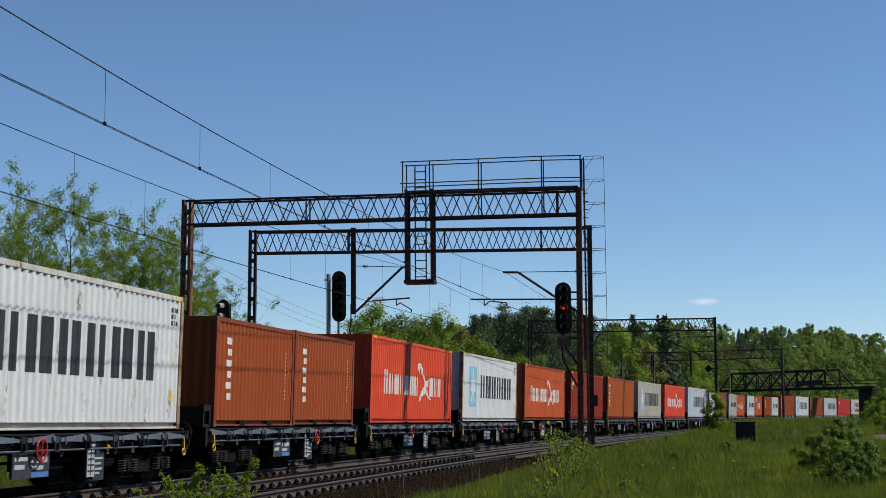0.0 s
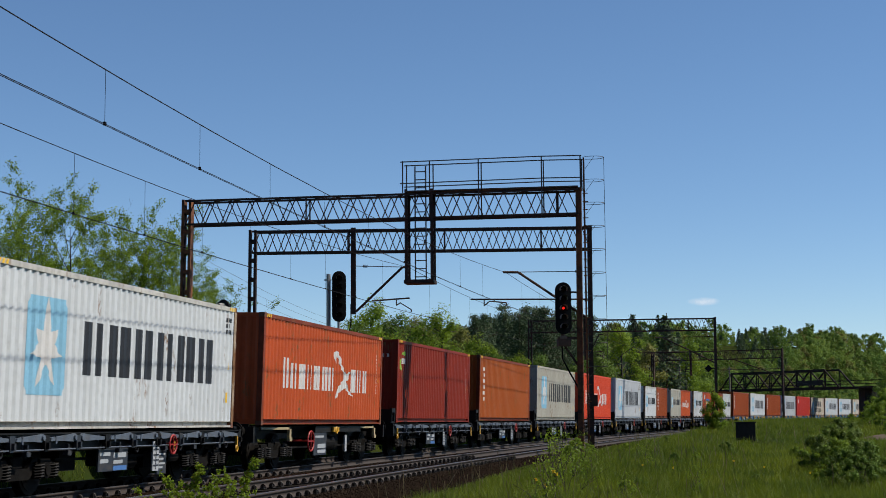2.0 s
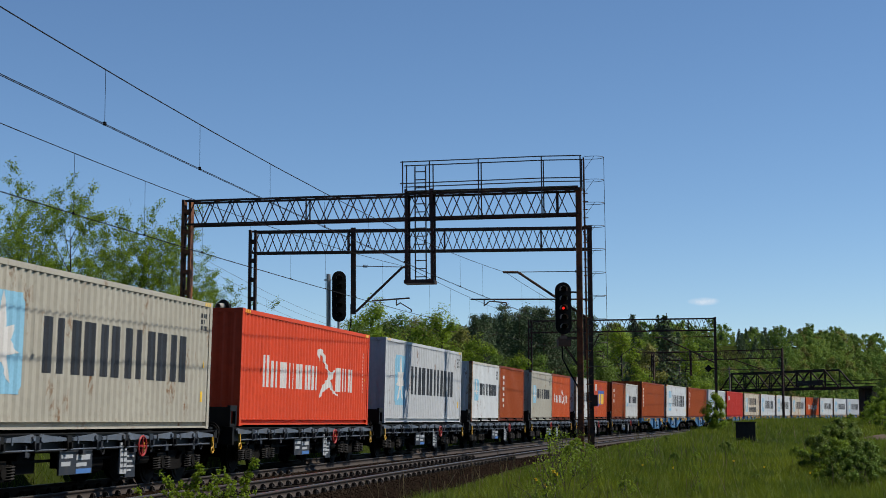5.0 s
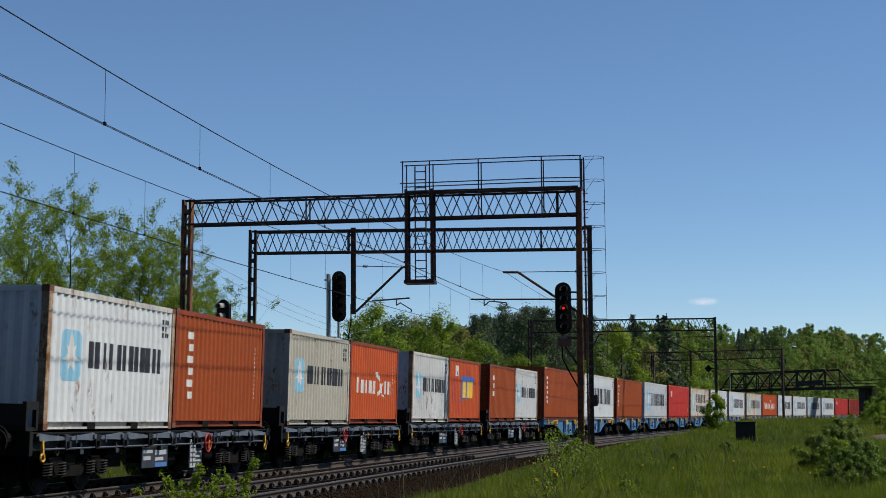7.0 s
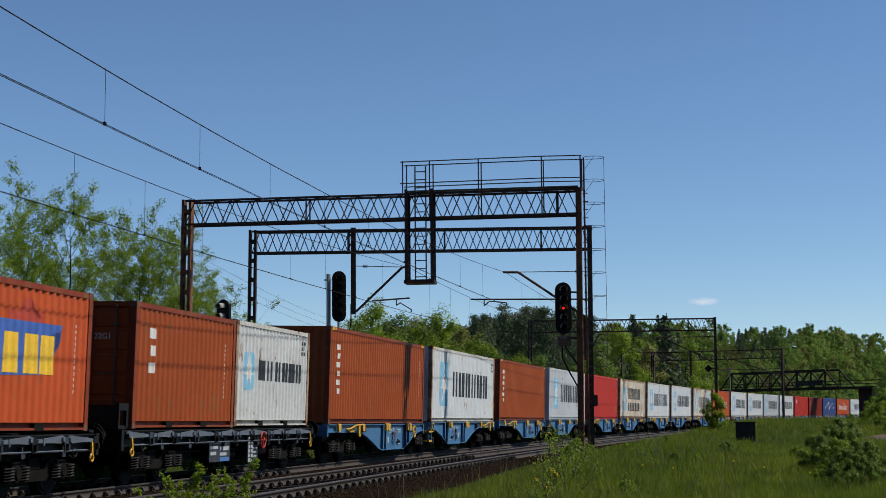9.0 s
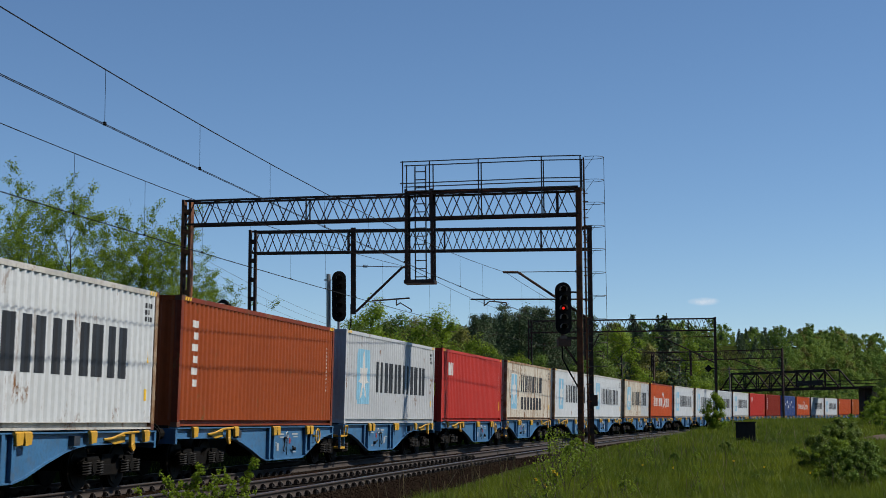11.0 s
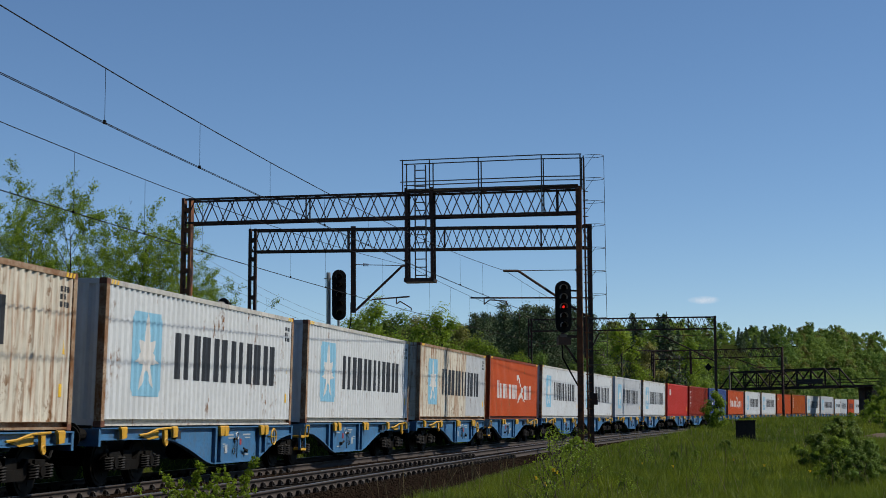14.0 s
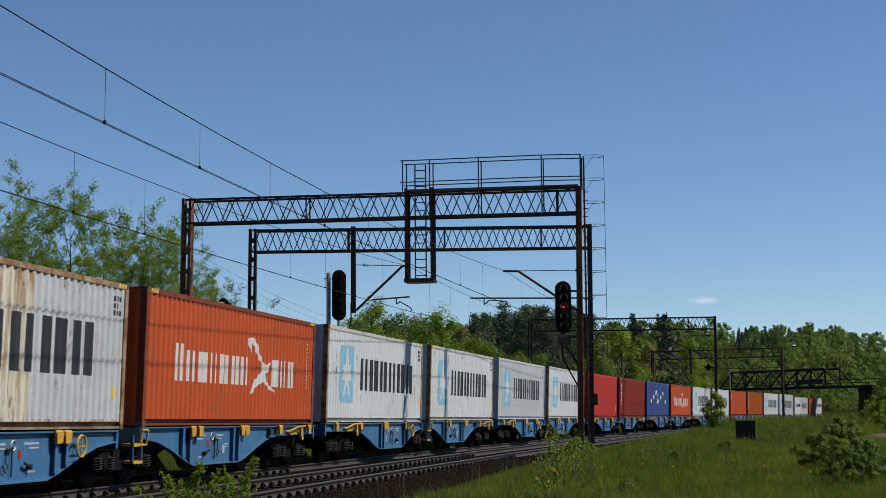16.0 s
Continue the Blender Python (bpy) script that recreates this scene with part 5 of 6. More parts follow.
def build_wires():
    stops = [-205.0, -145.0, -85.0, -25.0] + [p[4] for p in PORTALS] + [PORTALS[2][4] + 48 * k for k in (1, 2, 3)]
    for u, (oa, ob), high, low, level, word in LINES:
        root = thing("overhead_line", None, "thin dark overhead wires hung above the " + word + " track", "overhead wire", "overhead wires", "structure")
        for j, (a, b) in enumerate(zip(stops, stops[1:])):
            o0, o1 = (oa, ob) if j % 2 else (ob, oa)

            def at(k, z):
                return rail_point(a + (b - a) * k, u + o0 + (o1 - o0) * k, z, False)[0]

            def wire(k):
                return level - 0.03 * math.sin(math.pi * k)

            for e in (-0.02, 0.02):
                side = Vector((e, 0, 0))
                part("contact_wire", Geo().chain([at(k / 8, wire(k / 8)) + side for k in range(9)], 0.0062, 4), WIRE, root)
            part("messenger_wire", Geo().chain([at(k / 16, low + (high - low) * (k / 8 - 1) ** 2) for k in range(17)], 0.0092, 4), WIRE, root)
            first, gap = (4.3, 4.2) if u else (3.7, 3.8)
            for i in range(math.ceil((a + 1.4 - first) / gap), math.floor((b - 1.4 - first) / gap) + 1):
                k = (first + gap * i - a) / (b - a)
                lo, hi = at(k, wire(k)), at(k, low + (high - low) * (2 * k - 1) ** 2)
                part("dropper", Geo().tube(lo, hi, 0.0045, 4).box(lo.x - 0.02, lo.x + 0.02, lo.y - 0.03, lo.y + 0.03, lo.z - 0.01, lo.z + 0.04), WIRE, root)


build_wires()


# ---------------- signals ----------------
def build_signal(x, y, z0, z1, lit, turn, label):
    """A five-lamp colour-light head between z0 and z1, facing back down the line."""
    root = thing("railway_signal", pose(x, y, 0, 0, 0, turn), label, "railway signal", "colour-light signals")
    h, w = z1 - z0, 0.29
    ring = [(w * math.cos(a), z0 + w + w * math.sin(a)) for a in [math.pi + math.pi * i / 12 for i in range(13)]]
    ring += [(w * math.cos(a), z1 - w + w * math.sin(a)) for a in [math.pi * i / 12 for i in range(13)]]
    part("backboard", Geo().prism(ring, -0.02, 0.02), SIGNAL_BLACK, root)
    part("lamp_case", Geo().box(-0.17, 0.17, 0.02, 0.22, z0 + 0.15, z1 - 0.15), SIGNAL_BLACK, root)
    for i in range(5):
        z = z1 - h * (0.14 + 0.18 * i)
        part("lens", Geo().tube((0, -0.03, z), (0, -0.06, z), 0.045, 14), LENS_RED if (lit and i == 2) else LENS_DARK, root, "glowing red lamp" if (lit and i == 2) else "dark lens")
        g = Geo()
        pts = [(0.12 * math.cos(math.pi * k / 8), 0.12 * math.sin(math.pi * k / 8)) for k in range(-1, 10)]
        for (a, b), (c, d) in zip(pts, pts[1:]):
            g.add([(a, -0.02, z + b), (c, -0.02, z + d), (c, -0.27, z + d * 0.95), (a, -0.27, z + b * 0.95)], [(0, 1, 2, 3)])
            g.add([(a * 1.1, -0.02, z + b * 1.1), (c * 1.1, -0.02, z + d * 1.1), (c * 1.1, -0.27, z + d * 1.05), (a * 1.1, -0.27, z + b * 1.05)], [(3, 2, 1, 0)])
        part("hood", g, SIGNAL_HOOD, root, "curved lamp hood")
    return root


sg = build_signal(0.0797 * 53.6, 53.6, EYE.z + 0.0584 * 53.6, EYE.z + 0.0931 * 53.6, True, 6, "black five-lamp signal with a red light lit beside the gantry post")
part("bracket", Geo().beam((-0.15, 0.12, 4.25), (0.62, 0.3, 4.25), 0.12, 0.1).beam((-0.1, 0.12, 4.2), (0.62, 0.3, 3.2), 0.06, 0.06).tube((0, 0.12, 4.2), (0, 0.12, 4.6), 0.07, 8).box(-0.2, 0.25, -0.05, 0.3, 3.95, 4.22), GANTRY, sg, "steel bracket on the gantry post")
part("upper_bracket", Geo().beam((0.1, 0.12, 5.9), (0.62, 0.3, 5.9), 0.06, 0.06), GANTRY, sg)
part("cable", Geo().chain([(-0.05, 0.1, 4.0), (-0.02, 0.15, 3.5), (0.25, 0.2, 3.0), (0.6, 0.28, 2.4)], 0.03, 6), SIGNAL_BLACK, sg, "hanging black cable")
part("number_plate", Geo().box(-0.12, 0.12, -0.03, 0.0, 4.15, 4.33), RAILING, sg)
sg = build_signal(-0.0695 * 62, 62.0, EYE.z + 0.0679 * 62, EYE.z + 0.1018 * 62, False, 8, "unlit black five-lamp signal on a grey mast beside the train")
part("mast", Geo().tube((-0.42, 0.2, -0.6), (-0.42, 0.2, 7.45), 0.09, 10).box(-0.52, -0.1, 0.05, 0.3, 4.75, 4.85).tube((0, 0.15, 4.8), (0, 0.15, 5.5), 0.06, 8).beam((-0.6, 0.2, 7.2), (-0.3, 0.2, 7.2), 0.05, 0.05), GALV, sg, "galvanised steel mast")
part("service_ladder", Geo().chain([(0.35, 0.1, 0.0), (0.35, 0.1, 4.6), (0.5, 0.1, 5.4), (0.5, 0.1, 6.2)], 0.025, 5), SIGNAL_BLACK, sg)
sg = build_signal(-0.1466 * 52, 52.0, EYE.z + 0.0835 * 52 - 1.9, EYE.z + 0.0835 * 52 + 0.0, False, -35, "unlit black signal beyond the train, turned partly away")
part("mast", Geo().tube((-0.3, 0.2, -0.6), (-0.3, 0.2, 5.3), 0.08, 10), GALV, sg, "galvanised steel mast")


# ---------------- bridge and lineside things ----------------
def build_bridge():
    root = thing("truss_bridge", None, "rusty steel truss footbridge over the railway with a dark masonry pier", "bridge")
    R = Vector((0.2668 * 238, 238, EYE.z + 0.0215 * 238))
    L = Vector((0.1870 * 268, 268, EYE.z + 0.0200 * 268))
    d = (R - L)
    n = Vector((-d.y, d.x, 0)).normalized() * 1.5
    up = Vector((0, 0, 2.9))
    N = 9
    for k in (-1, 1):
        o = n * k
        part("chord", Geo().beam(L + o, R + o, 0.3, 0.4), BRIDGE_STEEL, root)
        part("chord", Geo().beam(L + d / N + o + up, R - d / N + o + up, 0.25, 0.3), BRIDGE_STEEL, root)
        for i in range(N):
            p, q = L + d * i / N, L + d * (i + 1) / N
            a, b = (p, q + up) if i < 1 else (p + up, q) if i % 2 else (p, q + up)
            if i == N - 1:
                a, b = p + up, q
            part("diagonal", Geo().beam(a + o, b + o, 0.18, 0.2), BRIDGE_STEEL, root)
            if i:
                part("upright", Geo().beam(p + o, p + o + up, 0.16, 0.16), BRIDGE_STEEL, root)
        for z in (0.6, 1.1):
            part("handrail", Geo().beam(L + o * 0.9 + Vector((0, 0, z)), R + d * 0.3 + o * 0.9 + Vector((0, 0, z)), 0.06, 0.06), BRIDGE_STEEL, root)
    part("deck", Geo().beam(L - d * 0.25, R + d * 0.5, 2.9, 0.3), BRIDGE_STEEL, root)
    for e, w in ((R + d * 0.05 + Vector((1.75, 0, 0)), 3.0), (L - d * 0.2, 2.0)):
        gz = ground_at(e.x, e.y, 0.5)
        part("pier", Geo().prism([(e.x - w * 0.2, e.y - 1.6), (e.x + 0.3, e.y - 2.2), (e.x + w * 0.7, e.y - 1.8), (e.x + w * 0.8, e.y + 2), (e.x - w * 0.2, e.y + 2)], gz, e.z - 0.1, "z"), PIER, root, "masonry pier coloured dark for its shadow side")
    part("board", Geo().beam(R - d * 0.32 + n * -1.1 + Vector((0, 0, 0.9)), R - d * 0.12 + n * -1.1 + Vector((0, 0, 0.9)), 0.06, 0.8), PIER, root, "dark boarded parapet panel")


# Masonry lowered to near black, which paints in the pier's shadow side.
PIER = mat("darkened_masonry", (0.022, 0.019, 0.016), 0.9, 0, 0.4, 1.0, 0.5, 8)
build_bridge()


def build_relay_box():
    x, y = 0.1985 * 82, 82.0
    gz = ground_at(x, y)
    root = thing("relay_cabinet", pose(x, y, gz, 0, 0, -12), "dark weathered lineside equipment cabinet standing in grass", "equipment cabinet")
    part("body", Geo().box(-0.52, 0.52, -0.3, 0.3, -0.2, 1.02), PIER, root)
    part("lid", Geo().prism([(-0.58, 1.02), (0.58, 1.02), (0.56, 1.08), (-0.56, 1.08)], -0.36, 0.36), PIER, root)
    part("door", Geo().box(-0.48, 0.0 - 0.01, -0.32, -0.3, 0.05, 0.97), PIER, root)
    part("door", Geo().box(0.01, 0.48, -0.32, -0.3, 0.05, 0.97), PIER, root)


build_relay_box()


# ---------------- plants ----------------
def quads(centres, normals, sizes, rng, tall=1.0, corners=4):
    """Small pointed leaf facets, one at each centre."""
    n = len(centres)
    a = np.cross(normals, rng.normal(size=(n, 3)))
    a /= np.linalg.norm(a, axis=1, keepdims=True) + 1e-9
    b = np.cross(normals, a)
    a, b = a * sizes[:, None] * 0.5, b * sizes[:, None] * 0.5 * tall
    if corners == 3:
        v = np.stack([centres - b, centres + a * 0.9 + b * 0.3, centres - a * 0.7 + b], 1).reshape(-1, 3)
        return v, np.arange(3 * n, dtype=np.int32).reshape(-1, 3)
    v = np.stack([centres - b, centres + a * 0.75, centres + b, centres - a * 0.75], 1).reshape(-1, 3)
    f = np.arange(4 * n, dtype=np.int32).reshape(-1, 4)
    return v, f


def limb(v, f, p, q, r0, r1, n=5):
    p, q = Vector(p), Vector(q)
    d = (q - p).normalized()
    a = d.orthogonal().normalized()
    b = d.cross(a)
    k = len(v)
    for e, r in ((p, r0), (q, r1)):
        for i in range(n):
            t = 2 * math.pi * i / n
            v.append(tuple(e + r * (math.cos(t) * a + math.sin(t) * b)))
    f += [(k + i, k + (i + 1) % n, k + n + (i + 1) % n, k + n + i) for i in range(n)]


def tree_meshes(seed, height, spread, leaves, leaf, kind="broad", sparse=0.0, levels=3, thick=0.013, corners=4):
    """Trunk with limbs, and a crown of leaf facets gathered round the twigs."""
    rnd = random.Random(seed)
    rng = np.random.default_rng(seed)
    v, f, tips = [], [], []
    facing = None

    def grow(p, d, length, r, level):
        segs = 3 if level < 2 else 2
        for i in range(segs):
            d2 = (d + Vector((rnd.gauss(0, 0.14), rnd.gauss(0, 0.14), rnd.gauss(0.05, 0.08)))).normalized()
            q = p + d2 * length / segs
            limb(v, f, p, q, r * (1 - 0.35 * i / segs), r * (1 - 0.35 * (i + 1) / segs), 6 if level == 0 else 4 if level < 3 else 3)
            p, d = q, d2
            if level >= levels - 1:
                tips.append((p.copy(), length * 0.3))
        if level < levels:
            for k in range(rnd.choice((3, 4, 4))):
                a = rnd.uniform(0, 2 * math.pi)
                tilt = rnd.uniform(0.35, 0.95)
                side = d.orthogonal().normalized()
                side.rotate(Matrix.Rotation(a, 3, d))
                nd = (d * math.cos(tilt) + side * math.sin(tilt) * spread + Vector((0, 0, 0.15))).normalized()
                grow(p - d * length * rnd.uniform(0, 0.35), nd, length * rnd.uniform(0.55, 0.8), r * 0.55, level + 1)

    if kind == "clump":
        limb(v, f, (0, 0, -0.3), (rnd.gauss(0, 0.2), rnd.gauss(0, 0.2), height * 0.75), height * 0.018, height * 0.006, 6)
        n = 34
        cl = []
        for i in range(n):
            t = (i + rnd.random()) / n
            z = height * (0.06 + 0.88 * t)
            R = height * spread * 0.36 * (math.sin(math.pi * min(1.0, 0.18 + 0.80 * t)) ** 0.7)
            a, q = rnd.uniform(0, 2 * math.pi), math.sqrt(rnd.random())
            c = Vector((math.cos(a) * R * q, math.sin(a) * R * q, z))
            cl.append(c)
            limb(v, f, (0, 0, max(0.3, z - R * 0.6)), c, height * 0.006, height * 0.002, 3)
        c = np.array([[*k] for k in cl])
        size = rng.uniform(0.045, 0.10, n) * height
        idx = rng.integers(0, n, leaves)
        way = rng.normal(size=(leaves, 3))
        way /= np.linalg.norm(way, axis=1, keepdims=True)
        cen = c[idx] + way * (size[idx] * rng.uniform(0.35, 1.4, leaves))[:, None]
        facing = way + 0.55 * (cen - np.array([0, 0, height * 0.45])) / height * 2
    elif kind == "leader":
        # an upright leader with rising side limbs; the leaves sit in tufts along the twigs
        cen = []
        p, lean = Vector((0, 0, -0.3)), Vector((rnd.gauss(0, 0.05), rnd.gauss(0, 0.05), 1))
        segs = 14
        for i in range(segs):
            t = i / segs
            lean = (lean + Vector((rnd.gauss(0, 0.07), rnd.gauss(0, 0.07), 0.12))).normalized()
            q = p + lean * height * 1.03 / segs
            limb(v, f, p, q, height * thick * (1 - 0.93 * t), height * thick * (1 - 0.93 * (i + 1) / segs), 6)
            for k in range(rnd.choice((1, 2, 3)) if i > 1 else 1):
                a, tilt = rnd.uniform(0, 2 * math.pi), rnd.uniform(0.6, 1.05) * (1.2 - 0.4 * t)
                out = Vector((math.cos(a) * math.sin(tilt), math.sin(a) * math.sin(tilt), math.cos(tilt)))
                e, ln = p.lerp(q, rnd.random()), height * spread * (0.12 + 0.34 * (1 - t) ** 0.7) * rnd.uniform(0.45, 1.25)
                for m in range(5):
                    out = (out + Vector((rnd.gauss(0, 0.12), rnd.gauss(0, 0.12), rnd.gauss(0.06, 0.09)))).normalized()
                    e2 = e + out * ln / 5
                    limb(v, f, e, e2, height * thick * 0.34 * (1 - t * 0.6) * (1 - m / 5.5), height * thick * 0.34 * (1 - t * 0.6) * (1 - (m + 1) / 5.5), 4)
                    for w in range(2 if m else 0):
                        sd = out.orthogonal().normalized()
                        sd.rotate(Matrix.Rotation(rnd.uniform(0, 6.28), 3, out))
                        tw = (out * 0.75 + sd * 0.75 + Vector((0, 0, 0.2))).normalized() * height * 0.075 * rnd.uniform(0.5, 1.25)
                        limb(v, f, e2, e2 + tw, height * thick * 0.07, height * thick * 0.03, 3)
                        if rnd.random() < sparse:
                            continue
                        c0, c1 = np.array(e2), np.array(e2 + tw)
                        cnt = max(3, int(leaves / 330 * rnd.uniform(0.4, 1.6)))
                        cen.append(c0 + (c1 - c0) * rng.uniform(0.25, 1.1, cnt)[:, None] + rng.normal(size=(cnt, 3)) * height * 0.0125)
                    e = e2
            p = q
        cen = np.concatenate(cen)
        k = height / max(cen[:, 2].max(), 0.1)
        cen *= k
        v = [(x * k, y * k, z * k) for x, y, z in v]
    elif kind == "broad":
        grow(Vector((0, 0, -0.3)), Vector((rnd.gauss(0, 0.06), rnd.gauss(0, 0.06), 1)), height * (0.36 if sparse > 0.3 else 0.27), height * thick, 0)
        top = max(t[0].z for t in tips)
        c = np.array([[*t[0]] for t in tips])
        c = c[rng.random(len(c)) < (1.0 if sparse > 0.3 else 0.5)]
        idx = rng.integers(0, len(c), leaves)
        r = height * (0.05 if sparse > 0.3 else 0.021)
        cen = c[idx] + rng.normal(size=(leaves, 3)) * r * np.array([1, 1, 0.8])
        k = height / max(top, 0.1)
        cen *= k
        v = [(x * k, y * k, z * k) for x, y, z in v]
    else:
        limb(v, f, (0, 0, -0.3), (rnd.gauss(0, 0.2), rnd.gauss(0, 0.2), height), height * 0.014, height * 0.003, 6)
        cen = []
        z0 = height * (0.12 if kind == "spruce" else 0.42)
        tiers = 30 if kind == "spruce" else 13
        for i in range(tiers):
            z = z0 + (height - z0) * (i + rnd.uniform(-0.3, 0.3)) / tiers
            t = (z - z0) / (height - z0)
            R = spread * height * ((1 - t) ** 0.85 * 0.22 + 0.012 if kind == "spruce" else 0.16 * (1 - 0.75 * t) * rnd.uniform(0.6, 1.15))
            for k in range(6):
                a = rnd.uniform(0, 2 * math.pi)
                e = Vector((math.cos(a) * R, math.sin(a) * R, z + (-0.2 * R if kind == "spruce" else 0.25 * R)))
                limb(v, f, (0, 0, z), e, 0.05, 0.015, 3)
                m = max(3, int(leaves / tiers / 6 * (1.5 - t)))
                w = rng.uniform(0.15, 1.05, m)
                cen.append(np.array([0, 0, z]) + (np.array([*e]) - np.array([0, 0, z])) * w[:, None] + rng.normal(size=(m, 3)) * np.array([0.16, 0.16, 0.16]) * (R + 0.25) * (1.0 if kind == "spruce" else 1.7))
        cen = np.concatenate(cen)
    nrm = rng.normal(size=(len(cen), 3)) + np.array([0, 0, 0.7])
    if facing is not None:
        nrm = rng.normal(size=(len(cen), 3)) * 0.55 + facing * 1.1 + np.array([0, 0, 0.3])
    nrm /= np.linalg.norm(nrm, axis=1, keepdims=True)
    lv, lf = quads(cen, nrm, leaf * rng.uniform(0.55, 1.3, len(cen)), rng, 1.3, corners)
    return (np.array(v), np.array(f)), (lv, lf)


TREES, RAW = {}, {}


def tree_kind(name, seed, height, spread, leaves, leaf, mat_leaf, mat_bark, kind="broad", sparse=0.0, levels=3, thick=0.013, corners=4):
    (tv, tf_), (lv, lf) = tree_meshes(seed, height, spread, leaves, leaf, kind, sparse, levels, thick, corners)
    TREES[name] = (bulk("trunk", tv, tf_, mat_bark), bulk("crown", lv, lf, mat_leaf), height)
    RAW[name] = (lv, mat_leaf, height, corners)


def wood(name, places):
    """The far trees of a kind, too many to count, as one object."""
    for kind in sorted({p[0] for p in places}):
        lv, leafmat, h, corners = RAW[kind]
        out = []
        for k, x, y, height, turn in places:
            if k == kind:
                c, s, q = math.cos(turn), math.sin(turn), height / h
                r = np.array([[c, -s, 0], [s, c, 0], [0, 0, 1]]) * q
                out.append(lv @ r.T + np.array([x, y, ground_at(x, y, 0.2)]))
        v = np.concatenate(out)
        ob = new(name, bulk(name, v, np.arange(len(v), dtype=np.int32).reshape(-1, corners), leafmat))
        tagged(ob, "far wooded hillside in spring leaf beyond the railway", "woods", "", "stuff")


def plant(name, x, y, height, label, turn=0.0, sink=0.15, group="trees beyond the line", z=None, word="tree"):
    tr, cr, h = TREES[name]
    m = Matrix.Translation((x, y, ground_at(x, y, sink) if z is None else z)) @ Matrix.Rotation(turn, 4, "Z") @ Matrix.Diagonal((height / h,) * 3 + (1,))
    root = new(word)
    root.matrix_basis = m
    tagged(root, label, word, group)
    for nm, me in (("trunk", tr), ("crown", cr)):
        o = new(nm, me)
        o.parent = root
    return root


for i in range(4):
    tree_kind("leader%d" % i, 11 + i, 10.0, (1.6, 1.8, 1.5, 1.9)[i], 30000, 0.068, LEAF_TREE, BARK, "leader", (0.3, 0.2, 0.32, 0.12)[i], thick=0.011, corners=3)
for i in range(4):
    tree_kind("broad%d" % i, 31 + i, 10.0, (0.85, 1.0, 0.7, 1.15)[i], 8000, 0.20, (LEAF_DARK, LEAF, LEAF_OLIVE, LEAF_DARK)[i], BARK, "clump", corners=3)
for i in range(5):
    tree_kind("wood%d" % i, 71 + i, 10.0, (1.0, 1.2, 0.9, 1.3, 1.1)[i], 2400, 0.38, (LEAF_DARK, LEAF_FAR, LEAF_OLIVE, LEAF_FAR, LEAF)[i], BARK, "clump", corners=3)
for i in range(2):
    tree_kind("pine%d" % i, 51 + i, 16.0, 1.0, 1900, 0.5, NEEDLE, PINE_BARK, "pine", corners=3)
for i in range(2):
    tree_kind("spruce%d" % i, 61 + i, 14.0, 1.0, 1900, 0.5, NEEDLE, PINE_BARK, "spruce", corners=3)
for i in range(3):
    tree_kind("tallpine%d" % i, 151 + i, 14.0, (1.0, 1.2, 1.1)[i], 6500, 0.2, NEEDLE, PINE_BARK, "pine", corners=3)
for i in range(5):
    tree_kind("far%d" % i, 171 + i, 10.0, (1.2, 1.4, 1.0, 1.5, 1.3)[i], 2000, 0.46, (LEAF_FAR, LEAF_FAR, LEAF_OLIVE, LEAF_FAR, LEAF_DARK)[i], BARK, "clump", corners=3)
for i in range(3):
    tree_kind("under%d" % i, 181 + i, 2.0, 1.6, 900, 0.14, (LEAF_DARK, LEAF_DARK, LEAF_DARK)[i], BARK, "clump")
for i in range(3):
    tree_kind("bush%d" % i, 81 + i, 2.0, 1.5, 7000, 0.072, (LEAF, LEAF, LEAF_DARK)[i], BARK, "clump", corners=3)
tree_kind("shrub", 91, 1.4, 2.0, 11000, 0.027, LEAF, BARK, "leader", 0.25, thick=0.006)
tree_kind("sapling", 95, 2.6, 0.8, 6500, 0.085, LEAF, BARK, "clump", corners=3)
tree_kind("weed", 97, 1.6, 0.5, 380, 0.045, LEAF_TREE, BARK, sparse=0.1, levels=2, thick=0.004)


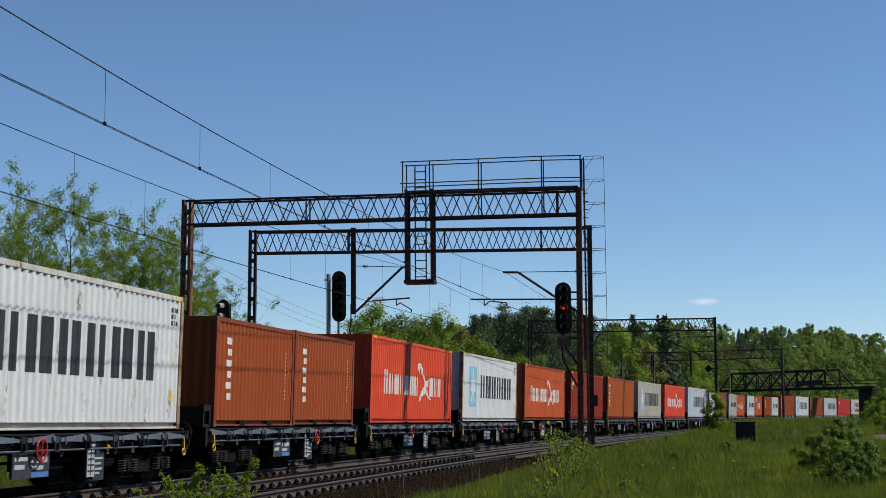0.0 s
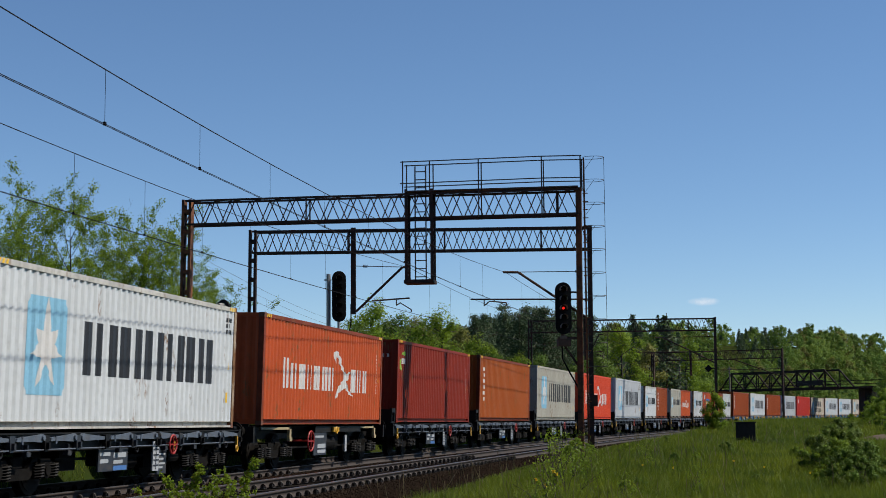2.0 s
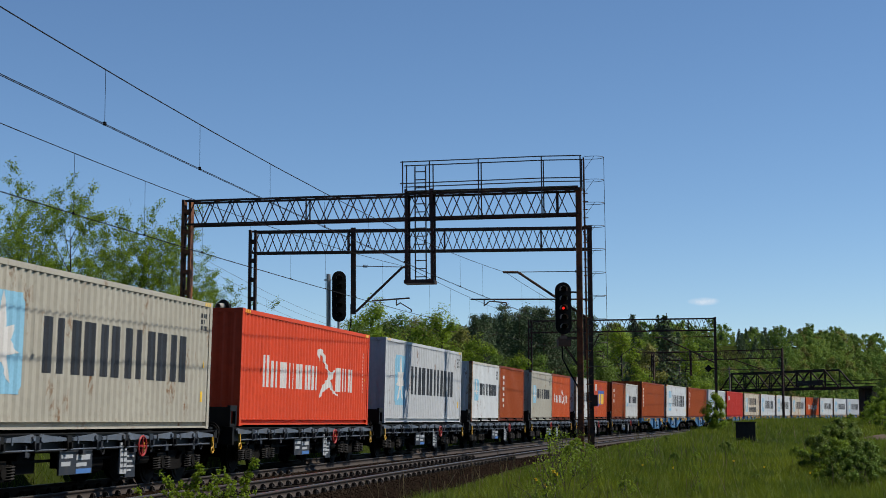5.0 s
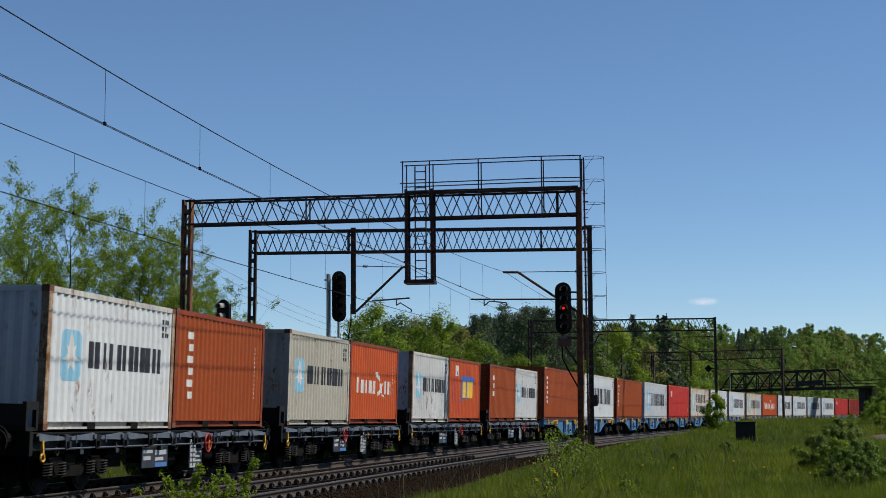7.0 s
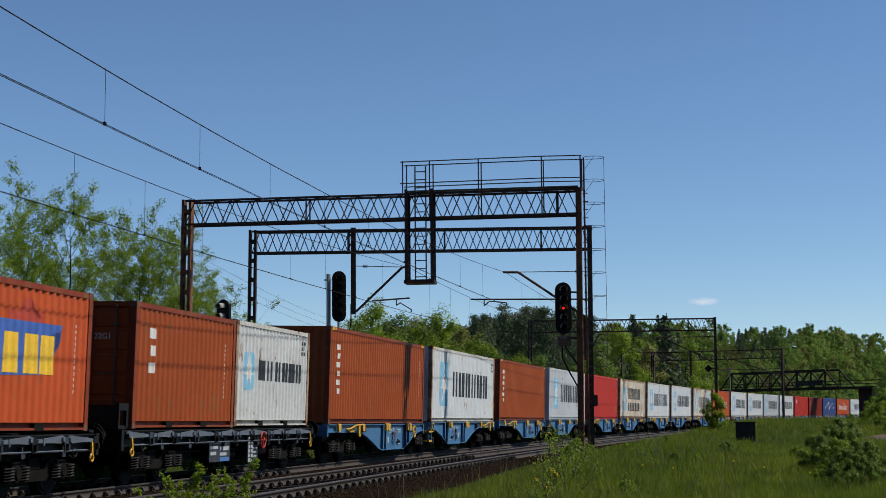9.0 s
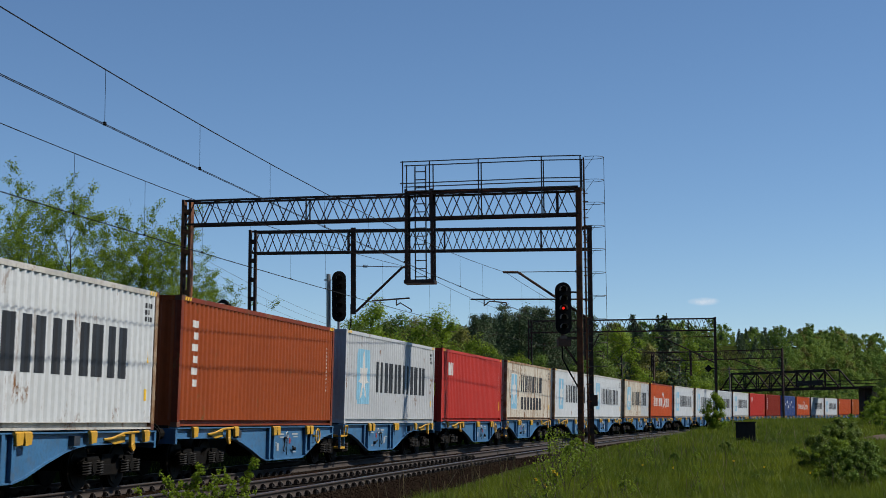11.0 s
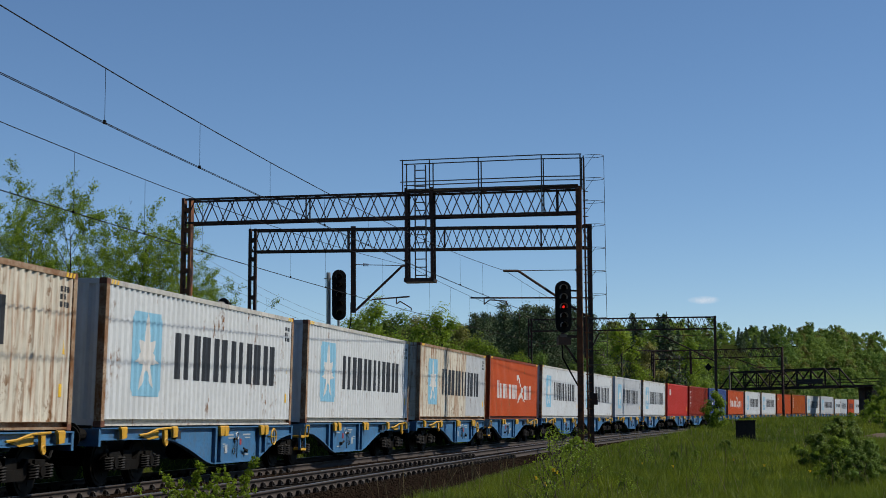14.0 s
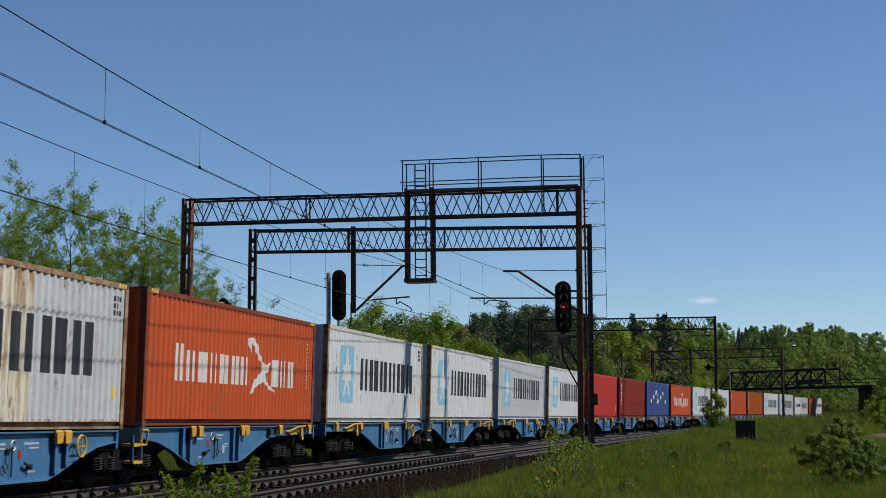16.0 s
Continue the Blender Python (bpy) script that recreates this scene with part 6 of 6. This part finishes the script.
def build_trees():
    rnd = random.Random(5)
    # sideways tangent, height of the tip as a tangent, distance, kind
    near = [(-0.283, 0.174, 62, 0), (-0.254, 0.177, 60, 1), (-0.238, 0.150, 66, 3), (-0.226, 0.142, 63, 2), (-0.211, 0.158, 61, 0), (-0.196, 0.135, 66, 3), (-0.182, 0.146, 64, 1), (-0.169, 0.124, 66, 2),
            (-0.300, 0.160, 66, 3), (-0.268, 0.142, 70, 2), (-0.312, 0.165, 64, 1), (-0.174, 0.115, 60, 3), (-0.222, 0.128, 72, 1), (-0.245, 0.125, 73, 0), (-0.29, 0.13, 74, 1), (-0.146, 0.098, 76, 2), (-0.160, 0.105, 70, 3), (-0.2, 0.118, 70, 3)]
    for px, tip, y, k in near:
        plant("leader%d" % k, px * y, y, EYE.z + tip * y - ground_at(px * y, y, 0.15), "slender spring tree with tufts of fresh green leaves on bare twigs", rnd.uniform(0, 6.28), group="trees beside the train")
    # undergrowth behind the train
    for i in range(46):
        s = rnd.uniform(18, 100)
        p, _ = rail_point(s, -rnd.uniform(7.5, 15), 0, False)
        plant("under%d" % rnd.randrange(3), p.x, p.y, rnd.uniform(2.0, 3.6), "low green bush on the bank beyond the train", rnd.uniform(0, 6.28), group="bushes on the bank", word="bush")
    # more bushes, added close in to hide sunlit ground seen under the wagons
    for i in range(44):
        p, _ = rail_point(rnd.uniform(-26, 45), -rnd.uniform(4.0, 5.2), 0, False)
        plant("under%d" % rnd.randrange(3), p.x, p.y, rnd.uniform(0.9, 1.5), "low green bush on the bank beyond the train", rnd.uniform(0, 6.28), group="bushes on the bank", word="bush")
    # singled-out trees before the woods: tangent, distance, height, kind
    for px, tip, y, kind in ((-0.0485, 0.0826, 100, "broad1"), (-0.056, 0.068, 96, "broad0"), (-0.030, 0.074, 112, "broad3"), (-0.017, 0.0715, 118, "broad2"), (-0.002, 0.0765, 108, "broad1"), (0.010, 0.064, 122, "broad2"), (0.0235, 0.0575, 100, "broad1"), (0.035, 0.047, 96, "broad0"),
                             (-0.10, 0.046, 105, "broad0"), (-0.117, 0.042, 112, "broad1"), (0.118, 0.064, 150, "broad1"), (0.105, 0.054, 140, "broad3"), (0.147, 0.072, 176, "spruce0"), (0.128, 0.064, 190, "spruce1"), (0.16, 0.055, 190, "broad1"), (0.09, 0.045, 128, "broad0"), (0.135, 0.052, 165, "broad2"), (0.065, 0.046, 120, "broad3"), (0.05, 0.046, 112, "broad1")):
        plant(kind, px * y, y, EYE.z + tip * y - ground_at(px * y, y, 0.15), "dark pointed spruce before the woods" if "spruce" in kind else "leafy spring tree before the woods", rnd.uniform(0, 6.28))
    # the stand of tall pines
    for i in range(30):
        px, y = 0.016 + 0.084 * (i + rnd.random()) / 30, rnd.uniform(140, 185)
        tip = 0.069 + 0.009 * math.sin(math.pi * min(1.0, max(0.0, (px - 0.016) / 0.095))) + rnd.uniform(-0.009, 0.003)
        plant("tallpine%d" % rnd.randrange(3), px * y, y, EYE.z + tip * y - ground_at(px * y, y, 0.15), "tall dark green pine with a bare lower trunk", rnd.uniform(0, 6.28))
    # the wooded slope
    made, rest = 0, []
    for i in range(9000):
        if made >= 720:
            break
        px = rnd.uniform(-0.10, 0.31)
        d = 105 + 430 * rnd.random() ** 0.85
        x, y = px * d, d
        s, u = to_track(x, y)
        if u > -17:
            continue
        made += 1
        pine = (0.02 < px < 0.095 and 150 < d < 330 and rnd.random() < 0.6) or (0.19 < px < 0.235 and d > 400 and rnd.random() < 0.8) or rnd.random() < 0.06
        kind = rnd.choice(("pine0", "pine1", "spruce0", "spruce1")) if pine else "wood%d" % rnd.randrange(5)
        h = rnd.uniform(7.0, 10.0) if pine else rnd.uniform(5.0, 8.5)
        if px < -0.045:
            h *= 0.55
        elif px < -0.012 and d < 260:
            h *= 0.75
        if 0.005 < px < 0.105 and d < 260 and not pine:
            h *= 0.62
        if d > 400 and pine:
            h *= 0.65
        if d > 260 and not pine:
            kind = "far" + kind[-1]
        if d < 205 and made < 400:
            plant(kind, x, y, h * 0.9, "dark green conifer on the wooded slope" if pine else "leafy spring tree on the wooded slope", rnd.uniform(0, 6.28))
        else:
            rest.append((kind, x, y, h, rnd.uniform(0, 6.28)))
    for i in range(170):
        d = rnd.uniform(330, 540)
        x, y = rnd.uniform(0.20, 0.33) * d, d
        if to_track(x, y)[1] < -20:
            rest.append(("far%d" % rnd.randrange(5), x, y, rnd.uniform(5.0, 7.5), rnd.uniform(0, 6.28)))
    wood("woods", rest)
    for i in range(26):
        px, d = rnd.uniform(0.290, 0.33), rnd.uniform(170, 300)
        x, y = px * d, d
        s, u = to_track(x, y)
        if u > 9:
            plant("broad%d" % rnd.randrange(4), x, y, rnd.uniform(5, 8), "leafy spring tree on the wooded slope", rnd.uniform(0, 6.28))
    # unseen spruces added behind the camera keep sky light off the container ends
    for i in range(60):
        x = -75 + 2.4 * i + rnd.uniform(-1, 1)
        plant("spruce%d" % rnd.randrange(2), x, -9 - rnd.uniform(0, 5), rnd.uniform(22, 27), "unseen spruce added behind the camera to block sky light", rnd.uniform(0, 6.28), group="trees at the back of the meadow")
    # bushes and weeds on the near side
    for px, y, h, k in ((0.262, 38, 1.1, 2), (0.272, 37, 1.0, 2), (0.280, 39, 1.25, 2), (0.253, 39, 0.8, 1), (0.254, 45, 1.55, 2), (0.263, 46, 1.75, 2), (0.246, 47, 1.2, 2), (0.271, 44, 1.15, 2), (0.258, 44, 1.2, 0), (0.289, 122, 2.6, 1), (0.296, 126, 3.2, 0), (0.284, 118, 1.6, 1), (0.289, 105, 2.0, 1), (0.281, 112, 1.5, 0), (0.299, 100, 2.4, 1), (0.268, 118, 0.9, 1), (0.305, 110, 3.0, 0), (0.302, 135, 4.2, 1), (0.30, 70, 1.4, 2), (0.087, 50, 0.95, 1), (0.0815, 47, 0.8, 0), (0.094, 52, 0.7, 1), (0.119, 56, 0.55, 0), (0.118, 33, 0.5, 1), (0.128, 36, 0.42, 2), (0.152, 48, 0.6, 2), (0.165, 52, 0.5, 1), (0.205, 40, 0.45, 2), (0.185, 60, 0.7, 2), (0.232, 55, 0.6, 1), (0.145, 70, 0.6, 2)):
        plant("bush%d" % k, px * y, y, h, "dense green bush in the long grass", rnd.uniform(0, 6.28), group="bushes in the grass", word="bush")
    plant("sapling", 0.1785 * 95, 95, 2.65, "slim bright-green sapling in the grass", 1.0, word="sapling", group="")
    for px, y, h in ((-0.171, 18.0, 1.42), (-0.143, 18.6, 1.42), (-0.203, 17.6, 0.85), (-0.182, 17.7, 1.1), (-0.158, 18.2, 1.05)):
        plant("shrub", px * y, y, h, "small leafy shrub at the edge of the ballast", rnd.uniform(0, 6.28), word="shrub", group="shrubs by the ballast")
    for px, y, h in ((0.075, 23, 1.55), (0.088, 30, 1.5), (0.083, 36, 1.4), (0.093, 44, 1.2), (0.10, 40, 0.9), (0.125, 30, 0.8), (0.068, 26, 0.9), (0.17, 34, 0.9), (0.13, 44, 1.0), (0.07, 45, 1.1)):
        plant("weed", px * y, y, h, "thin leafy weed stalk in the grass", rnd.uniform(0, 6.28), word="weed", group="weeds in the grass")


build_trees()


# ---------------- grass, flowers, stones ----------------
def heights(x, y):
    return np.array([ground_at(a, b) for a, b in zip(x, y)])


def build_grass():
    rng = np.random.default_rng(3)
    n = 430000
    d = 20 * (150 / 20) ** rng.random(n)
    px = rng.uniform(-0.08, 0.34, n)
    x, y = px * d, d
    su = np.array([to_track(a, b) for a, b in zip(x, y)])
    keep = (su[:, 1] > 5.95 + 0.5 * rng.random(n)) & (su[:, 1] < 60)
    x, y, d, su = x[keep], y[keep], d[keep], su[keep]
    # the foot of the bank beyond the train
    far = np.array([rail_point(a, b, 0, False)[0][:2] for a, b in zip(rng.uniform(-24, 70, 26000), rng.uniform(-6.0, -2.75, 26000))])
    x, y = np.concatenate([x, far[:, 0]]), np.concatenate([y, far[:, 1]])
    d, z = np.hypot(x, y), heights(x, y)
    su = np.concatenate([su, np.full((len(far), 2), 9.0)])
    n = len(x)
    patch = np.array([noise.noise(Vector((a * 0.35, b * 0.2, 0))) for a, b in zip(x, y)])
    edge = np.clip((su[:, 1] - 5.9) / 2.0, 0.25, 1)
    tuft = np.array([noise.noise(Vector((a * 1.3, b * 0.8, 7))) for a, b in zip(x, y)])
    h = np.clip(0.27 + 0.2 * patch + 0.2 * tuft, 0.06, 0.7) * rng.uniform(0.45, 1.3, n) * edge
    h *= np.where((abs(x - 0.1985 * 82) < 1.3) & (y > 72) & (y < 83), 0.3, 1.0)
    w = (0.0025 + 0.00018 * d) * rng.uniform(0.6, 1.3, n)
    a = rng.uniform(0, 2 * np.pi, n)
    lean = rng.normal(0, 0.42, (n, 2)) * h[:, None]
    cx, cy = np.cos(a) * w, np.sin(a) * w
    base = np.stack([x, y, z - 0.03], 1)
    v = np.empty((n, 3, 3))
    off = np.stack([cx, cy, np.zeros(n)], 1)
    v[:, 0], v[:, 1] = base - off, base + off
    v[:, 2] = base + np.stack([lean[:, 0], lean[:, 1], h], 1)
    f = np.arange(3 * n, dtype=np.int32).reshape(-1, 3)
    tagged(new("grass", bulk("grass", v.reshape(-1, 3), f, GRASS)), "long spring grass on the bank beside the track", "grass", "", "stuff")



def build_straw():
    rng = np.random.default_rng(8)
    n = 900
    d = 22 * (120 / 22) ** rng.random(n)
    x, y = rng.uniform(-0.05, 0.33, n) * d, d
    su = np.array([to_track(a, b) for a, b in zip(x, y)])
    keep = (su[:, 1] > 6.2) & (su[:, 1] < 40) & (np.array([noise.noise(Vector((a * 0.3, b * 0.12, 4))) for a, b in zip(x, y)]) > 0.0)
    x, y, d = x[keep], y[keep], d[keep]
    n = len(x)
    base = np.stack([x, y, heights(x, y) - 0.02], 1)
    h = rng.uniform(0.35, 0.8, n)
    top = base + np.stack([rng.normal(0, 0.2, n) * h, rng.normal(0, 0.2, n) * h, h], 1)
    w = (0.002 + 0.00012 * d)[:, None] * np.stack([np.ones(n), np.zeros(n), np.zeros(n)], 1)
    v = np.stack([base - w, base + w, top + w * 0.6, top - w * 0.6], 1).reshape(-1, 3)
    tagged(new("dry_stalks", bulk("dry_stalks", v, np.arange(4 * n, dtype=np.int32).reshape(-1, 4), STRAW)), "dry straw-coloured stalks among the grass", "dry grass", "", "stuff")


build_grass()
build_straw()


def build_stones():
    rng = np.random.default_rng(9)
    n = 26000
    s = -12 + 75 * rng.random(n) ** 1.4
    u = np.where(rng.random(n) < 0.62, rng.uniform(4.9, 6.5, n), rng.uniform(-1.2, 4.9, n))
    ctr = np.empty((n, 3))
    for i in range(n):
        zz = -0.20 if u[i] < 5.6 else -0.20 - (u[i] - 5.6) * 0.31
        ctr[i] = rail_point(s[i], u[i], zz, False)[0]
    r = rng.uniform(0.013, 0.033, n)
    oct_ = np.array([(1, 0, 0), (-1, 0, 0), (0, 1, 0), (0, -1, 0), (0, 0, 1), (0, 0, -1)], float)
    v = ctr[:, None, :] + oct_[None] * r[:, None, None] * rng.uniform(0.6, 1.3, (n, 6, 3)) + rng.normal(0, 0.006, (n, 6, 3))
    tri = np.array([(0, 2, 4), (2, 1, 4), (1, 3, 4), (3, 0, 4), (2, 0, 5), (1, 2, 5), (3, 1, 5), (0, 3, 5)])
    f = (np.arange(n)[:, None, None] * 6 + tri[None]).reshape(-1, 3)
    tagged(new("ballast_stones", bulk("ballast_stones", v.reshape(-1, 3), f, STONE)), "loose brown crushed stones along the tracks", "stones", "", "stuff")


build_stones()


def build_flowers():
    rnd = random.Random(21)
    for px, py, d in ((0.0715, -0.032, 23), (0.0735, -0.0335, 23.1), (0.060, -0.037, 24), (0.066, -0.041, 24), (0.15, -0.03, 36), (0.19, -0.026, 40), (0.21, -0.03, 38), (0.13, -0.028, 42), (0.24, -0.034, 36)):
        x, y = px * d, d
        gz = ground_at(x, y)
        top = EYE.z + py * d
        root = thing("flower", pose(x, y, gz), "yellow wild flower on a thin green stalk", "flower", "flowers in the grass")
        h = max(0.15, top - gz)
        part("stalk", Geo().tube((0, 0, -0.02), (0, 0, h), 0.005, 5), LEAF_DARK, root)
        g = Geo()
        for i in range(6):
            a = 2 * math.pi * i / 6
            g.add([(0, 0, h), (0.032 * math.cos(a - 0.4), 0.032 * math.sin(a - 0.4), h + 0.02), (0.042 * math.cos(a), 0.042 * math.sin(a), h + 0.03), (0.032 * math.cos(a + 0.4), 0.032 * math.sin(a + 0.4), h + 0.02)], [(0, 1, 2, 3)])
        part("petals", g.tube((0, 0, h - 0.02), (0, 0, h + 0.03), 0.02, 6), PETAL, root)


build_flowers()


def build_poles():
    for px, y, top, bar in ((-0.0065, 138, 0.063, 1), (0.0035, 138, 0.063, 1), (0.1055, 140, 0.046, 0), (0.156, 182, 0.043, 0), (0.189, 215, 0.036, 0)):
        x = px * y
        gz = ground_at(x, y, 0.2)
        root = thing("utility_pole", pose(x, y, gz), "slim grey pole among the trees beyond the line", "pole", "poles beyond the line")
        h = EYE.z + top * y - gz
        part("shaft", Geo().tube((0, 0, 0), (0, 0, h), 0.14, 8, 0.09), TIMBER, root)
        part("crossarm", Geo().beam((-0.9 if bar else -0.3, 0, h - 0.3), (0.9 if bar else 0.3, 0, h - 0.3), 0.1, 0.12), TIMBER, root)


build_poles()


def build_power_line():
    root = thing("power_line", None, "three faint far power wires sagging behind the gantries", "power line", "", "structure")
    for k in range(3):
        a = Vector((-0.172 * 118, 118, EYE.z + (0.1175 - 0.006 * k) * 118))
        b = Vector((-0.03 * 190, 190, EYE.z + (0.058 - 0.003 * k) * 190))
        part("wire", Geo().chain([a.lerp(b, i / 10) - Vector((0, 0, 1.2 * math.sin(math.pi * i / 10))) for i in range(11)], 0.012, 4), RAILING, root)


build_power_line()


def build_earth_patch():
    n = 12
    v, f = [], []
    for i in range(n + 1):
        for j in range(n + 1):
            x, y = 21.8 + 5.2 * i / n, 77 + 8 * j / n
            dome = math.sin(math.pi * i / n) * math.sin(math.pi * j / n)
            v.append((x, y, ground_at(x, y, 0.06) + 0.5 * dome + 0.06 * noise.noise(Vector((x * 2, y * 2, 0)))))
    f = [(i * (n + 1) + j, (i + 1) * (n + 1) + j, (i + 1) * (n + 1) + j + 1, i * (n + 1) + j + 1) for i in range(n) for j in range(n)]
    tagged(new("earth_bank", bulk("earth_bank", v, f, EARTH, True)), "low bank of bare sandy earth among the grass", "earth bank", "", "structure")


build_earth_patch()


def build_cloud():
    # A flat card whose own glow stands in for sunlight on the cloud.
    m = bpy.data.materials.new("glowing_cloud_card")
    m.use_nodes = True
    n, l = m.node_tree.nodes, m.node_tree.links
    t, e, x = n.new("ShaderNodeBsdfTransparent"), n.new("ShaderNodeEmission"), n.new("ShaderNodeMixShader")
    e.inputs[0].default_value, e.inputs[1].default_value = (0.62, 0.70, 0.80, 1), 1.0
    tc, mp, gr, tex = n.new("ShaderNodeTexCoord"), n.new("ShaderNodeMapping"), n.new("ShaderNodeTexGradient"), n.new("ShaderNodeTexNoise")
    gr.gradient_type = "SPHERICAL"
    mp.inputs["Scale"].default_value = (0.022, 1, 0.085)
    tex.inputs["Scale"].default_value, tex.inputs["Detail"].default_value = 0.07, 6
    l.new(tc.outputs["Object"], mp.inputs[0])
    l.new(mp.outputs[0], gr.inputs[0])
    l.new(tc.outputs["Object"], tex.inputs["Vector"])
    mu, r = n.new("ShaderNodeMath"), n.new("ShaderNodeMapRange")
    mu.operation = "MULTIPLY"
    l.new(gr.outputs["Fac"], mu.inputs[0])
    l.new(tex.outputs[0], mu.inputs[1])
    r.inputs[1].default_value, r.inputs[2].default_value, r.inputs[4].default_value = 0.06, 0.42, 0.8
    l.new(mu.outputs[0], r.inputs[0])
    l.new(r.outputs[0], x.inputs[0])
    l.new(t.outputs[0], x.inputs[1])
    l.new(e.outputs[0], x.inputs[2])
    l.new(x.outputs[0], n["Material Output"].inputs[0])
    g = Geo().add([(-48, 0, -12), (48, 0, -12), (48, 0, 12), (-48, 0, 12)], [(0, 1, 2, 3)])
    ob = part("cloud", g, m)
    ob.matrix_basis = pose(0.1735 * 3500, 3500, EYE.z + 0.0795 * 3500)
    tagged(ob, "one small thin white cloud low in the sky", "cloud", "", "structure")


build_cloud()


# ---------------- sleepers and clips ----------------
def build_sleepers():
    body = Geo().prism([(-0.14, -0.2), (0.14, -0.2), (0.11, 0.0), (-0.11, 0.0)], -1.25, 1.25).mesh("sleeper")
    g = Geo().box(-0.09, 0.09, -0.05, 0.05, 0.0, 0.02).ring((0, 0, 0.05), 0.05, 0.018, "x", 10, 5).box(-0.04, 0.04, -0.02, 0.02, 0.02, 0.09)
    clip = g.mesh("rail_clip")
    for u, tr in TRACKS:
        rest = Geo()
        for i in range(-160, 560):
            s = i * 0.6
            p, th = rail_point(s, u, 0, True, u)
            m = track_pose(s, 0, 0)
            m.translation = rail_point(s, u, -0.176, True, u)[0]
            if -14 < s < (76 if u else 40):
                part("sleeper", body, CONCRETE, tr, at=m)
                if u and -9 < s < 30 or (not u and -2 < s < 16):
                    for y in (-0.755, 0.755):
                        for e in ((-0.12, 0.12) if u else (-0.12,)):
                            part("rail_clip", clip, CLIP, tr, at=m @ Matrix.Translation((0, y + e, 0.0)))
                continue
            if -60 < s < 260:
                n = len(rest.v)
                ring = [(-0.14, -0.2), (0.14, -0.2), (0.11, 0.0), (-0.11, 0.0)]
                rest.v += [tuple(m @ Vector((a, y, b))) for y in (-1.25, 1.25) for a, b in ring]
                rest.f += [(n, n + 1, n + 5, n + 4), (n + 1, n + 2, n + 6, n + 5), (n + 2, n + 3, n + 7, n + 6), (n + 3, n, n + 4, n + 7), (n, n + 3, n + 2, n + 1), (n + 4, n + 5, n + 6, n + 7)]
        far = part("far_sleepers", rest, CONCRETE, tr)
        far["kind"] = "stuff"


build_sleepers()


def motions():
    """The train runs along the curve; its wheels turn at the same speed."""
    steps = [0.5 * i for i in range(33)]
    for ob, s, z in TRAIN:
        # half-second keys are set back 0.36 m to fit the camera's view
        walk(ob, [(t, track_pose(s + run(t) + (0.36 if i % 2 else 0.0), 0, z)) for i, t in enumerate(steps)])
    ticks = [i / FPS for i in range(16 * FPS + 1)]
    for k in (-1, 1):
        first = None
        for ob, s, z in TRAIN:
            for w in [q for b in ob.children if b.name.startswith("bogie") for q in b.children if q.name.startswith("wheelset") and q.matrix_basis.translation.x * k > 0]:
                if first is None:
                    walk(w, [(t, Matrix.Translation((0.9 * k, 0, WHEEL_R)) @ Matrix.Rotation((run(t) - run(0)) / WHEEL_R, 4, "Y")) for t in ticks])
                    first = w
                else:
                    w.rotation_mode = "QUATERNION"
                    w.animation_data_create()
                    w.animation_data.action = first.animation_data.action
                    w.animation_data.action_slot = first.animation_data.action_slot


motions()
